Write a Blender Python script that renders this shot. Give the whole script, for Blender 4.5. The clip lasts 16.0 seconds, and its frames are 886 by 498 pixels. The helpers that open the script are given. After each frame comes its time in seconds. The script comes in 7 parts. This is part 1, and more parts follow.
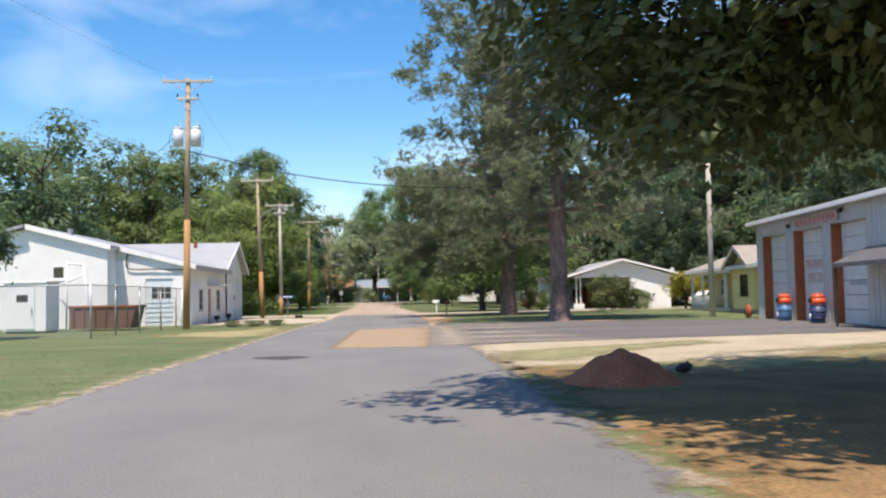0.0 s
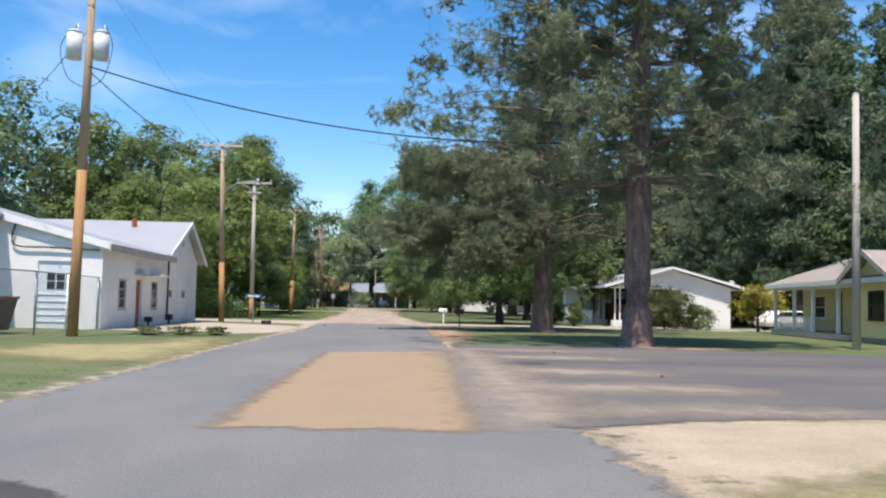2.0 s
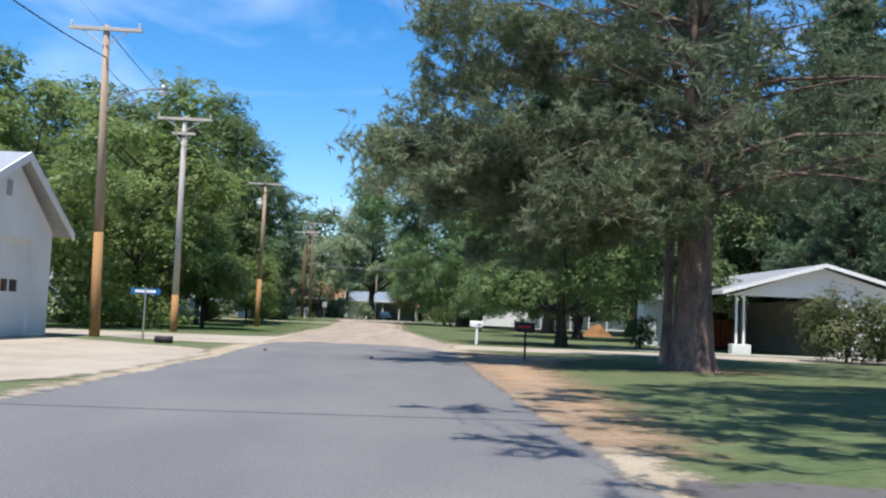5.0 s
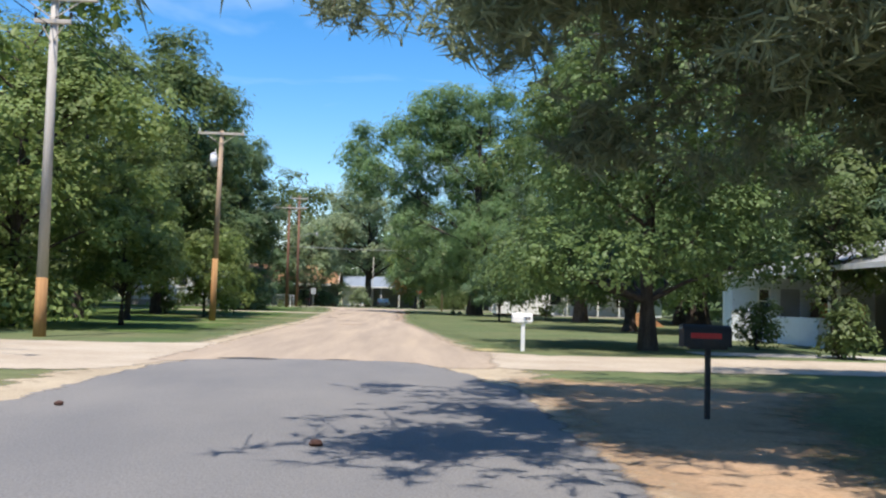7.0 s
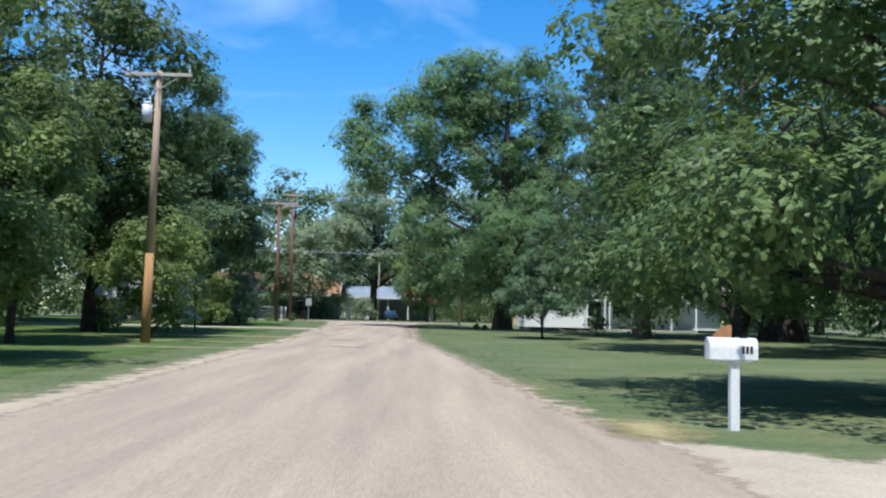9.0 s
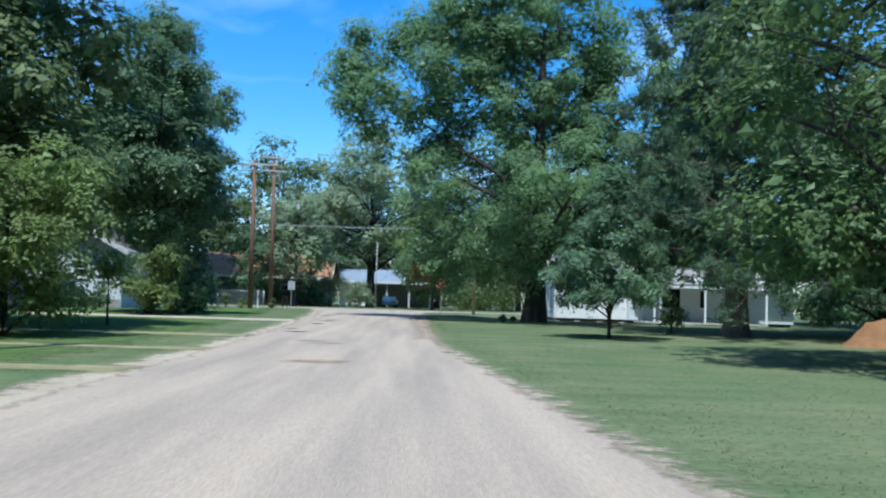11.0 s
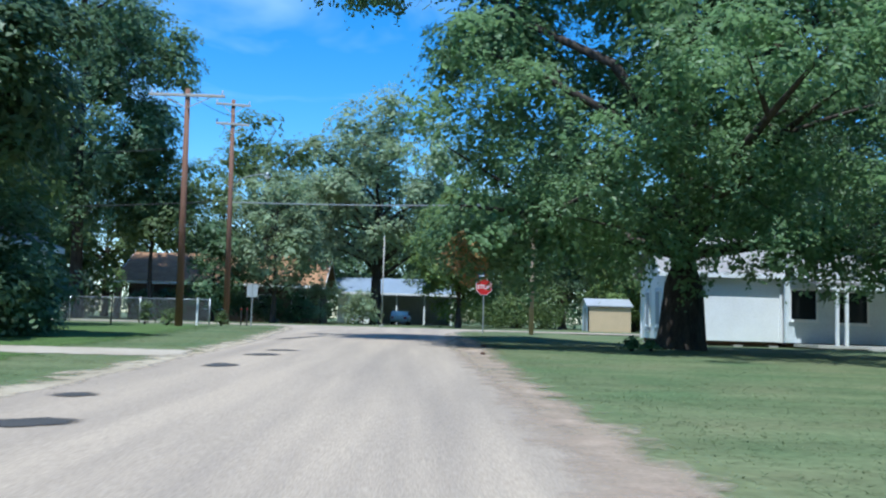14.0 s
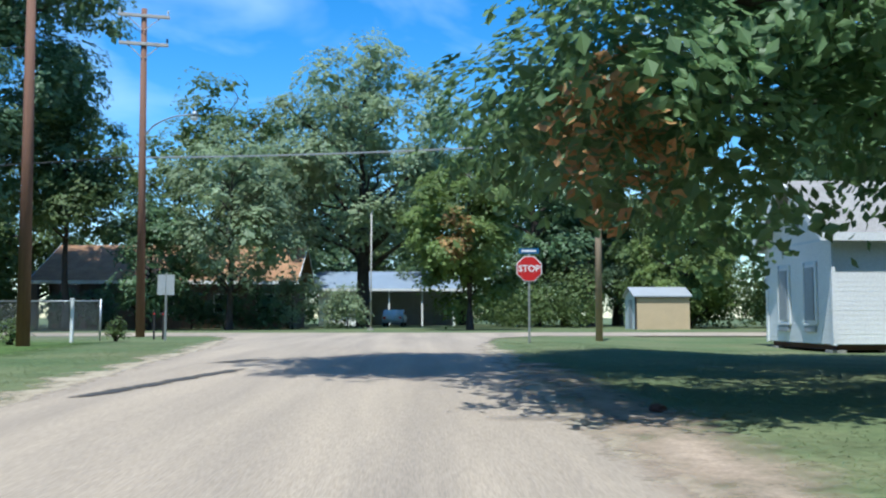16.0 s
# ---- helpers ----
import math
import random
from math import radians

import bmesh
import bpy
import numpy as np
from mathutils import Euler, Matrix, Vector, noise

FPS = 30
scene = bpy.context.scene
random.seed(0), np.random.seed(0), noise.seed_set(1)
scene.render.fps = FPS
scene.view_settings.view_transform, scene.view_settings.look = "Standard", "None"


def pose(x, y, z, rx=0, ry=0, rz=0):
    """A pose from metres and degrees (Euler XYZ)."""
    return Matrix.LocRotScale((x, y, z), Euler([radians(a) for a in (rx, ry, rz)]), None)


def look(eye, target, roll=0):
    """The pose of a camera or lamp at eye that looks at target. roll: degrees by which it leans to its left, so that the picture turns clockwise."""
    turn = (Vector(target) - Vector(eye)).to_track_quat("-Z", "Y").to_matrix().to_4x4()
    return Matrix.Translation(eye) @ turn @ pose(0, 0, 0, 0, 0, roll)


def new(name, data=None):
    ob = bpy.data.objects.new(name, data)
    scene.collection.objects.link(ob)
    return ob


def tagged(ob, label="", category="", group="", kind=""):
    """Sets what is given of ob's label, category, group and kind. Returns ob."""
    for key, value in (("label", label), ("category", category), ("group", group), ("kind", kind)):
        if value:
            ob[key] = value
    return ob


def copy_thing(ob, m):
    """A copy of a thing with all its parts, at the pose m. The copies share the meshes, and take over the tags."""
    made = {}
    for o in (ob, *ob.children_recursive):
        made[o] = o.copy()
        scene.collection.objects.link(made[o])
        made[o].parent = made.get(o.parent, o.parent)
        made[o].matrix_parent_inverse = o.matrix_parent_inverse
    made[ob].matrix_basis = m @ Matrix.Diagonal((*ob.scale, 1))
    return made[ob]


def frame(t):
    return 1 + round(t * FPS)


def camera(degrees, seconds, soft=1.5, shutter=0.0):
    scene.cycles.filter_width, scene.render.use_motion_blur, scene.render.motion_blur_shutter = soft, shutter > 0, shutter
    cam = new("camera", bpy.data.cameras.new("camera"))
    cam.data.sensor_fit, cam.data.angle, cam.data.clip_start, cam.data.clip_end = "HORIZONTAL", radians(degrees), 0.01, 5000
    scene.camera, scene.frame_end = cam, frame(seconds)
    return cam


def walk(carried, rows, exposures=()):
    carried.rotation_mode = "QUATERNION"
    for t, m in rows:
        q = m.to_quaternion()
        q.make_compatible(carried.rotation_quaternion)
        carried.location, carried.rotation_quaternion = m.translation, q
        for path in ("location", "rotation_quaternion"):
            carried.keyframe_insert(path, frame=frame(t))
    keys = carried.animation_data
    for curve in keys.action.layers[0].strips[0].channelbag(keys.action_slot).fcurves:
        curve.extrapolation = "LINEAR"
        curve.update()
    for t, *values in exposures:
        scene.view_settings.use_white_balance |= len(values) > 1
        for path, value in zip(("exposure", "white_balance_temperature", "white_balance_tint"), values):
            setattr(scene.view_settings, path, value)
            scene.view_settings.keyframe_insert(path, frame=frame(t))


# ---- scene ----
cam = camera(52.0, 16.0, soft=2.2)
PATH = [
    (0, (1.283, 1.877, 1.304), (1.372, 3.872, 1.409), -1.1),
    (0.5, (1.154, 5.528, 1.348), (1.241, 7.522, 1.473), 1.3),
    (0.8, (1.154, 7.851, 1.212), (1.244, 9.846, 1.328), 1.7),
    (1, (1.136, 9.271, 1.184), (1.225, 11.265, 1.302), 1.0),
    (1.5, (1.239, 12.911, 1.207), (1.328, 14.904, 1.357), 0.9),
    (2, (1.172, 16.712, 1.223), (1.261, 18.706, 1.347), 1.3),
    (2.5, (1.066, 20.589, 1.145), (1.156, 22.581, 1.29), 1.9),
    (3, (1.13, 24.48, 1.118), (1.206, 26.474, 1.254), 1.0),
    (3.5, (1.048, 28.356, 1.092), (1.117, 30.351, 1.222), 2.2),
    (4, (1.021, 31.991, 1.116), (1.092, 33.984, 1.268), 1.9),
    (4.2, (0.996, 33.483, 1.04), (1.069, 35.476, 1.195), 2.2),
    (6.3, (0.838, 48.866, 1.159), (0.92, 50.86, 1.284), 2.5),
    (6.5, (0.841, 50.348, 1.185), (0.921, 52.343, 1.301), 2.3),
    (7, (0.835, 54.056, 1.189), (0.917, 56.051, 1.311), 1.7),
    (7.5, (0.781, 57.744, 1.158), (0.858, 59.739, 1.266), 1.7),
    (8, (0.674, 61.275, 1.147), (0.748, 63.27, 1.281), 2.1),
    (8.5, (0.589, 64.931, 1.123), (0.656, 66.925, 1.253), 1.5),
    (9, (0.456, 68.449, 1.184), (0.523, 70.442, 1.332), 1.3),
    (9.5, (0.371, 71.994, 1.283), (0.431, 73.99, 1.398), 2.3),
    (9.7, (0.307, 73.416, 1.314), (0.37, 75.412, 1.427), 2.7),
    (12, (-0.447, 90.272, 1.199), (-0.37, 92.266, 1.322), 1.1),
    (12.5, (-0.668, 94.047, 1.225), (-0.595, 96.042, 1.349), 1.2),
    (13, (-0.591, 98.505, 1.173), (-0.537, 100.499, 1.317), 2.2),
    (13.5, (-0.725, 102.744, 1.086), (-0.673, 104.739, 1.217), 1.8),
    (14, (-0.771, 106.98, 1.012), (-0.718, 108.973, 1.169), 1.6),
    (14.5, (-0.921, 110.9, 1.049), (-0.863, 112.893, 1.211), 0.2),
    (15, (-0.979, 115.173, 0.987), (-0.917, 117.166, 1.148), -0.7),
    (15.5, (-1.234, 119.155, 1.102), (-1.159, 121.147, 1.26), -1.3),
    (16, (-1.219, 122.896, 1.182), (-1.144, 124.889, 1.333), -0.0),
]
walk(cam, [(t, look(eye, target, roll)) for t, eye, target, roll in PATH],
     [(0.0, 0.54, 7250, 16), (2.0, 0.47, 6800, 15), (3.4, 0.45, 6300, 12), (4.4, 0.45, 6300, 12), (6.4, 0.55, 6600, 14), (7.5, 0.58, 6700, 14), (8.2, 0.5, 6450, 13), (9.0, 0.43, 5950, 10), (10.5, 0.43, 5550, 6), (12.0, 0.41, 5150, 5), (13.5, 0.43, 5220, 5), (14.5, 0.45, 5420, 4), (16.0, 0.48, 5600, 4)])

# ---------------------------------------------------------------- light
SUN = Vector((-0.12, -0.36, 0.93)).normalized()
world = bpy.data.worlds.new("sky")
scene.world = world
world.use_nodes = True
wn, wl = world.node_tree.nodes, world.node_tree.links
wn.clear()
w_out, w_bg = wn.new("ShaderNodeOutputWorld"), wn.new("ShaderNodeBackground")
w_sky = wn.new("ShaderNodeTexSky")
w_sky.sky_type, w_sky.sun_disc = "NISHITA", False
w_sky.sun_elevation = math.asin(SUN.z)
w_sky.sun_rotation = math.atan2(SUN.x, SUN.y)
w_sky.air_density, w_sky.dust_density, w_sky.ozone_density = 1.0, 0.3, 2.2
w_co, w_map = wn.new("ShaderNodeTexCoord"), wn.new("ShaderNodeMapping")
w_map.inputs["Scale"].default_value = (1.6, 1.6, 5.5)
w_map.inputs["Location"].default_value = (0.35, 0.1, 0.42)
w_map.inputs["Rotation"].default_value = (0.0, 0.22, 0.0)
w_no = wn.new("ShaderNodeTexNoise")
w_no.inputs["Scale"].default_value, w_no.inputs["Detail"].default_value = 1.9, 5.0
w_no.inputs["Roughness"].default_value, w_no.inputs["Distortion"].default_value = 0.5, 0.5
w_ramp = wn.new("ShaderNodeValToRGB")
w_ramp.color_ramp.elements[0].position, w_ramp.color_ramp.elements[1].position = 0.50, 0.86
w_ramp.color_ramp.elements[1].color = (0.46, 0.46, 0.46, 1)
w_hsv = wn.new("ShaderNodeHueSaturation")
w_hsv.inputs["Saturation"].default_value, w_hsv.inputs["Value"].default_value = 1.42, 1.0
w_mix = wn.new("ShaderNodeMix")
w_mix.data_type = "RGBA"
w_mix.inputs[7].default_value = (8.0, 8.8, 9.8, 1)
wl.new(w_co.outputs["Generated"], w_map.inputs["Vector"])
wl.new(w_map.outputs[0], w_no.inputs["Vector"])
wl.new(w_no.outputs[0], w_ramp.inputs[0])
wl.new(w_ramp.outputs[0], w_mix.inputs[0])
wl.new(w_sky.outputs[0], w_hsv.inputs["Color"])
wl.new(w_hsv.outputs[0], w_mix.inputs[6])
wl.new(w_mix.outputs[2], w_bg.inputs[0])
wl.new(w_bg.outputs[0], w_out.inputs[0])
w_bg.inputs[1].default_value = 0.145

sun = new("sun", bpy.data.lights.new("sun", "SUN"))
sun.data.energy, sun.data.angle, sun.data.color = 4.35, radians(0.53), (1.0, 0.95, 0.86)
sun.matrix_world = look(tuple(SUN * 60), (0, 0, 0))
sun.location = (0, 0, 60)


# ---------------------------------------------------------------- materials
def lin(c):
    return (*c, 1.0)


def mat(name, color, rough=0.8, second=None, scale=3.0, fine=40.0, amount=0.6, bump=0.15, metal=0.0, island=0.0, thing=0.0, stretch=(1, 1, 1), fade=False, spec=0.3, see=0.0, grit=0.0, haze=0.12):
    """A surface with two scales of variation. second: the colour of the stains; island: brightness by piece; thing: by object; fade: feathered by the mesh's own edge value."""
    m = bpy.data.materials.new(name)
    m.use_nodes = True
    n, l = m.node_tree.nodes, m.node_tree.links
    b = n["Principled BSDF"]
    out = n["Material Output"]
    b.inputs["Roughness"].default_value, b.inputs["Metallic"].default_value = rough, metal
    b.inputs["Specular IOR Level"].default_value = spec
    co, mp = n.new("ShaderNodeTexCoord"), n.new("ShaderNodeMapping")
    mp.inputs["Scale"].default_value = stretch
    l.new(co.outputs["Object"], mp.inputs[0])
    big, small = n.new("ShaderNodeTexNoise"), n.new("ShaderNodeTexNoise")
    big.inputs["Scale"].default_value, big.inputs["Detail"].default_value = scale, 6.0
    big.inputs["Roughness"].default_value = 0.62
    small.inputs["Scale"].default_value, small.inputs["Detail"].default_value = fine, 3.0
    l.new(mp.outputs[0], big.inputs["Vector"])
    l.new(mp.outputs[0], small.inputs["Vector"])
    ramp = n.new("ShaderNodeValToRGB")
    ramp.color_ramp.elements[0].position, ramp.color_ramp.elements[1].position = 0.36, 0.66
    l.new(big.outputs[0], ramp.inputs[0])
    mix = n.new("ShaderNodeMix")
    mix.data_type = "RGBA"
    mix.inputs[6].default_value = lin(color)
    mix.inputs[7].default_value = lin(second if second else tuple(v * 0.72 for v in color))
    k = n.new("ShaderNodeMath")
    k.operation = "MULTIPLY"
    k.inputs[1].default_value = amount
    l.new(ramp.outputs[0], k.inputs[0])
    l.new(k.outputs[0], mix.inputs[0])
    hsv = n.new("ShaderNodeHueSaturation")
    l.new(mix.outputs[2], hsv.inputs["Color"])
    val = n.new("ShaderNodeMapRange")
    val.inputs[1].default_value, val.inputs[2].default_value = 0.25, 0.75
    g = 0.10 + grit
    val.inputs[3].default_value, val.inputs[4].default_value = 1 - g, 1 + g
    l.new(small.outputs[0], val.inputs[0])
    last = val.outputs[0]
    for what, size in (("island", island), ("thing", thing)):
        if size:
            src = n.new("ShaderNodeNewGeometry") if what == "island" else n.new("ShaderNodeObjectInfo")
            rr = n.new("ShaderNodeMapRange")
            rr.inputs[3].default_value, rr.inputs[4].default_value = 1 - size, 1 + size
            l.new(src.outputs["Random Per Island" if what == "island" else "Random"], rr.inputs[0])
            mu = n.new("ShaderNodeMath")
            mu.operation = "MULTIPLY"
            l.new(last, mu.inputs[0])
            l.new(rr.outputs[0], mu.inputs[1])
            last = mu.outputs[0]
    l.new(last, hsv.inputs["Value"])
    l.new(hsv.outputs[0], b.inputs["Base Color"])
    if bump:
        bp = n.new("ShaderNodeBump")
        bp.inputs["Strength"].default_value, bp.inputs["Distance"].default_value = bump, 0.02
        l.new(small.outputs[0], bp.inputs["Height"])
        l.new(bp.outputs[0], b.inputs["Normal"])
    surface = b.outputs[0]
    if see:
        tr = n.new("ShaderNodeBsdfTranslucent")
        l.new(hsv.outputs[0], tr.inputs[0])
        ms = n.new("ShaderNodeMixShader")
        ms.inputs[0].default_value = see
        l.new(surface, ms.inputs[1])
        l.new(tr.outputs[0], ms.inputs[2])
        surface = ms.outputs[0]
    if fade:
        at = n.new("ShaderNodeAttribute")
        at.attribute_name = "edge"
        ed = n.new("ShaderNodeTexNoise")
        ed.inputs["Scale"].default_value, ed.inputs["Detail"].default_value, ed.inputs["Roughness"].default_value = 1.7, 8.0, 0.72
        l.new(co.outputs["Object"], ed.inputs["Vector"])
        ad = n.new("ShaderNodeMath")
        ad.operation = "MULTIPLY_ADD"
        ad.inputs[1].default_value = 1.5
        l.new(ed.outputs[0], ad.inputs[0])
        l.new(at.outputs["Fac"], ad.inputs[2])
        st = n.new("ShaderNodeMapRange")
        st.inputs[1].default_value, st.inputs[2].default_value = 1.28 - haze, 1.28 + haze
        l.new(ad.outputs[0], st.inputs[0])
        tp, ms = n.new("ShaderNodeBsdfTransparent"), n.new("ShaderNodeMixShader")
        l.new(st.outputs[0], ms.inputs[0])
        l.new(tp.outputs[0], ms.inputs[1])
        l.new(surface, ms.inputs[2])
        surface = ms.outputs[0]
    l.new(surface, out.inputs["Surface"])
    return m


def leaf_mat(name, low, high, see=0.3, rough=0.5):
    m = bpy.data.materials.new(name)
    m.use_nodes = True
    n, l = m.node_tree.nodes, m.node_tree.links
    b, out = n["Principled BSDF"], n["Material Output"]
    b.inputs["Roughness"].default_value = rough
    b.inputs["Specular IOR Level"].default_value = 0.35
    ge, ramp = n.new("ShaderNodeNewGeometry"), n.new("ShaderNodeValToRGB")
    low, high = [tuple(a * (1 - k) + c * k for a, c in zip(low, high)) for k in (0.32, 0.76)]
    ramp.color_ramp.elements[0].color, ramp.color_ramp.elements[1].color = lin(low), lin(high)
    e = ramp.color_ramp.elements.new(0.93)
    e.color = lin(tuple(a * 0.4 + c * 0.6 for a, c in zip(low, high)))
    ramp.color_ramp.elements[2].color = lin((high[0] * 1.15, high[1] * 1.1, high[2] * 1.0))
    l.new(ge.outputs["Random Per Island"], ramp.inputs[0])
    co, no = n.new("ShaderNodeTexCoord"), n.new("ShaderNodeTexNoise")
    no.inputs["Scale"].default_value = 0.55
    l.new(co.outputs["Object"], no.inputs["Vector"])
    mr, hsv = n.new("ShaderNodeMapRange"), n.new("ShaderNodeHueSaturation")
    mr.inputs[1].default_value, mr.inputs[2].default_value, mr.inputs[3].default_value, mr.inputs[4].default_value = 0.3, 0.7, 0.72, 1.3
    l.new(no.outputs[0], mr.inputs[0])
    l.new(mr.outputs[0], hsv.inputs["Value"])
    l.new(ramp.outputs[0], hsv.inputs["Color"])
    l.new(hsv.outputs[0], b.inputs["Base Color"])
    tr, ms = n.new("ShaderNodeBsdfTranslucent"), n.new("ShaderNodeMixShader")
    l.new(hsv.outputs[0], tr.inputs[0])
    ms.inputs[0].default_value = see
    l.new(b.outputs[0], ms.inputs[1])
    l.new(tr.outputs[0], ms.inputs[2])
    l.new(ms.outputs[0], out.inputs["Surface"])
    return m


GRASS = mat("grass", (0.095, 0.135, 0.06), 0.95, (0.195, 0.185, 0.10), 0.30, 9, 0.6, 0.35, spec=0.1, grit=0.12)
gn, gl = GRASS.node_tree.nodes, GRASS.node_tree.links
g_co, g_map, g_no = gn.new("ShaderNodeTexCoord"), gn.new("ShaderNodeMapping"), gn.new("ShaderNodeTexNoise")
g_map.inputs["Rotation"].default_value = (0, 0, radians(-104))
g_map.inputs["Scale"].default_value = (0.14, 1.9, 1.0)
g_no.inputs["Scale"].default_value, g_no.inputs["Detail"].default_value = 1.0, 4.0
g_mr, g_hs = gn.new("ShaderNodeMapRange"), gn.new("ShaderNodeHueSaturation")
g_mr.inputs[1].default_value, g_mr.inputs[2].default_value, g_mr.inputs[3].default_value, g_mr.inputs[4].default_value = 0.3, 0.7, 0.86, 1.14
g_b = gn["Principled BSDF"]
g_from = g_b.inputs["Base Color"].links[0].from_socket
gl.new(g_co.outputs["Object"], g_map.inputs[0])
gl.new(g_map.outputs[0], g_no.inputs["Vector"])
gl.new(g_no.outputs[0], g_mr.inputs[0])
gl.new(g_mr.outputs[0], g_hs.inputs["Value"])
gl.new(g_from, g_hs.inputs["Color"])
gl.new(g_hs.outputs[0], g_b.inputs["Base Color"])
DRY = mat("dry_grass_and_needles", (0.31, 0.195, 0.092), 0.95, (0.15, 0.098, 0.052), 0.9, 22, 0.8, 0.4, fade=True, spec=0.1, grit=0.25)
DEEP_GREEN = mat("deep_green_grass", (0.075, 0.125, 0.035), 0.95, (0.11, 0.15, 0.05), 0.5, 26, 0.7, 0.5, fade=True, spec=0.1, grit=0.2)
ASPHALT = mat("old_grey_asphalt", (0.158, 0.157, 0.157), 0.88, (0.205, 0.198, 0.188), 0.42, 60, 0.9, 0.4, fade=True, grit=0.12, stretch=(1.0, 0.45, 1))
APRON = mat("worn_dark_asphalt", (0.10, 0.097, 0.102), 0.85, (0.185, 0.165, 0.145), 0.22, 55, 0.75, 0.35, fade=True, grit=0.08, stretch=(0.45, 1.5, 1))
CHIP = mat("pale_chip_seal", (0.41, 0.328, 0.245), 0.9, (0.285, 0.232, 0.182), 0.5, 45, 0.9, 0.35, fade=True, grit=0.10, stretch=(2.4, 0.16, 1))
GRAVEL = mat("white_gravel", (0.455, 0.395, 0.31), 0.95, (0.35, 0.285, 0.215), 0.6, 45, 0.8, 0.5, fade=True, grit=0.12)
SAND = mat("tan_sand", (0.43, 0.36, 0.26), 0.95, (0.32, 0.26, 0.18), 0.7, 45, 0.8, 0.4, fade=True, grit=0.1)
ORANGE = mat("orange_road_patch", (0.33, 0.235, 0.145), 0.9, (0.28, 0.215, 0.15), 0.8, 60, 0.6, 0.3, fade=True, grit=0.06, haze=0.3)
STRAW = mat("straw_coloured_dry_grass", (0.36, 0.30, 0.15), 0.95, (0.22, 0.21, 0.10), 0.7, 22, 0.8, 0.4, fade=True, grit=0.2, haze=0.35)
PALECLAY = mat("pale_pinkish_clay", (0.40, 0.30, 0.22), 0.95, (0.33, 0.26, 0.19), 0.8, 30, 0.8, 0.4, fade=True, grit=0.12, haze=0.35)
CLAY = mat("orange_clay_soil", (0.40, 0.255, 0.15), 0.95, (0.33, 0.25, 0.17), 0.8, 30, 0.8, 0.4, fade=True, grit=0.12, haze=0.3)
WASH = mat("thin_sand_wash", (0.38, 0.32, 0.25), 0.95, (0.30, 0.25, 0.195), 0.7, 45, 0.8, 0.2, fade=True, haze=0.5)
GREENSTRAW = mat("thin_straw_and_green_grass", (0.17, 0.18, 0.08), 0.95, (0.32, 0.27, 0.15), 1.6, 22, 0.9, 0.4, fade=True, grit=0.2, haze=0.3)
PATCH = mat("worn_grey_patch", (0.22, 0.19, 0.16), 0.9, (0.28, 0.24, 0.2), 1.2, 45, 0.8, 0.3, fade=True, grit=0.1, haze=0.4)
TAR = mat("dark_tar_patch", (0.055, 0.052, 0.05), 0.8, (0.085, 0.08, 0.075), 2.0, 60, 0.7, 0.4, fade=True, grit=0.1)
REDDIRT = mat("red_clay", (0.43, 0.14, 0.07), 0.95, (0.29, 0.085, 0.045), 2.2, 22, 0.8, 0.9, grit=0.2)
BARK_PINE = mat("pine_bark", (0.27, 0.185, 0.155), 0.95, (0.11, 0.078, 0.07), 3.2, 16, 0.95, 1.0, grit=0.3, stretch=(2.2, 2.2, 0.6))
BARK = mat("grey_brown_bark", (0.095, 0.075, 0.06), 0.95, (0.04, 0.03, 0.026), 4.0, 22, 0.9, 0.9, grit=0.25, stretch=(2, 2, 0.5))
POLE_WOOD = mat("weathered_pole_wood", (0.46, 0.345, 0.24), 0.85, (0.35, 0.235, 0.15), 2.0, 30, 0.7, 0.4, stretch=(4, 4, 0.25))
POLE_BASE = mat("orange_treated_wood", (0.46, 0.265, 0.11), 0.85, (0.30, 0.15, 0.075), 2.0, 30, 0.7, 0.4, stretch=(4, 4, 0.25))
POLE_RED = mat("red_brown_pole_wood", (0.25, 0.13, 0.085), 0.85, (0.15, 0.08, 0.055), 2.0, 30, 0.7, 0.4, stretch=(4, 4, 0.25))
POLE_GREY = mat("bleached_pole_wood", (0.52, 0.48, 0.43), 0.85, (0.38, 0.34, 0.29), 2.0, 30, 0.6, 0.3, stretch=(4, 4, 0.25))
ARM_WOOD = mat("bleached_crossarm_wood", (0.55, 0.49, 0.42), 0.85, (0.38, 0.33, 0.28), 3.0, 30, 0.6, 0.3)
WHITE = mat("white_paint", (0.86, 0.86, 0.85), 0.6, (0.76, 0.75, 0.73), 0.8, 20, 0.5, 0.08)
WHITE_BLOCK = mat("white_painted_block", (0.86, 0.855, 0.84), 0.75, (0.74, 0.72, 0.69), 0.7, 24, 0.6, 0.25)
BLUEWHITE = mat("pale_blue_white_siding_paint", (0.70, 0.755, 0.79), 0.6, (0.6, 0.64, 0.66), 1.2, 24, 0.5, 0.08, thing=0.02)
YELLOW = mat("yellow_siding_paint", (0.84, 0.71, 0.36), 0.6, (0.76, 0.64, 0.32), 1.2, 24, 0.5, 0.08, thing=0.03)
ROOF_METAL = mat("pale_grey_metal_roof", (0.40, 0.41, 0.42), 0.5, (0.33, 0.335, 0.34), 0.6, 12, 0.5, 0.05, metal=0.2, spec=0.5)
ROOF_GREY = mat("grey_shingles", (0.33, 0.31, 0.29), 0.9, (0.24, 0.22, 0.21), 1.2, 22, 0.7, 0.5, grit=0.15)
ROOF_TAN = mat("tan_shingles", (0.34, 0.305, 0.265), 0.9, (0.26, 0.23, 0.2), 1.2, 22, 0.7, 0.5, grit=0.15)
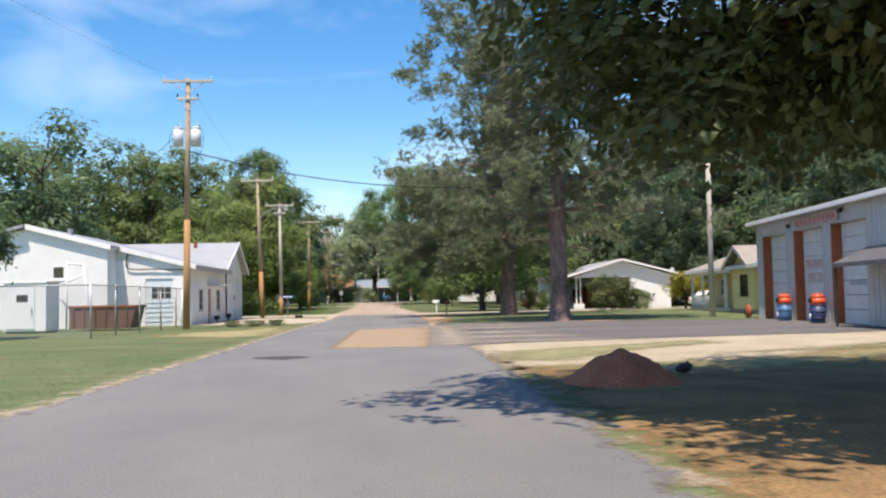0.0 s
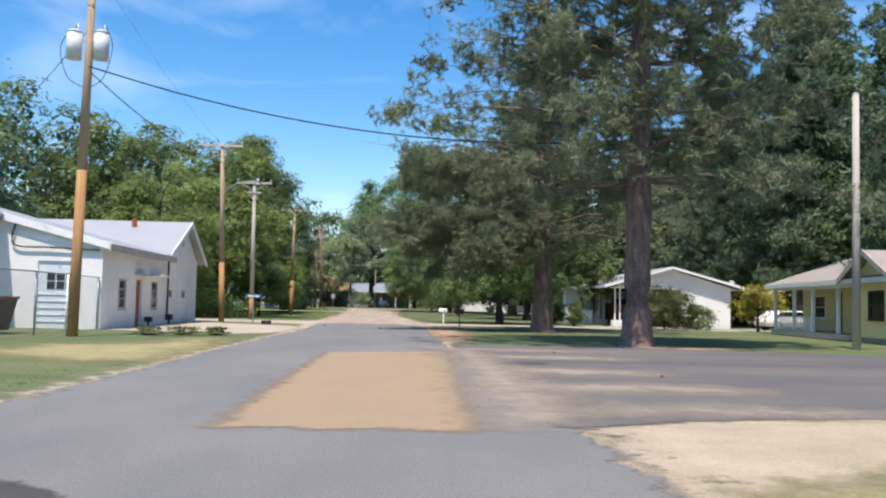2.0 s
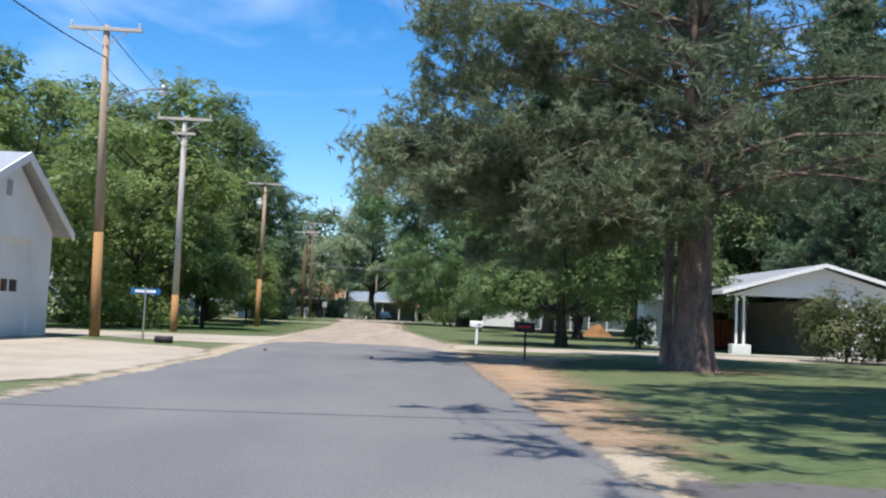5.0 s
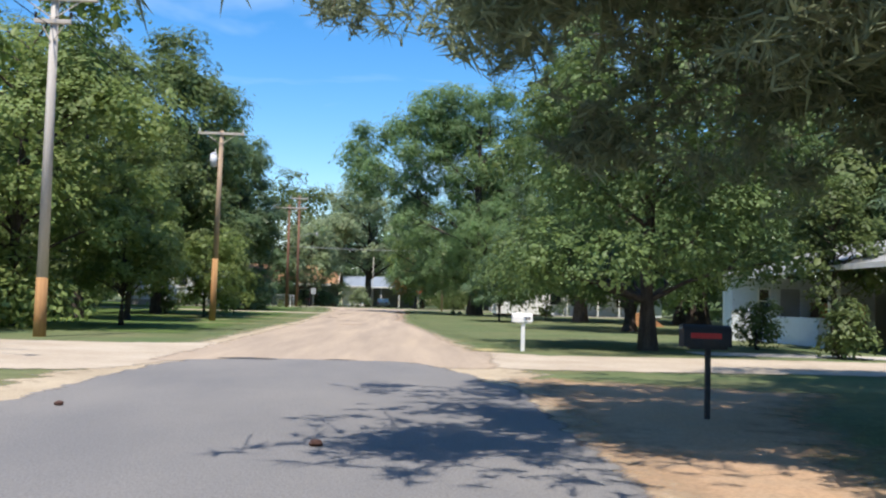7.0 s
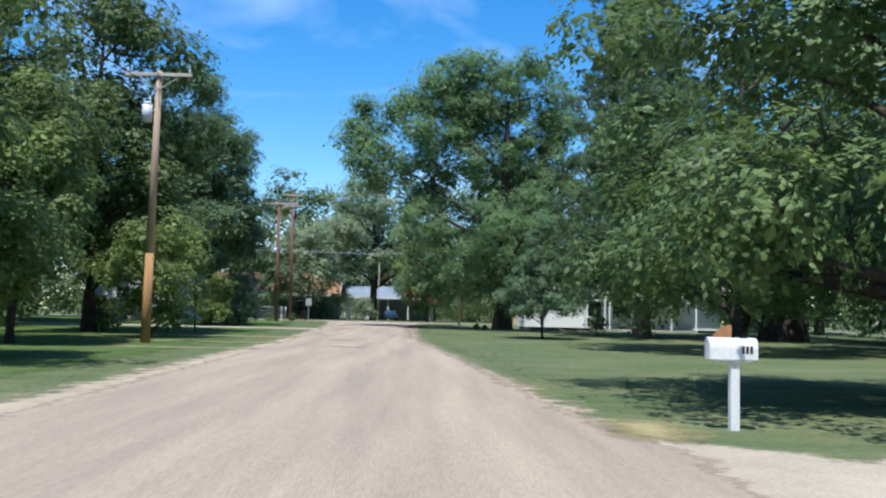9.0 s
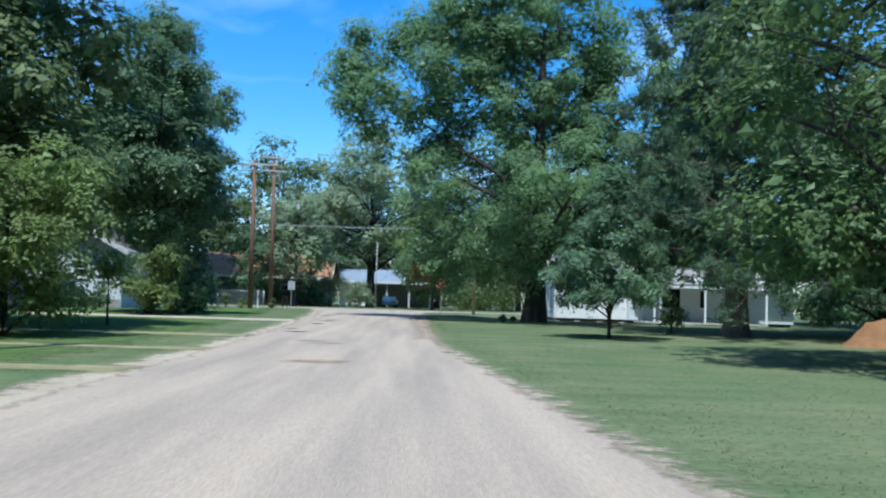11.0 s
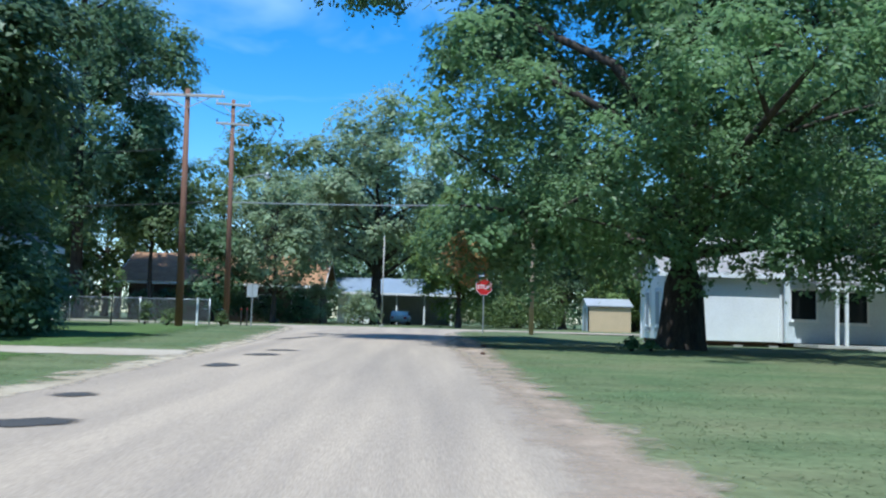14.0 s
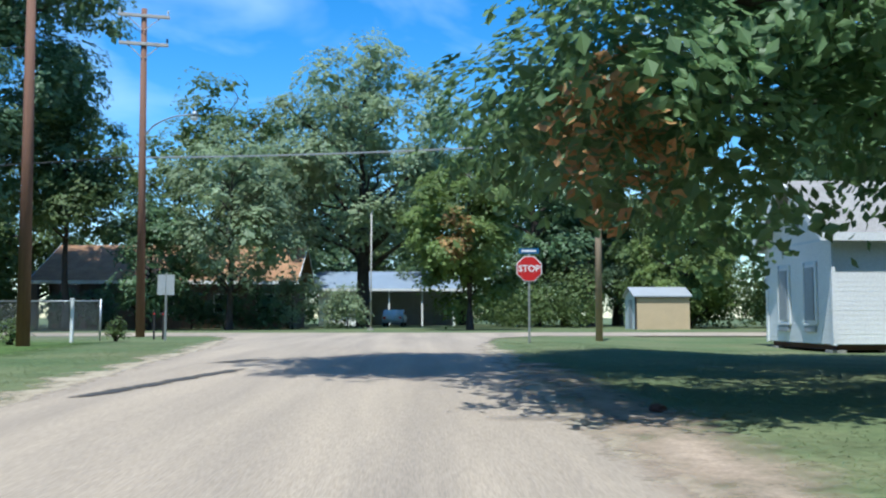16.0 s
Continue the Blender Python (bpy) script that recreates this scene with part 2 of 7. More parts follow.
# dark wall colour holds the tree shade that lies over the house front
SHADED_BRICK = mat("shade_darkened_brown_brick", (0.23, 0.16, 0.13), 0.9, (0.16, 0.11, 0.09), 1.5, 30, 0.7, 0.4)
ROOF_BROWN = mat("brown_red_shingles", (0.40, 0.225, 0.12), 0.9, (0.22, 0.115, 0.065), 1.2, 22, 0.7, 0.5, grit=0.2)
ROOF_BLUE = mat("blue_grey_roof", (0.24, 0.29, 0.36), 0.6, (0.18, 0.22, 0.28), 0.8, 16, 0.6, 0.1)
METAL = mat("grey_corrugated_metal", (0.60, 0.61, 0.62), 0.45, (0.47, 0.48, 0.49), 0.8, 12, 0.5, 0.06, metal=0.3, spec=0.5)
GALV = mat("galvanised_steel", (0.45, 0.46, 0.46), 0.45, (0.33, 0.34, 0.34), 4, 30, 0.6, 0.1, metal=0.7, spec=0.5)
TRANSFORMER = mat("pale_grey_transformer_paint", (0.66, 0.68, 0.69), 0.45, (0.52, 0.53, 0.53), 3, 20, 0.5, 0.05, spec=0.5)
DARK = mat("dark_rubber_and_iron", (0.025, 0.025, 0.028), 0.6, (0.05, 0.045, 0.04), 4, 30, 0.6, 0.15)
RUST = mat("rust_orange_steel", (0.42, 0.125, 0.045), 0.8, (0.27, 0.075, 0.035), 2, 20, 0.8, 0.3)
BRICK_BROWN = mat("rusty_brown_panel", (0.20, 0.105, 0.08), 0.85, (0.12, 0.065, 0.05), 1.5, 20, 0.8, 0.3)
RED_PLASTIC = mat("orange_red_plastic", (0.70, 0.085, 0.02), 0.45, (0.55, 0.06, 0.02), 3, 20, 0.5, 0.05, spec=0.5)
BLUE_PLASTIC = mat("blue_bin_paint", (0.06, 0.16, 0.30), 0.5, (0.04, 0.11, 0.2), 3, 20, 0.5, 0.05, spec=0.5)
NAVY = mat("navy_bin_paint", (0.03, 0.05, 0.13), 0.5, (0.02, 0.03, 0.08), 3, 20, 0.5, 0.05, spec=0.5)
# base colour lowered so that the awning looks shaded from below
SHADED_TIN = mat("shade_darkened_weathered_tin", (0.10, 0.10, 0.105), 0.55, (0.16, 0.155, 0.15), 2.0, 30, 0.6, 0.05, spec=0.4)
SIGN_RED = mat("stop_sign_red", (0.55, 0.022, 0.024), 0.4, (0.46, 0.02, 0.02), 3, 20, 0.5, 0.0, spec=0.5)
SIGN_WHITE = mat("reflective_white", (0.82, 0.82, 0.82), 0.4, (0.7, 0.7, 0.7), 3, 20, 0.4, 0.0, spec=0.5)
SIGN_BACK = mat("bare_aluminium", (0.66, 0.67, 0.68), 0.4, (0.52, 0.53, 0.54), 3, 20, 0.5, 0.02, metal=0.5, spec=0.5)
SIGN_BLUE = mat("blue_street_sign", (0.02, 0.13, 0.30), 0.4, (0.02, 0.1, 0.22), 3, 20, 0.4, 0.0, spec=0.5)
GRIME = mat("faded_red_lettering", (0.42, 0.16, 0.12), 0.7, (0.5, 0.3, 0.26), 8, 40, 0.7, 0.0)
PINK = mat("faded_pink_sign_board", (0.52, 0.37, 0.36), 0.7, (0.42, 0.28, 0.27), 3, 30, 0.7, 0.05)
TAN = mat("tan_shed_siding", (0.62, 0.465, 0.285), 0.75, (0.52, 0.39, 0.24), 1.5, 24, 0.5, 0.1)
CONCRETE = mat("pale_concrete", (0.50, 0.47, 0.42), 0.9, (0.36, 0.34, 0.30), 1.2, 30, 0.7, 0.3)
BLOCKS = mat("grey_cinder_block", (0.42, 0.40, 0.37), 0.95, (0.3, 0.28, 0.26), 2, 30, 0.7, 0.4)
DOOR_RED = mat("red_brown_door_paint", (0.36, 0.095, 0.05), 0.6, (0.25, 0.07, 0.04), 2, 20, 0.6, 0.1)
DARK_BROWN = mat("dark_brown_wood", (0.10, 0.05, 0.035), 0.8, (0.06, 0.03, 0.025), 2, 20, 0.7, 0.2)
SHUTTER = mat("faded_grey_shutter", (0.40, 0.42, 0.44), 0.75, (0.3, 0.31, 0.33), 2, 20, 0.6, 0.1)
CABLE = mat("black_cable", (0.03, 0.03, 0.032), 0.6, None, 3, 20, 0.3, 0.0)
WIRE = mat("pale_wire", (0.42, 0.43, 0.44), 0.5, None, 3, 20, 0.3, 0.0, metal=0.4)
LEAVES_DRY = mat("brown_dry_foliage", (0.33, 0.17, 0.07), 0.9, (0.2, 0.1, 0.05), 2, 14, 0.8, 0.6, island=0.3)

GLASS = bpy.data.materials.new("dark_window_glass")
GLASS.use_nodes = True
GLASS.node_tree.nodes["Principled BSDF"].inputs["Base Color"].default_value = (0.02, 0.024, 0.028, 1)
GLASS.node_tree.nodes["Principled BSDF"].inputs["Roughness"].default_value = 0.08
GLASS.node_tree.nodes["Principled BSDF"].inputs["Specular IOR Level"].default_value = 0.6
LAMP_GLASS = mat("frosted_lamp_globe", (0.8, 0.82, 0.82), 0.25, None, 3, 20, 0.2, 0.0, spec=0.5)

LEAF_OAK = leaf_mat("oak_leaves", (0.075, 0.125, 0.045), (0.225, 0.282, 0.096), 0.43, 0.5)
LEAF_WOOD = leaf_mat("woodland_leaves", (0.085, 0.145, 0.05), (0.24, 0.30, 0.105), 0.4, 0.5)
# darker copy of the oak leaves: shade of a backlit underside put into the colour
LEAF_SHADE = leaf_mat("shade_darkened_leaves", (0.060, 0.086, 0.034), (0.19, 0.205, 0.072), 0.40, 0.5)
LEAF_PECAN = leaf_mat("pecan_leaves", (0.070, 0.134, 0.043), (0.225, 0.305, 0.106), 0.43, 0.5)
LEAF_LIGHT = leaf_mat("light_green_leaves", (0.120, 0.196, 0.056), (0.35, 0.42, 0.14), 0.50, 0.5)
LEAF_DARK = leaf_mat("dark_glossy_leaves", (0.068, 0.136, 0.066), (0.24, 0.33, 0.158), 0.48, 0.38)
LEAF_SYC = leaf_mat("sycamore_leaves", (0.088, 0.172, 0.077), (0.32, 0.45, 0.195), 0.58, 0.42)
LEAF_PEAR = leaf_mat("pear_leaves", (0.085, 0.160, 0.084), (0.235, 0.335, 0.175), 0.42, 0.42)
# pale leaves of the far trees, brightened further to put distance haze into them
LEAF_PALE = leaf_mat("hazy_pale_grey_green_leaves", (0.168, 0.244, 0.129), (0.469, 0.534, 0.317), 0.5)
LEAF_YELLOW = leaf_mat("yellow_green_leaves", (0.224, 0.224, 0.032), (0.478, 0.420, 0.072), 0.3)
LEAF_BROWN = leaf_mat("dying_brown_leaves", (0.320, 0.160, 0.064), (0.609, 0.348, 0.145), 0.3)
NEEDLES_DARK = leaf_mat("dark_blue_green_needles", (0.066, 0.114, 0.060), (0.204, 0.288, 0.162), 0.4, 0.6)
NEEDLES = leaf_mat("pine_needles", (0.094, 0.130, 0.074), (0.32, 0.36, 0.205), 0.32, 0.6)
BLADES = leaf_mat("grass_blades", (0.120, 0.170, 0.075), (0.225, 0.250, 0.125), 0.4, 0.8)


# ---------------------------------------------------------------- building helpers
def rise(y):
    """The ground's height: level, then a gentle rise towards the cross street."""
    u = min(max((y - 100.0) / 48.0, 0.0), 1.0)
    return 0.46 * u * u * (3 - 2 * u)


def box(bm, x0, x1, y0, y1, z0, z1, bevel=0.0):
    r = bmesh.ops.create_cube(bm, size=1.0, matrix=Matrix.LocRotScale(((x0 + x1) / 2, (y0 + y1) / 2, (z0 + z1) / 2), None, (abs(x1 - x0), abs(y1 - y0), abs(z1 - z0))))
    if bevel:
        bmesh.ops.bevel(bm, geom=list({e for v in r["verts"] for e in v.link_edges}), offset=bevel, segments=2, affect="EDGES", profile=0.6)


def boxm(*args, bevel=0.0):
    bm = bmesh.new()
    box(bm, *args, bevel=bevel)
    return bm


def cyl(bm, a, b, r0, r1=None, n=12, caps=True):
    a, b = Vector(a), Vector(b)
    m = Matrix.Translation((a + b) / 2) @ (b - a).to_track_quat("Z", "Y").to_matrix().to_4x4()
    bmesh.ops.create_cone(bm, cap_ends=caps, segments=n, radius1=r0, radius2=r0 if r1 is None else r1, depth=(b - a).length, matrix=m)


def cylm(a, b, r0, r1=None, n=12):
    bm = bmesh.new()
    cyl(bm, a, b, r0, r1, n)
    return bm


def prism(bm, pts, axis, a, b):
    """A flat outline, drawn in the plane across the axis, pulled from a to b along it."""
    def put(p, d):
        return {"x": (d, p[0], p[1]), "y": (p[0], d, p[1]), "z": (p[0], p[1], d)}[axis]
    lo, hi = [bm.verts.new(put(p, a)) for p in pts], [bm.verts.new(put(p, b)) for p in pts]
    bm.faces.new(lo), bm.faces.new(hi[::-1])
    for i in range(len(pts)):
        j = (i + 1) % len(pts)
        bm.faces.new((lo[j], lo[i], hi[i], hi[j]))
    bmesh.ops.recalc_face_normals(bm, faces=bm.faces)


def prismm(pts, axis, a, b):
    bm = bmesh.new()
    prism(bm, pts, axis, a, b)
    return bm


def part(name, bm, material, parent=None, label="", smooth=False):
    me = bpy.data.meshes.new(name)
    bm.to_mesh(me)
    bm.free()
    me.materials.append(material)
    if smooth:
        me.polygons.foreach_set("use_smooth", [True] * len(me.polygons))
    ob = new(name, me)
    ob.parent = parent
    if label:
        tagged(ob, label)
    return ob


def thing(name, x, y, z, label, category, group="", turn=0.0, kind=""):
    ob = new(name)
    ob.matrix_basis = pose(x, y, z, 0, 0, turn)
    return tagged(ob, label, category, group, kind)


def mesh_of(name, verts, faces, material, parent=None, label="", smooth=False):
    me = bpy.data.meshes.new(name)
    verts, faces = np.asarray(verts, np.float32), np.asarray(faces, np.int32)
    k = faces.shape[1]
    me.vertices.add(len(verts))
    me.vertices.foreach_set("co", verts.ravel())
    me.loops.add(faces.size)
    me.loops.foreach_set("vertex_index", faces.ravel())
    me.polygons.add(len(faces))
    me.polygons.foreach_set("loop_start", np.arange(0, faces.size, k, dtype=np.int32))
    me.polygons.foreach_set("use_smooth", np.full(len(faces), smooth))
    me.update(calc_edges=True)
    me.validate()
    me.materials.append(material)
    ob = new(name, me)
    ob.parent = parent
    if label:
        tagged(ob, label)
    return ob


def sheet(name, poly, material, lift, label, step=0.4, feather=0.5, kind="structure", category="ground"):
    """A thin sheet of another surface on the ground, with an uneven, feathered edge."""
    P = np.array(poly, float)
    lo, hi = P.min(0) - feather - step, P.max(0) + feather + step
    xs, ys = np.arange(lo[0], hi[0] + step, step), np.arange(lo[1], hi[1] + step, step)
    X, Yg = np.meshgrid(xs, ys)
    px, py = X.ravel(), Yg.ravel()
    inside, dist = np.zeros(px.size, bool), np.full(px.size, 1e9)
    for (ax, ay), (bx, by) in zip(P, np.roll(P, -1, 0)):
        dx, dy = bx - ax, by - ay
        u = np.clip(((px - ax) * dx + (py - ay) * dy) / (dx * dx + dy * dy), 0, 1)
        dist = np.minimum(dist, np.hypot(px - ax - u * dx, py - ay - u * dy))
        with np.errstate(divide="ignore", invalid="ignore"):
            cross = ((ay > py) != (by > py)) & (px < (bx - ax) * (py - ay) / (by - ay) + ax)
        inside ^= cross
    d = np.where(inside, dist, -dist)
    u = np.clip((py - 100.0) / 48.0, 0, 1)
    z = 0.46 * u * u * (3 - 2 * u) + lift
    nx, ny = len(xs), len(ys)
    i = (np.arange(ny - 1)[:, None] * nx + np.arange(nx - 1)[None]).ravel()
    q = np.stack([i, i + 1, i + nx + 1, i + nx], 1)
    q = q[(d[q] > -feather).any(1)]
    used, inv = np.unique(q, return_inverse=True)
    ob = mesh_of(name, np.stack([px, py, z], 1)[used], inv.reshape(q.shape), material)
    at = ob.data.attributes.new("edge", "FLOAT", "POINT")
    at.data.foreach_set("value", np.clip(0.5 + d[used] / (2 * feather), 0, 1).astype(np.float32))
    return tagged(ob, label, category, "", kind)


def blob(cx, cy, rx, ry, seed):
    """An uneven round outline."""
    r = random.Random(seed)
    return [(cx + rx * math.cos(a) * (k := r.uniform(0.72, 1.15)), cy + ry * math.sin(a) * k) for a in (2 * math.pi * i / 9 for i in range(9))]


# ---------------------------------------------------------------- ground
def lawn(x, y):
    """The lawn's height: as the road's, but a little lower round the raised house."""
    u, w = min(max((x - 3.5) / 4.5, 0.0), 1.0), min(max((y - 136.0) / 9.0, 0.0), 1.0) * min(max((158.0 - y) / 4.0, 0.0), 1.0)
    return rise(y) - 0.24 * u * w


gx = np.concatenate([[-2500, -800, -300, -140, -80, -40], np.arange(-20, 41, 4), [60, 80, 140, 300, 800, 2500]]).astype(float)
gy = np.concatenate([[-2500, -600, -150, -60], np.arange(-20, 100, 10), np.arange(100, 150, 2), np.arange(150, 260, 10), [400, 900, 2500]]).astype(float)
GX, GY = np.meshgrid(gx, gy)
GZ = np.vectorize(lawn)(GX, GY)
gi = (np.arange(len(gy) - 1)[:, None] * len(gx) + np.arange(len(gx) - 1)[None]).ravel()
tagged(mesh_of("ground", np.stack([GX.ravel(), GY.ravel(), GZ.ravel()], 1), np.stack([gi, gi + 1, gi + len(gx) + 1, gi + len(gx)], 1), GRASS),
       "mown green lawn with dry yellowish patches", "ground", "", "structure")

sheet("dry_verge", [(3.4, -12), (16, -12), (18, 5), (16.6, 22), (9, 24.6), (5, 21.5), (3.3, 19)], DRY, 0.004, "dry brown grass and needle litter under a tree", 0.5, 1.4)
sheet("dirt_shoulder", [(-3.5, -20), (-3.55, 30), (-3.6, 50), (-4.3, 66), (-4.7, 84), (-5.1, 100), (-5.4, 120), (-5.5, 131), (-6.2, 142), (-7.9, 157), (1.6, 158), (0.9, 145), (0.65, 128), (1.0, 110), (1.85, 96), (2.75, 80), (3.4, 66), (3.1, 46), (3.4, 25), (3.2, 18), (3.2, -20)],
      SAND, 0.008, "sandy tan shoulder along the road", 0.4, 0.8)
sheet("road", [(-3.3, -40), (-3.3, 45), (-3.25, 60), (-3.5, 68), (-3.3, 71.3), (-1.9, 72.4), (1.0, 72.4), (1.7, 70.8), (2.5, 67), (2.4, 56), (2.5, 46), (2.6, 40), (3.0, 30), (3.1, 10), (3.1, -40)],
      ASPHALT, 0.0185, "grey worn asphalt road", 0.4, 0.22, category="road")
sheet("road_north", [(-3.8, 71.2), (-4.0, 80), (-4.4, 97), (-4.8, 112), (-4.95, 130), (-6.0, 145), (-7.4, 155), (-9.5, 160), (5.0, 160), (1.9, 155), (0.6, 146), (0.15, 132), (0.45, 118), (1.15, 104), (1.9, 92), (2.4, 80), (3.0, 76.5), (2.6, 71)],
      CHIP, 0.014, "pale chip-sealed road with worn wheel tracks", 0.4, 0.35, category="road")
sheet("cross_street", [(-160, 158.5), (160, 158.5), (160, 167), (-160, 167)], CHIP, 0.010, "pale cross street at the end of the road", 1.0, 0.8, category="road")
sheet("side_street", [(-70, 70.3), (-9, 69.9), (-5.6, 68.3), (-4.2, 68.4), (-3.2, 71.4), (1.2, 72.2), (3.0, 71.2), (5, 71.3), (9, 71.9), (70, 73), (70, 78), (9, 77.2), (4.3, 76.4), (2.6, 78), (-3.8, 78.6), (-6.2, 77.2), (-12, 76.9), (-70, 77)],
      GRAVEL, 0.012, "white gravel side street across the road", 0.45, 0.5, category="road")
sheet("apron", [(2.75, 25.8), (4.4, 26.6), (9.0, 27.6), (20, 29.3), (75, 31), (75, 39), (19, 41.6), (14, 43.6), (9.4, 45.2), (2.75, 45.6)],
      APRON, 0.0225, "dark worn asphalt apron with pale streaks", 0.4, 0.3, category="road")
sheet("sand_bank", [(3.1, 18.6), (2.9, 25.8), (4.4, 27.8), (9.0, 28.8), (22, 30.6), (22, 26.4), (12, 22.6), (8.5, 19.0), (5.5, 18.0)], SAND, 0.012, "pale sand bank beside the asphalt", 0.4, 1.2)
sheet("dry_grass", [(-8.2, 36.8), (-5.4, 34.6), (-3.6, 35.0), (-3.5, 40.5), (-4.4, 46.5), (-5.4, 46.5), (-6.0, 42.0), (-8.0, 40.8)], STRAW, 0.006, "straw-coloured dry grass beside the gravel pad", 0.3, 1.3)
sheet("dry_grass", [(4.2, 18.2), (8.5, 19.2), (13, 22.2), (18, 24.5), (18, 22.5), (12, 19.6), (8, 17.2), (4.6, 16.6)], STRAW, 0.0165, "straw and green grass between sand and shade", 0.3, 1.4)
sheet("dry_grass", [(3.3, 20.0), (4.4, 19.6), (6.2, 22.3), (9.4, 24.8), (9.0, 25.8), (5.4, 23.9), (3.7, 22.8)], GREENSTRAW, 0.0195, "thin straw and green grass on the sand bank", 0.2, 0.7)
sheet("dry_grass", [(8.0, 20.8), (14, 23.2), (20, 26), (20, 25), (13, 21.8)], GREENSTRAW, 0.0235, "thin straw and green grass on the sand bank", 0.3, 1.0)
sheet("sand_patch", blob(3.0, 78.2, 0.5, 0.9, 12), STRAW, 0.0245, "straw and sand at the lawn's corner by a mailbox", 0.15, 0.4)
for nx, ny, nr in ((9.6, 46.0, 2.3), (8.4, 62.2, 1.3)):
    sheet("needle_litter", [(nx - nr, ny), (nx, ny - nr * 0.8), (nx + nr * 1.3, ny - 0.2), (nx, ny + nr * 0.7)], CLAY, 0.0165, "red-brown needle litter round a pine trunk", 0.25, 0.8)
sheet("clay_shoulder", [(2.5, 47.5), (3.3, 47.0), (3.9, 54), (4.2, 60), (5.6, 65), (7.2, 67.5), (3.0, 69), (2.4, 60)], CLAY, 0.0125, "bare orange clay shoulder beside the road", 0.3, 0.9)
sheet("clay_shoulder", [(0.45, 112), (0.8, 112), (0.75, 124), (1.0, 129), (1.0, 138), (0.7, 138), (0.35, 128)], PALECLAY, 0.0185, "bare pinkish clay at the road's edge", 0.25, 0.45)
sheet("gravel_pad", [(-10.3, 52.5), (-8.3, 51.3), (-5.2, 50.2), (-3.7, 52.4), (-3.5, 60.5), (-4.3, 63.6), (-10.3, 68)], GRAVEL, 0.013, "pale gravel pad in front of the workshop", 0.4, 0.5)
sheet("road_patch", [(-0.62, 25.5), (1.95, 25.5), (2.45, 40.6), (-0.66, 39.2)], ORANGE, 0.0245, "orange-tan gravel patch in the asphalt", 0.12, 0.25, category="road patch")
sheet("tar_patch", blob(-1.45, 22.25, 0.72, 0.6, 3), TAR, 0.0245, "dark tar patch in the asphalt", 0.12, 0.25, category="road patch")
sheet("pothole", blob(3.45, 36.3, 1.0, 0.5, 4), TAR, 0.0275, "dark shallow pothole in the apron", 0.12, 0.3, category="pothole")
sheet("sand_wash", [(2.3, 25.9), (3.2, 26.8), (3.3, 34), (3.1, 41.5), (2.6, 42), (2.5, 36)], WASH, 0.0285, "thin wash of tan sand along the asphalt seam", 0.25, 0.7)
for sy, sx, sw, sl in ((38.6, 4.4, 2.6, 1.6), (34.0, 4.2, 2.4, 1.9), (30.5, 4.6, 2.6, 1.6), (42.0, 4.2, 2.6, 1.2), (27.6, 5.0, 2.4, 0.9)):
    sheet("sand_wash", blob(sx, sy, sw * 0.85, sl * 0.42, int(sy * 10)), WASH, 0.0265, "thin wash of pale sand over asphalt", 0.25, 0.9)
for cy, cx, cw, cl in ((72.2, -2.2, 0.75, 0.35), (72.5, -0.4, 0.5, 0.14), (109.0, -2.7, 0.5, 0.22), (107.9, -2.2, 0.45, 0.16), (114.3, -3.85, 0.42, 0.4), (121.6, -3.85, 0.38, 0.6), (124.8, -3.75, 0.40, 0.42), (126.6, -3.62, 0.40, 0.4), (130.6, -0.1, 0.4, 0.12), (116.6, -4.3, 0.3, 0.3)):
    sheet("pothole", blob(cx, cy, cw * 0.9, cl * 0.85, int(cy * 10)), PATCH if cy in (107.9, 109.0, 130.6) else TAR, 0.0225, "shallow dark pothole at the road's edge", 0.12, 0.22, category="pothole")
for pts in ([(-4.75, 132.3), (-4.35, 133.0), (-3.95, 135.2), (-3.6, 137.0), (-3.9, 136.6), (-4.3, 134.6)], [(-4.7, 138.0), (-4.1, 138.5), (-3.6, 139.5), (-4.2, 139.2)]):
    sheet("pothole", pts, TAR, 0.0225, "long broken dark edge of the pale road", 0.12, 0.18, category="pothole")
sheet("worn_patch", blob(-1.85, 101.05, 0.62, 0.4, 8), ORANGE, 0.0225, "tan worn patch in the pale road", 0.15, 0.35, category="road patch")
for y0, y1, xa in ((97.4, 98.5, -9.6), (103.6, 104.6, -13.0), (110.2, 111.6, -16.0), (123.6, 125.6, -40.0)):
    xb = -4.5 - (y0 - 97) * 0.03
    sheet("driveway", [(xa, y0 + 0.2), (xb, y0), (xb + 0.2, y1 + 0.3), (xa, y1)], (GRAVEL if y0 > 120 else GREENSTRAW), 0.010, "worn pale driveway across the lawn", 0.35, 0.4, category="driveway")
sheet("house_path", [(9.5, 79.2), (60, 80.2), (60, 81.4), (9.5, 80.2)], CONCRETE, 0.010, "pale driveway in front of the carport", 0.4, 0.3, category="driveway")
# western lawn, a darker green than the ground's own grass
sheet("deep_green_lawn", [(-30, 84), (-6.4, 84), (-6.9, 100), (-7.4, 120), (-8.6, 138), (-10.4, 150), (-30, 152)], DEEP_GREEN, 0.005, "deep green lawn under the roadside trees", 0.8, 1.6)
# no recess is modelled: this darker sheet stands in for the ditch's shadow
sheet("ditch_shadow_grass", [(-7.0, 46.5), (-5.6, 47.8), (-4.6, 49.2), (-5.4, 49.6), (-6.6, 48.3)], DEEP_GREEN, 0.010, "darker grass sheet standing in for the shadow in a ditch", 0.3, 0.5)


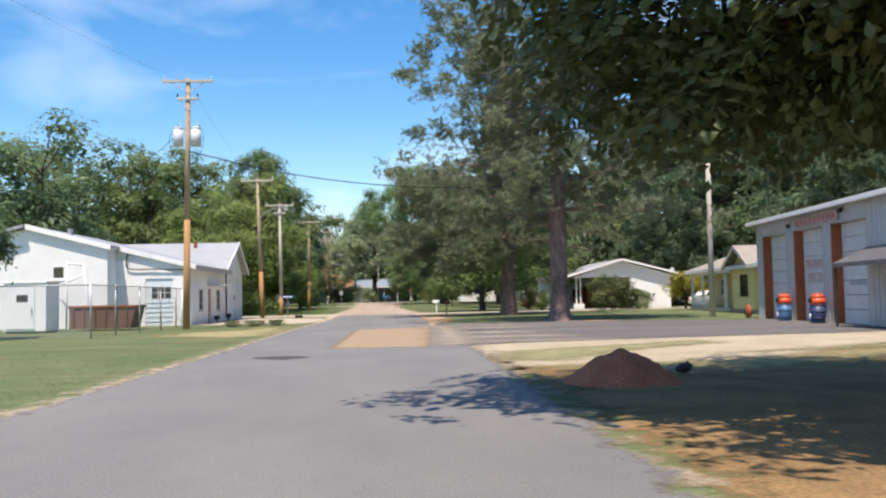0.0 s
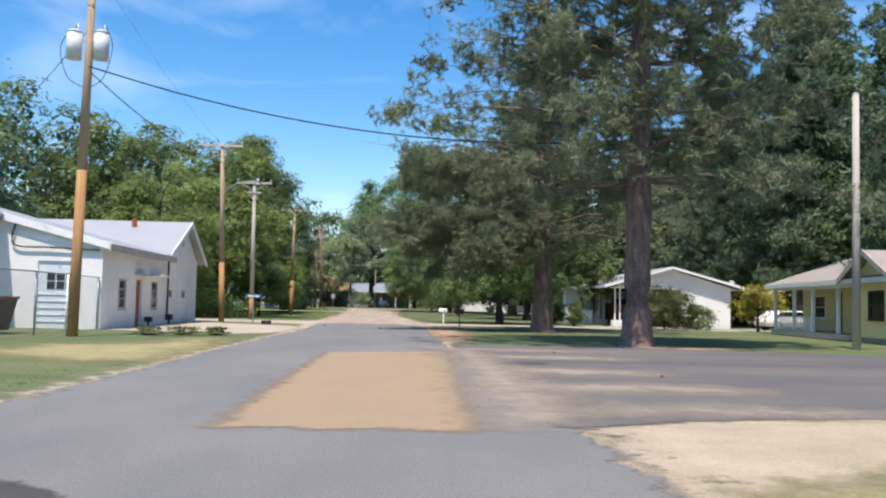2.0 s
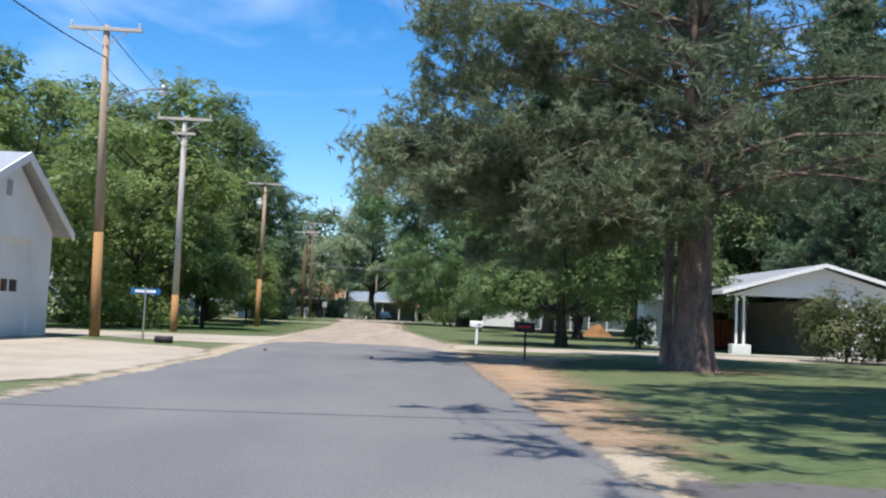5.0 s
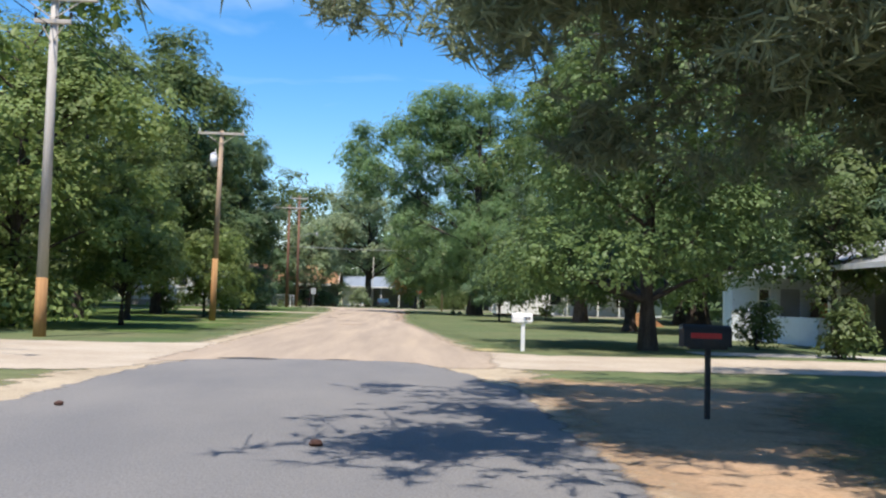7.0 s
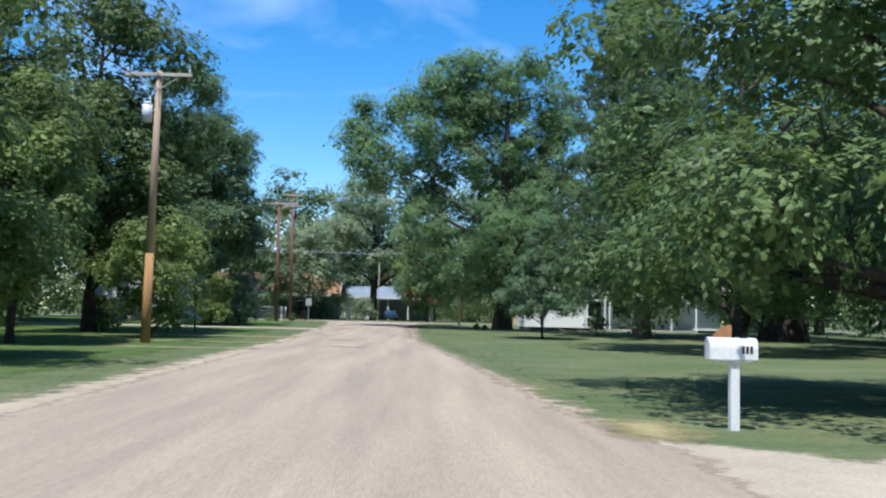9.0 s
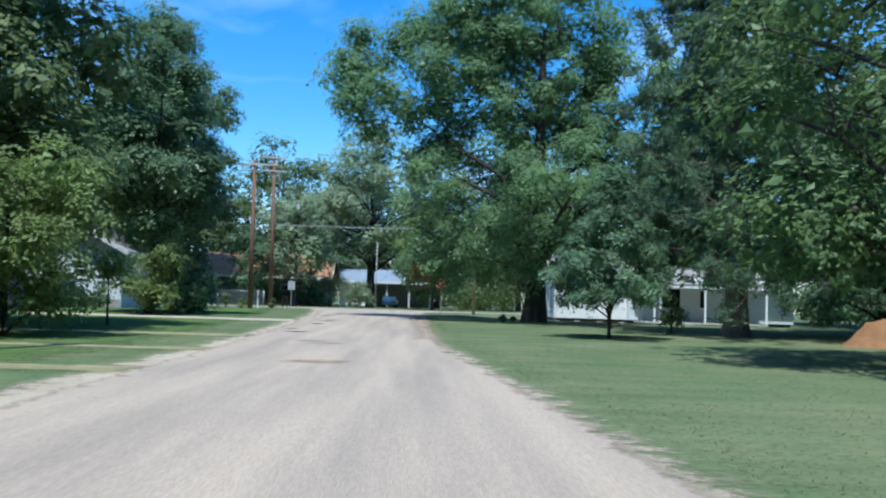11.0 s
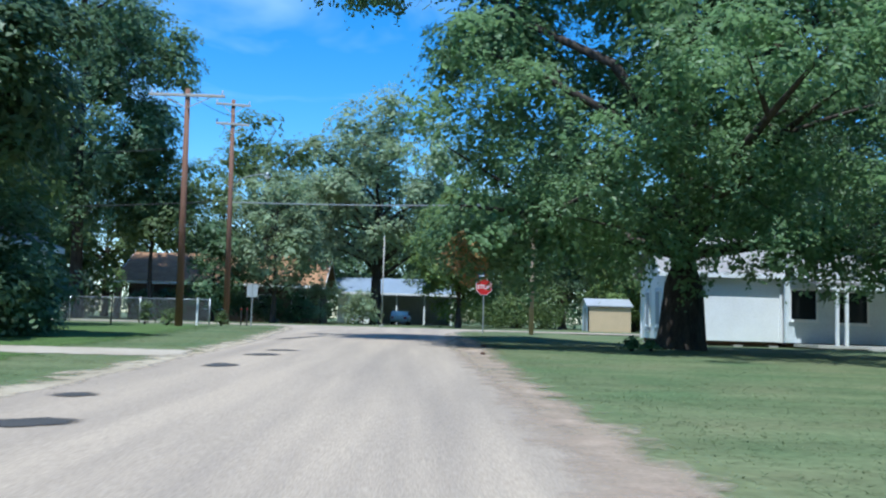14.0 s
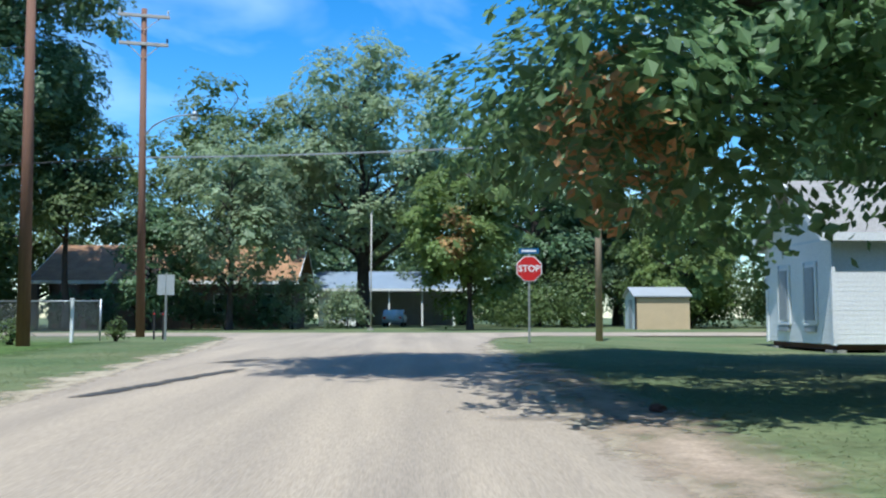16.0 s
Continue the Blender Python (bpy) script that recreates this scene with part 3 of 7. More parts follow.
# ---------------------------------------------------------------- trees
def tube(path, radii, sides=7):
    path = [Vector(p) for p in path]
    verts, faces = [], []
    for i, p in enumerate(path):
        d = (path[min(i + 1, len(path) - 1)] - path[max(i - 1, 0)]).normalized()
        q = d.to_track_quat("Z", "Y")
        for k in range(sides):
            a = 2 * math.pi * k / sides
            verts.append(p + q @ Vector((math.cos(a) * radii[i], math.sin(a) * radii[i], 0)))
    for i in range(len(path) - 1):
        for k in range(sides):
            j = (k + 1) % sides
            faces.append((i * sides + k, i * sides + j, (i + 1) * sides + j, (i + 1) * sides + k))
    return verts, faces


def joined(tubes):
    verts, faces = [], []
    for v, f in tubes:
        n = len(verts)
        verts += [tuple(p) for p in v]
        faces += [tuple(i + n for i in q) for q in f]
    return verts, faces


def leaf_quads(rng, pos, out, size, wide=0.62, up=0.4, wild=0.75):
    """One folded leaf at each place: its normal leans outwards and up."""
    n = len(pos)
    nrm = out * 0.8 + rng.normal(0, wild * 0.5, (n, 3)) + np.array([0, 0, up])
    nrm /= np.linalg.norm(nrm, axis=1)[:, None] + 1e-9
    t = np.cross(nrm, rng.normal(0, 1, (n, 3)))
    t /= np.linalg.norm(t, axis=1)[:, None] + 1e-9
    b = np.cross(nrm, t)
    L = (size * rng.uniform(0.6, 1.25, n))[:, None]
    v = np.stack([pos - t * L * 0.5, pos + b * L * wide * 0.5 - nrm * L * 0.07, pos + t * L * 0.5, pos - b * L * wide * 0.5 - nrm * L * 0.07], 1).reshape(-1, 3)
    return v, np.arange(4 * n).reshape(n, 4)


def trunk_path(rng, height, lean=0.02, n=8):
    x = y = 0.0
    pts = []
    for i in range(n + 1):
        pts.append((x, y, -0.15 + (height + 0.15) * i / n))
        x += rng.normal(0, lean) * height / n
        y += rng.normal(0, lean) * height / n
    return pts


def leafy_tree(name, x, y, height, radius, low, label, leaf, seed, count=9000, size=0.24, thick=0.25, clumps=46, clump=0.30, squash=1.0, shape=1.0, bark=BARK, group="", category="tree", brown=0, lop=(0, 0), flat=0.40, skirt=0, fill=0.5, extra=(), waist=0.12, hem=(0.8, 0.8), heart=0, dead=(0, 0, 3), close=1.0):
    """A broadleaf tree: tapered trunk with limbs, and a crown of leaf clumps with gaps. low: where the crown begins; shape: over 1 narrows the top."""
    rng = np.random.default_rng(seed)
    t = thing(name, x, y, rise(y), label, category, group)
    th = low + (height - low) * 0.72
    path = trunk_path(rng, th, 0.03)
    rad = [thick * (1.35 if i == 0 else 1.0) * (1 - 0.8 * (i / (len(path) - 1)) ** 1.1) for i in range(len(path))]
    tubes = [tube(path, rad, 10)]
    mid = low + (height - low) * flat
    half = height - mid
    cs, rs = [], []
    while len(cs) < clumps:
        d = rng.normal(0, 1, 3)
        d /= np.linalg.norm(d)
        k = rng.uniform(0.12, 1) ** 0.42 * (1 + rng.normal(0, 0.07))
        zz = d[2] * k
        w = radius * (1 - max(0.0, zz) * (shape - 1.0) * 0.55) * (1.0 if zz > 0 else (1 + zz * waist))
        if zz < 0:
            w *= (1 / max(0.4, math.sqrt(1 - d[2] * d[2]))) ** 0.6
        up_ = min(max(zz + 1, 0.0), 1.0)
        cs.append((d[0] * k * w * (1 - clump * 0.7) + lop[0] * up_, d[1] * k * w * (1 - clump * 0.7) * squash + lop[1] * up_, mid + zz * (half if zz > 0 else mid - low) * (1 - clump * 0.3)))
        rs.append(radius * clump * rng.uniform(0.6, 1.25))
    for _ in range(skirt):
        a, k = rng.uniform(0, 6.283), rng.uniform(fill, 0.98)
        cs.append((math.cos(a) * k * radius * hem[0] + lop[0] * 0.3, math.sin(a) * k * radius * hem[1] * squash + lop[1] * 0.3, low + rng.uniform(0.0, 0.10) * (height - low)))
        rs.append(radius * clump * rng.uniform(0.7, 1.1))
    for _ in range(heart):
        a, k, zz = rng.uniform(0, 6.283), rng.uniform(0.0, 0.72) ** 0.6, rng.uniform(0.0, 0.9)
        w = radius * k * (1 - zz * 0.35)
        cs.append((math.cos(a) * w + lop[0], math.sin(a) * w * squash + lop[1], mid + zz * half))
        rs.append(radius * clump * rng.uniform(0.7, 1.15))
    for p in extra:
        for _ in range(3):
            cs.append(tuple(q + rng.normal(0, 0.7 * k) for q, k in zip(p, (1, 1, 0.5))))
            rs.append(rng.uniform(0.7, 1.1) * (p[3] if len(p) > 3 else 1.0))
    cs, rs = np.array(cs), np.array(rs)
    for c in cs[:: max(1, len(cs) // 22)]:
        h = float(np.clip(c[2] - np.hypot(c[0], c[1]) * rng.uniform(0.35, 0.8), low * 0.75, th * 0.97))
        f = h / th * (len(path) - 1)
        i = min(int(f), len(path) - 2)
        s = Vector(path[i]).lerp(Vector(path[i + 1]), f - i)
        e = Vector(c)
        m1 = s.lerp(e, 0.35) + Vector((rng.normal(0, 0.12), rng.normal(0, 0.12), 0.08)) * radius * 0.4
        m2 = s.lerp(e, 0.7) + Vector((rng.normal(0, 0.12), rng.normal(0, 0.12), 0.06)) * radius * 0.4
        r = thick * (0.42 - 0.25 * h / height)
        tubes.append(tube([s, m1, m2, e], [r, r * 0.7, r * 0.45, r * 0.12], 6))
        for _ in range(2):
            e2 = m2 + Vector((rng.normal(0, 1), rng.normal(0, 1), abs(rng.normal(0, 0.8)))) * radius * 0.16
            tubes.append(tube([m2, m2.lerp(e2, 0.5) + Vector((0, 0, 0.05)), e2], [r * 0.35, r * 0.22, r * 0.06], 5))
    v, f = joined(tubes)
    mesh_of("trunk", v, f, bark, t, "", True)
    count = int(count * 1.35)
    # sprays: small leaning plates of leaves on the outside of each clump
    ns = max(60, count // 15)
    wgt = rs ** 2
    si = rng.choice(len(cs), ns, p=wgt / wgt.sum())
    d = rng.normal(0, 1, (ns, 3)) + np.array([0, 0, 0.3])
    d /= np.linalg.norm(d, axis=1)[:, None]
    k = rng.uniform(0.3, 1, ns) ** 0.5
    sc = cs[si] + d * (rs[si] * k)[:, None] * np.array([1.15, 1.15, 0.78])
    ax = np.zeros_like(sc)
    ax[:, 2] = mid
    away = sc - ax
    away /= np.linalg.norm(away, axis=1)[:, None] + 1e-9
    face = away * 0.3 + d * 0.8 + np.array([0, 0, 0.42]) + rng.normal(0, 0.16, (ns, 3))
    face /= np.linalg.norm(face, axis=1)[:, None]
    sr = size * rng.uniform(1.0, 2.3, ns)
    idx = rng.choice(ns, count, p=sr ** 2 / (sr ** 2).sum())
    off = rng.normal(0, 1, (count, 3)) * 0.55
    nf = face[idx]
    flat_off = off - nf * (off * nf).sum(1)[:, None] * 0.72
    pos = sc[idx] + flat_off * sr[idx][:, None]
    pos[:, 2] = np.maximum(pos[:, 2] - (flat_off ** 2).sum(1) * sr[idx] * 0.25, 0.10)
    out = nf
    nb = int(count * brown)
    # the shaded heart of each clump is closed by larger, loosely turned leaves
    nc = int(count * close / 11)
    ci = rng.choice(len(cs), nc, p=wgt / wgt.sum())
    cd = rng.normal(0, 1, (nc, 3)) * 0.36
    core = cs[ci] + cd * rs[ci][:, None] * np.array([1.0, 1.0, 0.7])
    core[:, 2] = np.maximum(core[:, 2], 0.25)
    big = np.concatenate([np.full(count - nb, size), size * np.where(core[:, 2] > low + 3.0, 2.2, 1.8 if close < 1.5 else 1.4)])
    v, f = leaf_quads(rng, np.concatenate([pos[nb:], core]), np.concatenate([out[nb:], cd]), big, wild=0.34)
    mesh_of("crown", v, f, leaf, t)
    if nb:
        near = np.argsort(np.linalg.norm((pos - np.array(dead)) * np.array([1, 0.6, 0.6]), axis=1))[:nb]
        v, f = leaf_quads(rng, pos[near], out[near], size * 1.1)
        mesh_of("dead_leaves", v, f, LEAF_BROWN, t, "dry brown leaves on a dying bough")
    return t


def pine_tree(name, x, y, height, reach, low, label, seed, thick=0.45, tufts=2600, needle=0.34, whorls=20, group="", lop=(0, 0), droop=0.10, top=0.25, n=18, fine=0.055, crowd=1.0, hold=1.3, squash=1.0, west=0, leaf=None, bare=0.18):
    """A pine: straight furrowed trunk, long level boughs and tufts of needles."""
    rng = np.random.default_rng(seed)
    t = thing(name, x, y, rise(y), label, "pine tree", group)
    path = trunk_path(rng, height, 0.012, 12)
    rad = [thick * (1 - 0.88 * (i / 12) ** 1.2) for i in range(13)]
    foot, up1 = Vector(path[0]), Vector(path[1])
    flare = ((0.0, 1.75), (0.06, 1.5), (0.15, 1.28), (0.30, 1.12), (0.6, 1.03))
    tubes = [tube([foot.lerp(up1, u) for u, _ in flare] + path[1:], [rad[0] * k for _, k in flare] + rad[1:], 14)]
    cen = []
    boughs = []
    for w in range(whorls):
        u = max(0.0, (w + rng.uniform(-0.3, 0.3)) / whorls) ** crowd
        h = low + (height - low) * max(0.0, u)
        arms = rng.integers(4, 7)
        a0 = rng.uniform(0, 6.28)
        for k in range(arms):
            a = a0 + 6.283 * k / arms + rng.normal(0, 0.3)
            L = reach * (1 - (1 - top) * max(0.0, u) ** hold) * rng.uniform(0.6, 1.08) * math.hypot(math.cos(a), squash * math.sin(a))
            L *= min(1.28, 1 + 0.5 * (math.cos(a) * lop[0] + math.sin(a) * lop[1]))
            boughs.append((u, h, a, L, rng.uniform(-0.08, 0.34) - droop * (1 - u), 1.0))
    for w in range(west):
        rise_, a0, a1, r0, r1, l0, l1 = ((1.9, -0.35, 0.35, 0.65, 0.98, -0.02, 0.09), (0.6, -0.1, 0.35, 0.6, 1.0, -0.02, 0.05), (0.5, -0.5, 0.9, 0.3, 0.65, -0.24, -0.06))[w % 3]
        h = low + rise_ * rng.uniform(0.2, 2.4) - 0.3
        boughs.append((0.1, h, math.pi + rng.uniform(a0, a1), reach * rng.uniform(r0, r1), rng.uniform(l0, l1), 2.3))
    for u, h, a, L, lift, heft in boughs:
        f = min(h / height, 0.99) * 12
        i = min(int(f), 11)
        s = Vector(path[i]).lerp(Vector(path[i + 1]), f - i)
        d = Vector((math.cos(a), math.sin(a), 0))
        e = s + d * L + Vector((0, 0, lift * L))
        m = s.lerp(e, 0.5) + Vector((rng.normal(0, 0.05), rng.normal(0, 0.05), 0.05)) * L
        r = max(0.025, thick * (0.15 if heft == 1.0 else 0.055) * (1 - 0.6 * u))
        g1, g2 = (s.lerp(m, 0.55) + Vector((0, rng.normal(0, 0.03), rng.normal(0, 0.025))) * L, m.lerp(e, 0.5) + Vector((0, rng.normal(0, 0.03), rng.normal(0, 0.03))) * L)
        tubes.append(tube([s, g1, m, g2, e], [r, r * 0.75, r * 0.45, r * 0.22, r * 0.08], 6))
        for q in range(int(4 + L * (2.1 if heft == 1.0 else 4.6))):
            v = rng.uniform(bare, 1.04)
            p = (s.lerp(m, v * 2) if v < 0.5 else m.lerp(e, v * 2 - 1))
            side = d.cross(Vector((0, 0, 1))) * rng.normal(0, (0.20 if heft == 1.0 else 0.075) * L * (1.15 - v * 0.5)) + Vector((0, 0, rng.normal(0.08 if heft == 1.0 else -0.05, 0.42 if heft == 1.0 else 0.25)))
            c = p + side
            tubes.append(tube([p, c], [r * 0.12, 0.004], 4))
            cen.append((c.x, c.y, c.z, heft))
    v, f = joined(tubes)
    mesh_of("trunk", v, f, BARK_PINE, t, "", True)
    cen, heavy = np.array([tuple(c[:3]) for c in cen]), np.array([c[3] for c in cen])
    base = cen[rng.choice(len(cen), tufts, p=heavy ** 1.5 / (heavy ** 1.5).sum())] + rng.normal(0, 1, (tufts, 3)) * np.array([0.21, 0.21, 0.14])
    # each tuft is a short brush: needles start along a shoot and lean forwards
    axis = rng.normal(0, 1, (tufts, 1, 3)) * np.array([1, 1, 0.5]) + np.array([0, 0, 0.55])
    axis /= np.linalg.norm(axis, axis=2)[:, :, None]
    d = rng.normal(0, 1, (tufts, n, 3)) * 0.6 + axis * 0.75
    d /= np.linalg.norm(d, axis=2)[:, :, None]
    L = needle * rng.uniform(0.6, 1.1, (tufts, n, 1))
    side = np.cross(d, rng.normal(0, 1, (tufts, n, 3)))
    side /= np.linalg.norm(side, axis=2)[:, :, None] + 1e-9
    w = needle * fine
    b = base[:, None] + axis * rng.uniform(-0.75, 0.35, (tufts, n, 1)) * needle
    v = np.stack([b + side * w, b + d * L + np.array([0, 0, -0.02]), b - side * w], 2).reshape(-1, 3)
    mesh_of("crown", v, np.arange(len(v)).reshape(-1, 3), leaf or NEEDLES, t)
    return t


def shrub(name, x, y, radius, height, label, leaf, seed, count=2200, size=0.13, low=0.05, group=""):
    return leafy_tree(name, x, y, height, radius, low, label, leaf, seed, count, size, 0.06, 22, 0.42, group=group, category="shrub")


pine_tree("pine_tree", 9.0, 46.6, 26.0, 8.0, 5.6, "tall pine with a thick red-brown trunk beside the asphalt", 11, 0.46, 12500, 0.32, 26, n=18, fine=0.066, bare=0.30, hold=2.6, top=0.3, squash=0.55)
pine_tree("pine_tree", 8.3, 62.4, 22.0, 8.9, 4.2, "tall spreading pine with low drooping boughs", 12, 0.50, 21000, 0.25, 25, crowd=1.25, hold=2.6, squash=0.5, west=27, n=17, fine=0.056)
pine_tree("pine_tree", 8.75, 66.4, 17.0, 4.2, 5.2, "slender pine with a bare reddish trunk", 13, 0.16, 3600, 0.30, 14, fine=0.065)
pine_tree("pine_tree", 14.0, 121.5, 24.0, 6.5, 2.6, "dark pine with low boughs beside the white house", 14, 0.50, 13000, 0.42, 22, n=14, fine=0.065, leaf=NEEDLES_DARK)
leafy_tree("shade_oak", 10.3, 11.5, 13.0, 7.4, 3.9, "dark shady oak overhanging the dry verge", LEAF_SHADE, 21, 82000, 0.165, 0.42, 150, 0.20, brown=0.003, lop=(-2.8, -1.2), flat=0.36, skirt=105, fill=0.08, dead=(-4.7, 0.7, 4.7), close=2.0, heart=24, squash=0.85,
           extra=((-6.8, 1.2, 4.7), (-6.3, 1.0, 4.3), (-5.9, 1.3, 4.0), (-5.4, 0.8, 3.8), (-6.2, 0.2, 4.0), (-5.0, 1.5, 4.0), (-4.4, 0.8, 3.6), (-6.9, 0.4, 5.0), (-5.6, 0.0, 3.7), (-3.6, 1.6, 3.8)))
leafy_tree("pecan_tree", 8.2, 81.2, 12.6, 5.8, 2.1, "round pecan tree with a dark trunk on the lawn", LEAF_PECAN, 22, 56000, 0.125, 0.25, 74, 0.22, skirt=18,
           extra=((-3.2, 3.6, 2.5), (-2.2, 4.6, 2.3), (-0.8, 4.6, 2.3), (-2.4, 2.2, 2.5), (0.4, 5.2, 2.2)))
leafy_tree("pecan_tree", 13.2, 103.4, 15.0, 7.4, 2.2, "pecan tree on the lawn", LEAF_PECAN, 23, 28000, 0.19, 0.42, 64, 0.24, skirt=14)
leafy_tree("sycamore_tree", 7.0, 133.6, 21.5, 8.8, 3.9, "huge sycamore with a thick dark trunk and low boughs", LEAF_SYC, 24, 135000, 0.145, 0.60, 170, 0.15, squash=0.6, lop=(-0.4, 2.0), brown=0.0016, flat=0.345, skirt=46, fill=0.4, waist=0.12, shape=1.15, hem=(0.76, 1.15), heart=120, dead=(-6.6, -3.4, 2.0), close=3.2,
           extra=((-0.6, -3.6, 2.6), (1.7, -3.2, 2.6), (3.3, -3.0, 2.0), (4.6, -3.4, 2.4), (2.4, -3.8, 3.0), (1.2, -3.6, 2.9), (2.0, -4.0, 2.7), (3.0, -3.6, 2.7), (3.8, -3.8, 2.8), (0.4, -3.8, 3.2), (5.2, -3.6, 2.8),
                  (-10.4, -1.6, 11.4, 1.5), (-9.2, -0.8, 10.6, 1.5), (-8.4, -1.6, 12.2, 1.7), (-10.8, -1.0, 13.0, 1.6), (-9.9, 0.2, 14.2, 1.7), (-7.4, -1.0, 11.0, 1.5), (-6.4, -1.0, 13.6, 1.7), (-8.0, 0.4, 15.4, 1.8), (-11.4, -0.4, 14.4, 1.4), (-6.4, 0.2, 16.4, 1.8), (-4.6, 0.0, 17.6, 1.8), (-9.4, 0.6, 16.2, 1.5), (-2.6, 0.4, 18.8, 1.8), (6.5, 0.0, 10.5, 1.6), (7.4, 0.0, 12.0, 1.6), (6.8, -0.5, 9.0, 1.5), (8.0, 0.5, 10.5, 1.5), (7.0, 0.0, 13.5, 1.6), (5.8, 0.0, 14.8, 1.6),
                  (-6.5, -3.0, 2.8), (-5.8, -3.6, 3.7), (-6.5, -2.0, 4.2), (-6.7, -3.4, 5.2), (-7.2, -2.4, 5.8), (-4.6, -4.4, 3.9), (-5.4, 0.4, 3.4), (-3.6, -4.2, 3.2), (-4.6, -2.6, 3.0),
                  (-2.6, -5.0, 4.8), (0.8, -5.2, 4.2), (2.6, -5.0, 4.6), (4.4, -4.6, 3.6), (6.0, -4.0, 3.2), (-1.9, -2.3, 2.2), (-5.4, -4.2, 6.6), (-3.4, -4.8, 5.6), (-0.6, -5.2, 6.2), (2.0, -5.4, 6.8), (4.6, -4.6, 5.8), (-6.4, -4.6, 7.6), (-3.2, -1.8, 3.0), (-2.4, -2.6, 3.2), (-2.4, -1.4, 2.8), (-1.5, -3.2, 3.4), (-6.2, -1.4, 2.6), (-5.6, -1.2, 2.4), (-6.6, -0.6, 3.2), (-4.0, -1.6, 2.8), (-5.7, -2.6, 2.9), (-5.3, -2.8, 3.0), (-6.5, -2.6, 2.6),
                  (-2.0, -7.6, 6.5), (0.0, -8.0, 7.0), (2.0, -7.8, 6.4), (4.0, -7.4, 6.8), (6.0, -7.0, 6.4), (1.0, -7.4, 8.5), (-3.0, -7.0, 8.2), (5.0, -7.0, 8.5)))
leafy_tree("pear_tree", 7.4, 116.4, 7.0, 2.7, 1.15, "small egg-shaped ornamental pear tree on the lawn", LEAF_PEAR, 25, 30000, 0.105, 0.085, 110, 0.17, shape=2.7, flat=0.2)
shrub("sapling", 11.6, 122.8, 0.7, 1.9, "light green leafy sapling", LEAF_LIGHT, 26, 420, 0.16, 0.3)
leafy_tree("oak_tree", 22.4, 121.5, 18.0, 8.6, 2.8, "oak with a very thick dark trunk behind the lawn", LEAF_DARK, 27, 14000, 0.30, 1.15, 60, 0.26)
# west side of the road
leafy_tree("roadside_tree", -12.9, 86.5, 13.4, 5.6, 1.6, "leafy tree behind the utility poles", LEAF_LIGHT, 31, 22000, 0.19, 0.22, 60, 0.27)
leafy_tree("roadside_tree", -15.5, 79.5, 10.5, 4.6, 0.9, "leafy tree beside the workshop", LEAF_LIGHT, 32, 14000, 0.19, 0.2, 50, 0.28)
leafy_tree("roadside_tree", -10.2, 90.2, 7.6, 2.9, 0.8, "small leafy tree on the lawn", LEAF_LIGHT, 33, 9000, 0.155, 0.1, 40, 0.3)
leafy_tree("roadside_tree", -12.3, 98.0, 9.2, 3.2, 1.5, "leafy tree with a leaning trunk", LEAF_LIGHT, 34, 12000, 0.165, 0.16, 44, 0.28)
leafy_tree("roadside_tree", -15.2, 99.5, 15.6, 5.4, 2.0, "tall leafy tree at the back of the lawn", LEAF_OAK, 35, 20000, 0.20, 0.3, 56, 0.27)
leafy_tree("roadside_tree", -14.9, 112.6, 19.0, 6.8, 2.6, "tall oak with a dark trunk", LEAF_OAK, 36, 34000, 0.21, 0.32, 56, 0.27, shape=1.9, flat=0.3, close=1.6)
leafy_tree("roadside_tree", -10.8, 107.6, 6.4, 2.7, 0.2, "bushy tree leafy down to the grass beside a pole", LEAF_LIGHT, 37, 11000, 0.14, 0.1, 44, 0.3)
leafy_tree("magnolia_tree", -13.0, 129.0, 14.0, 4.4, 3.6, "magnolia with pale leaf undersides", LEAF_DARK, 38, 30000, 0.21, 0.25, 60, 0.25, shape=1.8)
shrub("shrub", -12.1, 126.4, 2.0, 3.9, "bushy green shrub at the foot of a tree", LEAF_LIGHT, 39, 5200, 0.14)
leafy_tree("oak_tree", -25.8, 174.5, 30.0, 9.8, 6.5, "very tall dark oak", LEAF_DARK, 40, 44000, 0.27, 0.5, 96, 0.22, close=2.0, heart=20)
leafy_tree("oak_tree", -30.0, 160.0, 19.0, 7.0, 3.0, "tall oak across the street", LEAF_OAK, 41, 8000, 0.40, 0.4, 50, 0.28)
shrub("shrub", -11.4, 130.2, 1.8, 4.2, "bushy dark shrub at the foot of the magnolia", LEAF_DARK, 45, 3400, 0.19)
leafy_tree("yard_tree", -14.9, 37.0, 5.6, 1.75, 2.6, "small dark tree beside the workshop yard", LEAF_DARK, 46, 4500, 0.16, 0.1, 36, 0.32)
shrub("shrub", -12.7, 134.0, 1.7, 3.0, "bushy dark shrub in front of the grey house", LEAF_DARK, 47, 2800, 0.19)
shrub("shrub", -14.5, 92.5, 1.3, 2.4, "low yellowish shrub on the lawn", LEAF_YELLOW, 42, 1500, 0.15)
shrub("shrub", -14.6, 113.6, 1.1, 1.9, "low yellowish shrub on the lawn", LEAF_LIGHT, 43, 1200, 0.15)
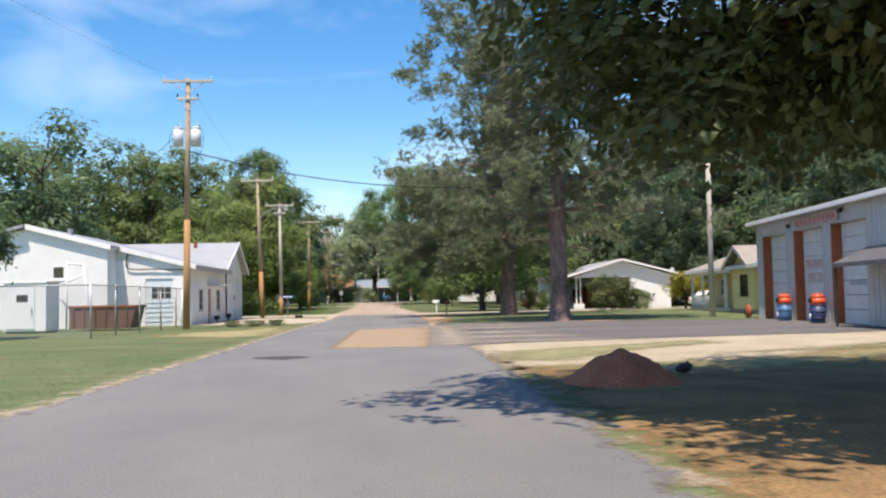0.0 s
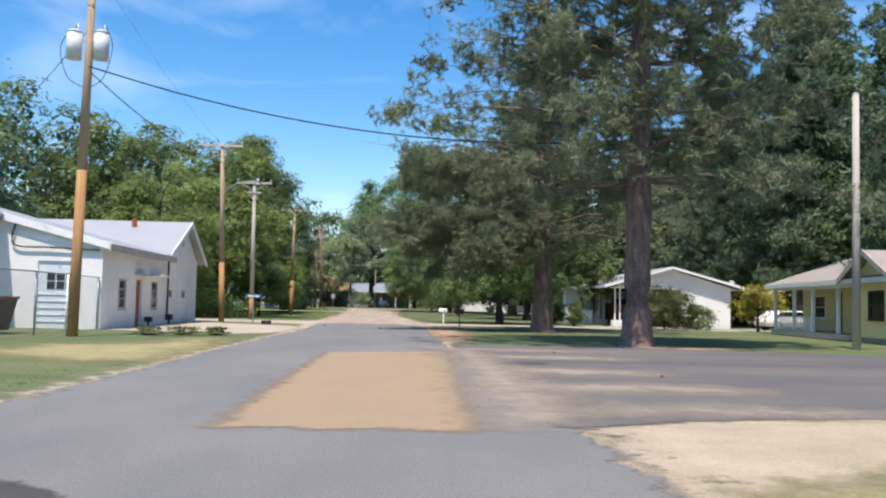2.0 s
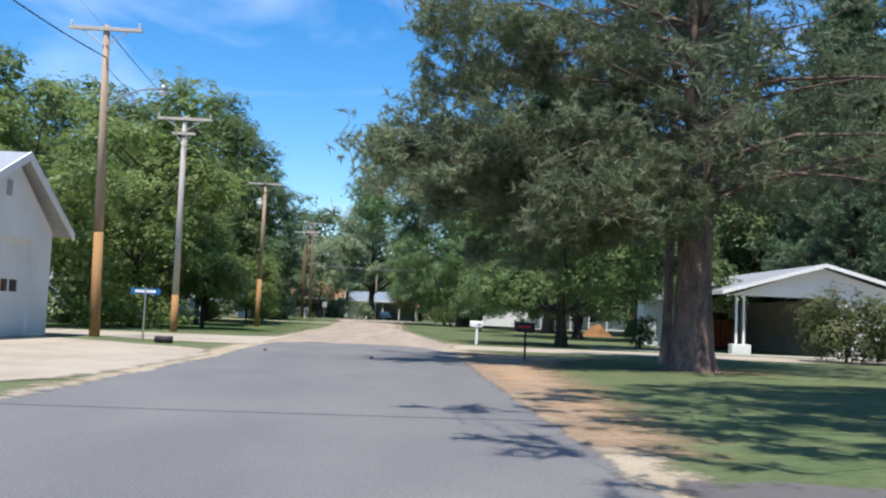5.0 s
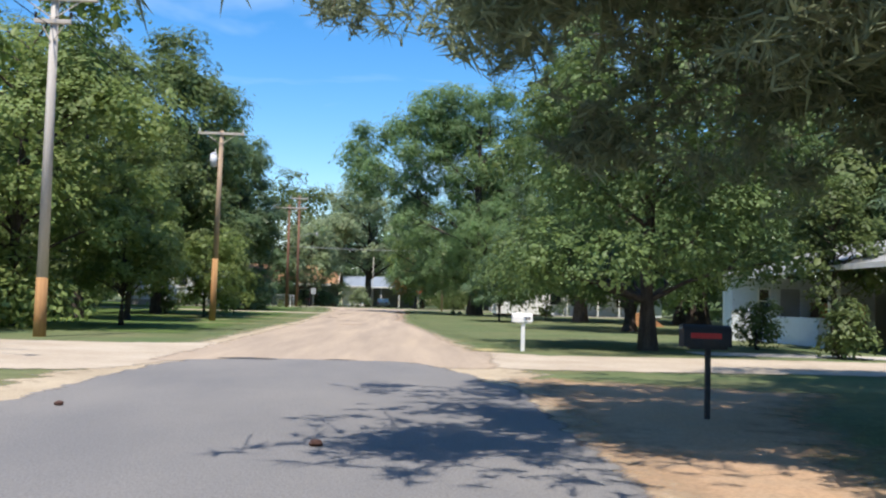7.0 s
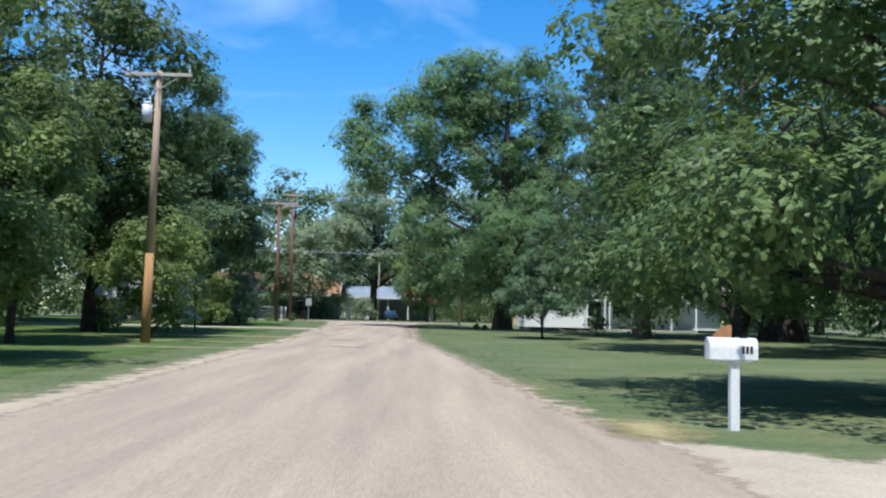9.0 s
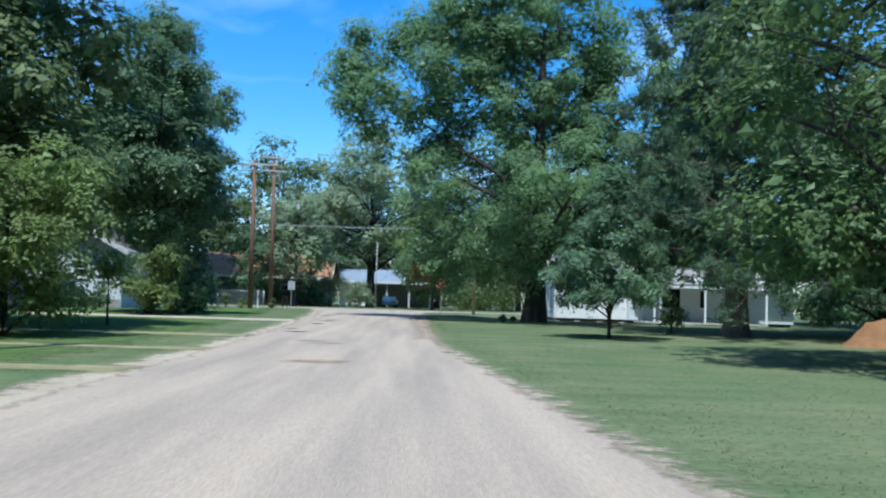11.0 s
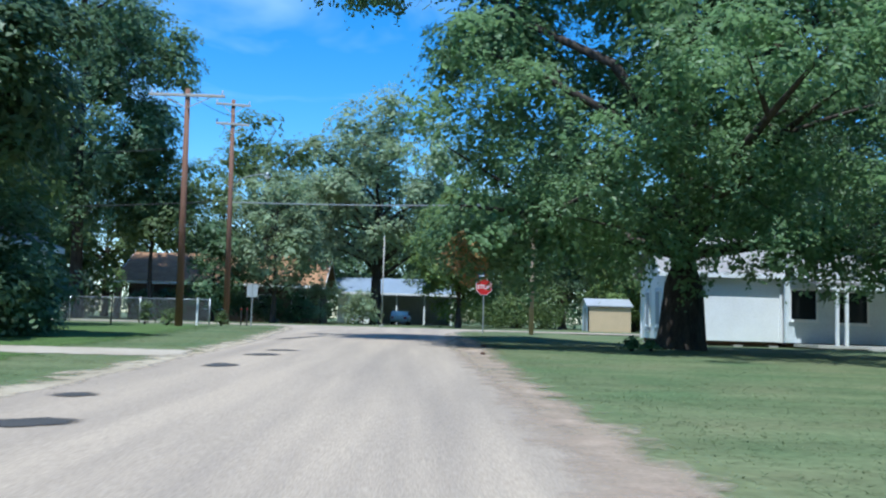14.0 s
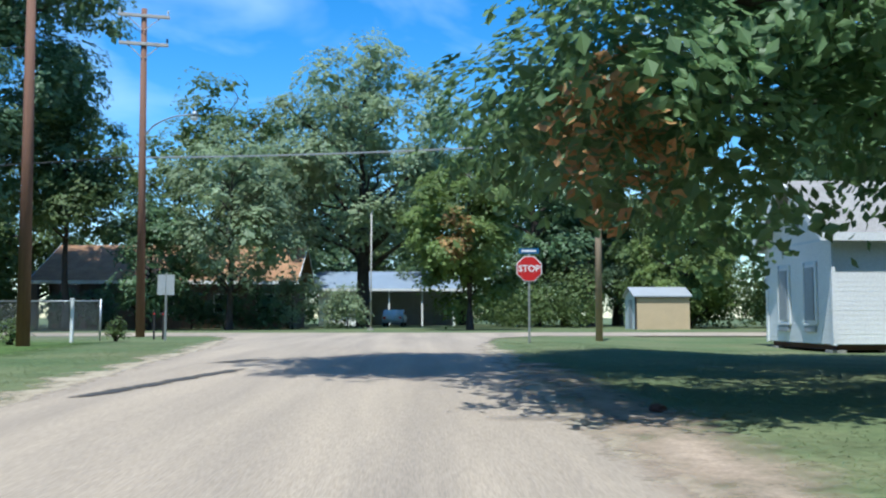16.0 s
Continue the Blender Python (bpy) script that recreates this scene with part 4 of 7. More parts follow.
# across the street at the end
leafy_tree("old_tree", -4.6, 191.0, 22.5, 9.8, 5.5, "old tree with a thick forked trunk and thin grey-green leaves", LEAF_PALE, 51, 21000, 0.36, 0.55, 84, 0.21)
leafy_tree("magnolia_tree", 2.4, 176.5, 13.0, 3.7, 0.3, "dense magnolia leafy down to the grass", LEAF_LIGHT, 52, 13000, 0.30, 0.2, 56, 0.27, brown=0.03, dead=(-1.0, -3.0, 5.5))
leafy_tree("yard_tree", 17.6, 183.5, 11.0, 4.4, 0.4, "dense leafy tree behind the garden shed", LEAF_LIGHT, 59, 12000, 0.24, 0.2, 54, 0.27)
leafy_tree("yard_tree", -11.8, 177.0, 12.5, 4.8, 2.2, "leafy tree in front of the brown house", LEAF_PALE, 57, 8500, 0.28, 0.22, 50, 0.28)
leafy_tree("leaning_tree", -16.2, 176.0, 8.6, 3.4, 0.3, "ivy-covered tree in front of the brown house", LEAF_DARK, 53, 6000, 0.24, 0.15, 44, 0.3)
leafy_tree("yard_tree", -20.6, 175.2, 13.5, 4.3, 5.6, "leafy tree shading the brown house", LEAF_OAK, 58, 8000, 0.28, 0.22, 50, 0.28)
shrub("shrub", -5.3, 184.0, 2.1, 3.2, "round green shrub in front of a house", LEAF_PALE, 54, 2000, 0.2)
shrub("shrub", -8.6, 181.0, 1.9, 4.2, "pale flowering shrub before a house", LEAF_PALE, 55, 1800, 0.2)
for i, hx in enumerate((-14.6, -12.4, -10.4, -20.5, -22.6)):
    shrub("hedge_shrub", hx, 179.6 + 0.3 * (i % 2), 1.5, 2.7, "dark clipped hedge shrub under the windows", LEAF_DARK, 56 + i, 1100, 0.2, group="hedge in front of the brown house")
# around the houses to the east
# the pines' shade over this shrub is put into its leaf colour
shrub("shrub", 17.8, 73.5, 2.2, 2.9, "big shrub in front of the carport, its leaves darkened for shade", LEAF_SHADE, 61, 9000, 0.11)
shrub("shrub", 20.1, 74.2, 1.3, 1.7, "dark green shrub beside a bigger one", LEAF_OAK, 62, 2200, 0.14)
leafy_tree("crape_tree", 23.6, 73.0, 2.9, 1.9, 0.9, "small yellow-green tree with a crooked trunk", LEAF_YELLOW, 63, 2600, 0.14, 0.1, 26, 0.38)
shrub("shrub", 12.6, 84.0, 1.0, 1.7, "round green shrub on the lawn", LEAF_OAK, 64, 1300, 0.13)
shrub("shrub", 13.1, 79.0, 1.0, 1.9, "leafy shrub by the house corner", LEAF_OAK, 65, 1500, 0.15)
leafy_tree("lawn_tree", 15.8, 85.2, 6.8, 2.3, 1.6, "small tree in front of the white house", LEAF_OAK, 66, 3800, 0.18, 0.12, 36, 0.3)

# woods behind everything: a few trees, repeated at other turns and sizes
proto_a = leafy_tree("woodland_tree", -34.0, 96.0, 21.0, 8.2, 2.0, "tall leafy tree in the woods", LEAF_OAK, 71, 9500, 0.36, 0.4, 62, 0.25, group="woods")
proto_b = leafy_tree("woodland_tree", -25.5, 100.0, 18.0, 7.0, 1.5, "tall light green tree in the woods", LEAF_WOOD, 72, 9000, 0.35, 0.35, 58, 0.26, group="woods")
proto_c = leafy_tree("woodland_tree", 31.5, 116.0, 19.0, 7.4, 1.0, "tall dark tree in the woods", LEAF_DARK, 73, 9000, 0.36, 0.4, 58, 0.26, group="woods")
proto_p = pine_tree("woodland_pine", 31.0, 84.0, 27.0, 6.4, 4.0, "tall pine behind the houses", 74, 0.42, 5000, 0.58, 21, group="woods", n=8, fine=0.11, leaf=NEEDLES_DARK)
rw = random.Random(5)
SPOTS = (
    ("c", -27, 74, 0.86), ("c", -37, 66, 0.92), ("b", -30, 84, 0.8),
    ("a", -30, 108, 1.0),    ("a", -27, 128, 0.95), ("c", -31, 118, 1.0), ("b", -20, 141.5, 0.95), ("c", -34, 178, 1.1), ("a", -17, 203, 1.1), ("b", -9, 222, 1.15), ("c", 9, 196, 1.0), ("a", 18, 206, 1.1), ("b", 29, 184, 1.05), ("c", 22, 166, 0.85), ("p", 14, 199, 0.85), ("a", 36, 150, 1.0), ("b", -36, 188, 1.1),
    ("c", -38, 112, 1.05), ("a", -27, 122, 1.08), ("b", -33, 132, 1.0), ("c", -36, 148, 1.1), ("b", -31, 196, 1.0),
    ("a", -52, 72, 0.95), ("c", -58, 58, 1.0), ("b", -60, 40, 0.9), ("b", -22, 205, 1.05), ("c", -14, 214, 1.05), ("a", 4, 212, 0.9),
    ("c", 13, 205, 0.9), ("b", 22, 200, 0.95), ("a", 31, 192, 0.95), ("b", 18, 188, 0.7), ("a", 27, 172, 0.8), ("c", 36, 160, 0.95), ("a", 33, 140, 0.9),
    ("b", 40, 126, 0.95), ("c", 24, 128, 0.75), ("c", 23, 105.5, 0.95), ("c", 33, 101, 1.12), ("a", 29, 104, 1.0), ("c", 36, 82, 1.1), ("c", 30, 112, 1.05), ("b", 42, 106, 1.05), ("a", 44, 92, 1.0), ("c", 38, 88, 0.85), ("b", 36, 76, 0.8), ("c", 48, 78, 1.1),
    ("a", 46, 64, 0.95), ("b", 38, 60, 0.7), ("c", 54, 54, 1.0), ("a", 44, 46, 0.8), ("p", 38, 95, 1.08), ("p", 30.5, 99, 1.0), ("p", 35, 90, 1.12), ("p", 41, 86, 1.15), ("p", 27, 92, 0.82), ("p", 42, 70, 0.95), ("p", 22, 150, 0.8), ("p", 30, 62, 0.95), ("p", 46, 84, 1.05),
    ("c", -70, 20, 1.0), ("b", 60, 0, 1.0), ("c", 0, -60, 1.0), 
    ("a", -44, 205, 1.1), ("c", -4, 224, 1.0), 
)
PROTO = {"a": proto_a, "b": proto_b, "c": proto_c, "p": proto_p}
for k, wx, wy, ws in SPOTS:
    copy_thing(PROTO[k], pose(wx, wy, rise(wy), 0, 0, rw.uniform(0, 360)) @ Matrix.Diagonal((ws * rw.uniform(0.92, 1.1), ws * rw.uniform(0.92, 1.1), ws, 1)))


# ---------------------------------------------------------------- utility poles and wires
def utility_pole(x, y, height, label, lean=0.0, wood=POLE_WOOD, base=POLE_BASE, base_h=3.0, arm=2.4, arm_drop=0.15, arm_turn=0.0, second=0.0, cans=(), lamp=0.0, conduit=False, brace=False, name="utility_pole"):
    t = thing(name, x, y, rise(y), label, "utility pole", "poles along the road" if name == "utility_pole" else "")
    top = Vector((lean * height, 0, height))
    def at(z):
        return top * (z / height)
    part("pole", cylm(at(base_h) if base else (0, 0, -0.2), top, 0.15 if base else 0.17, 0.105, 14), wood, t, "", True)
    if base:
        part("pole_foot", cylm((0, 0, -0.2), at(base_h), 0.172, 0.150, 14), base, t, "orange treated lower end", True)
    turn = pose(0, 0, 0, 0, 0, arm_turn)
    if arm:
        def crossarm(nm, z, w, pegs):
            bm = bmesh.new()
            box(bm, -w / 2, w / 2, -0.16, -0.05, z - 0.06, z + 0.06, 0.012)
            for s in (-1, 1):
                cyl(bm, (s * w * 0.32, -0.11, z - 0.05), (s * 0.04, -0.11, z - 0.55), 0.018, n=6)
            bmesh.ops.transform(bm, matrix=Matrix.Translation((at(z).x, 0, 0)) @ turn, verts=bm.verts)
            a = part(nm, bm, ARM_WOOD, t, "level wooden crossarm")
            for p in pegs:
                bm = bmesh.new()
                for z0, z1, r in ((0.06, 0.12, 0.018), (0.12, 0.17, 0.045), (0.17, 0.20, 0.03), (0.20, 0.25, 0.045)):
                    cyl(bm, (p * w / 2, -0.105, z + z0), (p * w / 2, -0.105, z + z1), r, r * 0.85, 10)
                bmesh.ops.transform(bm, matrix=Matrix.Translation((at(z).x, 0, 0)) @ turn, verts=bm.verts)
                part("insulator", bm, TRANSFORMER if pegs is not DARKPEGS else DARK, a)
        crossarm("crossarm", height - arm_drop, arm, (-0.93, 0.93))
        if second:
            crossarm("lower_crossarm", height - second, arm * (0.42 if not brace else 0.95), (-0.95, 0.95))
    for s, z, k in cans:
        c = Vector((at(z).x + s, -0.12, z))
        bm = bmesh.new()
        cyl(bm, c + Vector((0, 0, 0.85 - 0.85 * k)), c + Vector((0, 0, 0.85)), 0.235 * k, n=20)
        cyl(bm, c + Vector((0, 0, 0.85)), c + Vector((0, 0, 0.93)), 0.25 * k, 0.16 * k, n=20)
        cyl(bm, c + Vector((0.09, 0, 0.9)), c + Vector((0.09, 0, 1.12)), 0.035, 0.02, n=8)
        cyl(bm, c + Vector((-s * 0.2, 0, 0.62)), c + Vector((-s * 0.85, 0.08, 0.62)), 0.03, n=6)
        part("transformer", bm, TRANSFORMER, t, "pale grey transformer can", True)
        part("jumper_wire", curve_bm([c + Vector((0.1, 0, 1.1)), c + Vector((s * 0.9, -0.1, 0.4)), c + Vector((s * 0.3, -0.1, -0.6)), at(z - 0.9)], 0.012), CABLE, t)
    if lamp:
        a, z = at(lamp), lamp
        part("lamp_arm", curve_bm([a, a + Vector((0.5, -0.3, 0.45)), a + Vector((1.3, -0.6, 0.72)), a + Vector((2.1, -0.9, 0.75))], 0.03), GALV, t)
        e = a + Vector((2.15, -0.92, 0.72))
        bm = bmesh.new()
        cyl(bm, e + Vector((0, 0, -0.05)), e + Vector((0, 0, 0.16)), 0.16, 0.06, 14)
        part("lamp_hood", bm, GALV, t, "", True)
        bm = bmesh.new()
        bmesh.ops.create_uvsphere(bm, u_segments=14, v_segments=8, radius=0.15, matrix=Matrix.Translation(e + Vector((0, 0, -0.1))) @ Matrix.Diagonal((1, 1, 0.75, 1)))
        part("lamp_globe", bm, LAMP_GLASS, t, "clouded glass lamp globe", True)
    if conduit:
        part("conduit", cylm((-0.2, -0.08, -0.1), at(height * 0.16) + Vector((-0.19, -0.08, 0)), 0.032, n=10), WHITE, t, "white conduit pipe up the pole", True)
    return t


DARKPEGS = (-0.95, 0.95)


def curve_bm(pts, r, n=8, sides=6):
    """A round cable along a smooth line through the points."""
    pts = [Vector(p) for p in pts]
    P = []
    for i in range(len(pts) - 1):
        p0, p1, p2, p3 = pts[max(i - 1, 0)], pts[i], pts[i + 1], pts[min(i + 2, len(pts) - 1)]
        for k in range(n):
            u = k / n
            P.append(0.5 * ((2 * p1) + (p2 - p0) * u + (2 * p0 - 5 * p1 + 4 * p2 - p3) * u * u + (3 * p1 - p0 - 3 * p2 + p3) * u ** 3))
    P.append(pts[-1])
    v, f = tube(P, [r] * len(P), sides)
    bm = bmesh.new()
    vs = [bm.verts.new(p) for p in v]
    for q in f:
        bm.faces.new([vs[i] for i in q])
    return bm


def wire(a, b, sag, r=0.014, material=CABLE, label="black overhead cable between poles"):
    a, b = Vector(a), Vector(b)
    pts = [a.lerp(b, u / 10) - Vector((0, 0, 4 * sag * (u / 10) * (1 - u / 10))) for u in range(11)]
    return tagged(part("overhead_cable", curve_bm(pts, r, 3, 5), material), label, "cable", "overhead cables", "structure")


utility_pole(-9.0, 45.5, 12.0, "tall wooden utility pole with two transformers", 0.012, second=1.0, cans=((-0.42, 8.7, 1.0), (0.42, 8.7, 1.0)), conduit=True, base_h=5.2)
utility_pole(-9.08, 69.4, 10.3, "wooden utility pole with a curved street lamp arm", -0.03, lamp=7.3, base_h=3.4)
utility_pole(-9.0, 79.2, 9.45, "bleached wooden utility pole with a crossarm", -0.008, wood=POLE_GREY, base_h=1.6, second=0.8)
utility_pole(-8.98, 101.3, 9.85, "wooden utility pole with one transformer", 0.008, cans=((-0.33, 7.75, 0.76),), base_h=3.2)
utility_pole(-10.98, 146.4, 10.35, "red-brown utility pole with a double crossarm", -0.01, wood=POLE_RED, base=None, arm=3.3, arm_drop=0.3)
utility_pole(-11.25, 157.4, 12.55, "dark red-brown utility pole with two crossarms", -0.012, wood=POLE_RED, base=None, arm=1.9, arm_drop=0.3, second=1.4, brace=True, lamp=7.5, arm_turn=12)
wp = thing("wooden_pole", 4.9, 152.0, rise(152.0), "thin brown wooden pole among leaves behind the stop sign", "pole")
part("pole", cylm((0, 0, -0.2), (0.02, 0, 7.0), 0.12, 0.09, 12), POLE_WOOD, wp, "", True)
part("pole_cap", cylm((0.02, 0, 7.0), (0.02, 0, 7.04), 0.1, 0.07, 12), GALV, wp)
wp = thing("wooden_pole", 17.1, 47.9, 0, "bare bleached wooden pole", "pole")
part("pole", cylm((0, 0, -0.2), (0.02, 0, 9.05), 0.15, 0.11, 14), POLE_GREY, wp, "", True)
part("pole_cap", cylm((0.02, 0, 9.05), (0.02, 0, 9.10), 0.12, 0.08, 14), GALV, wp)
wire((-8.9, 45.4, 8.5), (17.1, 47.9, 8.7), 1.9, 0.024)
wire((-8.9, 45.5, 8.4), (-9.3, 69.4, 9.2), 0.5, 0.02)
wire((-9.3, 69.4, 8.9), (-9.07, 79.2, 8.5), 0.2)
wire((-9.07, 79.2, 8.9), (-8.9, 101.3, 9.2), 0.5)
wire((-8.9, 45.4, 11.9), (-9.4, 69.4, 10.2), 0.4, 0.006, WIRE)
wire((-9.4, 69.4, 10.2), (-9.05, 79.2, 9.35), 0.1)
wire((-9.05, 79.2, 9.35), (-8.9, 101.3, 9.75), 0.4)
wire((-8.9, 101.3, 9.75), (-11.1, 146.4, 10.5), 0.9)
wire((-9.0, 45.5, 9.6), (-24.0, 64.0, 5.4), 0.4)
wire((-9.0, 45.4, 11.85), (-14.0, 5.0, 11.2), 0.8, 0.006, WIRE)
wire((-11.3, 157.4, 7.25), (4.9, 152.0, 6.95), 0.12, 0.03, WIRE, "pale overhead cable across the road's end")
wire((-11.3, 157.4, 7.3), (-60, 160, 7.0), 0.8, 0.02)
wire((-11.1, 146.4, 10.6), (-11.3, 157.4, 12.0), 0.1)
wire((-11.1, 146.4, 8.2), (-40, 148, 7.5), 0.5)


# ---------------------------------------------------------------- walls, windows and roofs
def slab_wall(bm, axis, at, thick, a0, a1, z0, z1, holes=()):
    """A wall across the axis at a place, from a0 to a1, with openings (b0, b1, c0, c1) cut through it."""
    cuts = sorted({a0, a1, *(h[0] for h in holes), *(h[1] for h in holes)})
    for p, q in zip(cuts, cuts[1:]):
        spans = sorted((h[2], h[3]) for h in holes if h[0] <= p and h[1] >= q)
        z = z0
        for c0, c1 in [*spans, (z1, z1)]:
            if c0 > z + 1e-4:
                if axis == "x":
                    box(bm, at, at + thick, p, q, z, c0)
                else:
                    box(bm, p, q, at, at + thick, z, c0)
            z = max(z, c1)
    bmesh.ops.remove_doubles(bm, verts=bm.verts, dist=1e-4)


def window(parent, axis, at, a0, a1, z0, z1, out=-1, frame_mat=WHITE, bars=1, sill=True, name="window", glass=GLASS):
    """A framed window set into an opening of a wall across the axis; out: the side that faces outdoors."""
    w = new(name)
    w.parent = parent
    def bx(bm, d0, d1, p, q, c0, c1):
        lo, hi = sorted((at + out * d0, at + out * d1))
        box(bm, lo, hi, p, q, c0, c1) if axis == "x" else box(bm, p, q, lo, hi, c0, c1)
    bm = bmesh.new()
    f = 0.06
    bx(bm, -0.09, 0.025, a0 - 0.02, a0 + f, z0, z1), bx(bm, -0.09, 0.025, a1 - f, a1 + 0.02, z0, z1)
    bx(bm, -0.09, 0.025, a0 + f, a1 - f, z1 - f, z1 + 0.02), bx(bm, -0.09, 0.025, a0 + f, a1 - f, z0 - 0.02, z0 + f)
    for k in range(bars):
        z = z0 + (z1 - z0) * (k + 1) / (bars + 1)
        bx(bm, -0.07, -0.01, a0 + f, a1 - f, z - 0.025, z + 0.025)
    part("window_frame", bm, frame_mat, w)
    bm = bmesh.new()
    bx(bm, -0.06, -0.045, a0 + f, a1 - f, z0 + f, z1 - f)
    part("pane", bm, glass, w)
    if sill:
        bm = bmesh.new()
        bx(bm, -0.08, 0.08, a0 - 0.06, a1 + 0.06, z0 - 0.08, z0 - 0.02)
        part("window_sill", bm, frame_mat, w)
    return w


def siding(parent, axis, at, a0, a1, z0, z1, material, out=-1, pitch=0.16, holes=(), name="siding_board"):
    """Lapped boards on a wall: each one a board of its own, its lower edge proud."""
    n = int((z1 - z0) / pitch)
    for i in range(n):
        z = z0 + i * pitch
        cuts = [(a0, a1)]
        for h in holes:
            if h[2] - 0.03 < z + pitch * 0.5 < h[3] + 0.03:
                cuts = [s for c in cuts for s in ((c[0], min(c[1], h[0])), (max(c[0], h[1]), c[1])) if s[1] - s[0] > 0.03]
        for p, q in cuts:
            d0, d1 = at + out * 0.0085, at + out * 0.006
            pts = [(at, z), (d0, z), (d1, z + pitch), (at, z + pitch)]
            bm = bmesh.new()
            if axis == "x":
                prism(bm, pts, "y", p, q)
            else:
                prism(bm, [(a, b) for a, b in pts], "x", p, q)
            part(name, bm, material, parent)


def gable_roof(parent, axis, e0, e1, ridge, ze, zr, a0, a1, material, thick=0.14, trim=WHITE, label="", fascia=True):
    """Two slopes from the eaves at e0 and e1 to a ridge; the ridge runs along the axis from a0 to a1."""
    for e in (e0, e1):
        bm = bmesh.new()
        pts = [(e, ze), (ridge, zr), (ridge, zr + thick), (e, ze + thick)]
        prism(bm, pts, "y" if axis == "y" else "x", a0, a1)
        part("roof", bm, material, parent, label)
        if fascia:
            for a, d in ((a0, -0.03), (a1, 0.03)):
                bm = bmesh.new()
                prism(bm, [(e, ze - 0.07), (ridge, zr - 0.07), (ridge, zr + thick + 0.01), (e, ze + thick + 0.01)], "y" if axis == "y" else "x", min(a, a + d), max(a, a + d))
                part("bargeboard", bm, trim, parent)
            bm = bmesh.new()
            s = 0.03 if e > ridge else -0.03
            lo, hi = sorted((e, e + s))
            box(bm, lo, hi, a0, a1, ze - 0.07, ze + thick + 0.01) if axis == "y" else box(bm, a0, a1, lo, hi, ze - 0.07, ze + thick + 0.01)
            part("fascia", bm, trim, parent)


# ---------------------------------------------------------------- white block workshop (west)
W = thing("workshop", 0, 0, 0, "white painted block workshop with a low metal roof", "building")
bm = bmesh.new()
WH = [(54.5, 55.45, 0.8, 2.0), (57.0, 57.85, 0.0, 2.05), (59.35, 60.35, 0.78, 2.0)]
slab_wall(bm, "x", -10.62, 0.22, 52.6, 62.0, -0.1, 3.22, WH)
part("wall", bm, WHITE_BLOCK, W)
bm = bmesh.new()
prism(bm, [(-14.37, -0.1), (-12.85, -0.1), (-12.85, 2.6), (-11.35, 2.6), (-11.35, -0.1), (-10.4, -0.1), (-10.4, 3.2), (-14.37, 4.22)], "y", 52.4, 52.6)
part("wall", bm, WHITE_BLOCK, W)
bm = bmesh.new()
slab_wall(bm, "y", 50.8, 0.2, -26.0, -14.38, -0.1, 4.2, [(-17.25, -16.6, 2.62, 3.32)])
prism(bm, [(-26.0, 4.2), (-14.38, 4.2), (-14.38, 4.26), (-18.4, 5.3), (-26.0, 4.2)][:4], "y", 50.8, 51.0)
part("yard_wall", bm, WHITE_BLOCK, W)
part("return_wall", boxm(-14.6, -14.375, 51.0, 52.6, -0.1, 4.25), WHITE_BLOCK, W)
part("back_wall", boxm(-26.0, -10.62, 61.8, 62.0, -0.1, 3.15), WHITE_BLOCK, W)
part("back_wall", boxm(-26.0, -25.8, 51.0, 61.8, -0.1, 3.6), WHITE_BLOCK, W)
for y0, xe, ze, nm in ((50.6, -14.15, 4.22, "a"), (52.25, -10.0, 3.17, "b")):
    bm = bmesh.new()
    prism(bm, [(xe, ze), (-18.6, 5.38), (-18.6, 5.52), (xe, ze + 0.14)], "y", y0, 62.3)
    part("roof", bm, ROOF_METAL, W, "low-pitched pale metal roof")
    bm = bmesh.new()
    prism(bm, [(xe, ze - 0.1), (-18.6 if nm == "a" else -14.2, 5.28 if nm == "a" else 4.13), (-18.6 if nm == "a" else -14.2, 5.56 if nm == "a" else 4.42), (xe, ze + 0.18)], "y", y0 - 0.04, y0)
    part("bargeboard", bm, WHITE, W)
bm = bmesh.new()
prism(bm, [(-26.4, 3.4), (-18.6, 5.38), (-18.6, 5.52), (-26.4, 3.54)], "y", 50.3, 62.3)
part("roof", bm, ROOF_METAL, W)
part("eave_board", boxm(-10.04, -9.98, 52.0, 62.3, 3.02, 3.3), CONCRETE, W, "weathered grey eave board")
part("downpipe", cylm((-10.28, 61.9, 0.3), (-10.28, 61.9, 3.1), 0.05, n=8), DARK, W)
part("service_pipe", curve_bm([(-13.75, 52.3, 4.0), (-13.75, 52.3, 3.2), (-12.4, 52.3, 3.12), (-10.5, 52.3, 3.06)], 0.035), DARK, W, "dark pipe along the wall")
part("roof_vent", cylm((-16.6, 51.6, 4.9), (-16.6, 51.6, 5.35), 0.16, n=12), GALV, W)
for a0, a1, c0, c1 in (WH[0], WH[2]):
    window(W, "x", -10.4, a0, a1, c0, c1, 1, CONCRETE, 2)
window(W, "y", 50.8, -17.25, -16.6, 2.62, 3.32, -1, WHITE, 0)
dr = part("door", boxm(-10.56, -10.5, 57.05, 57.8, 0.0, 2.02), DOOR_RED, W, "red-brown entrance door")
part("door_handle", cylm((-10.5, 57.7, 1.0), (-10.42, 57.7, 1.0), 0.03, n=8), GALV, dr)
part("door_frame", boxm(-10.42, -10.36, 57.0, 57.06, 0.0, 2.05), DOOR_RED, W)
aw = part("awning", boxm(-10.4, -9.75, 58.9, 60.9, 2.26, 2.32), WHITE, W, "small white tin awning")
part("awning", boxm(-10.4, -9.95, 56.7, 58.2, 2.24, 2.29), CONCRETE, W)
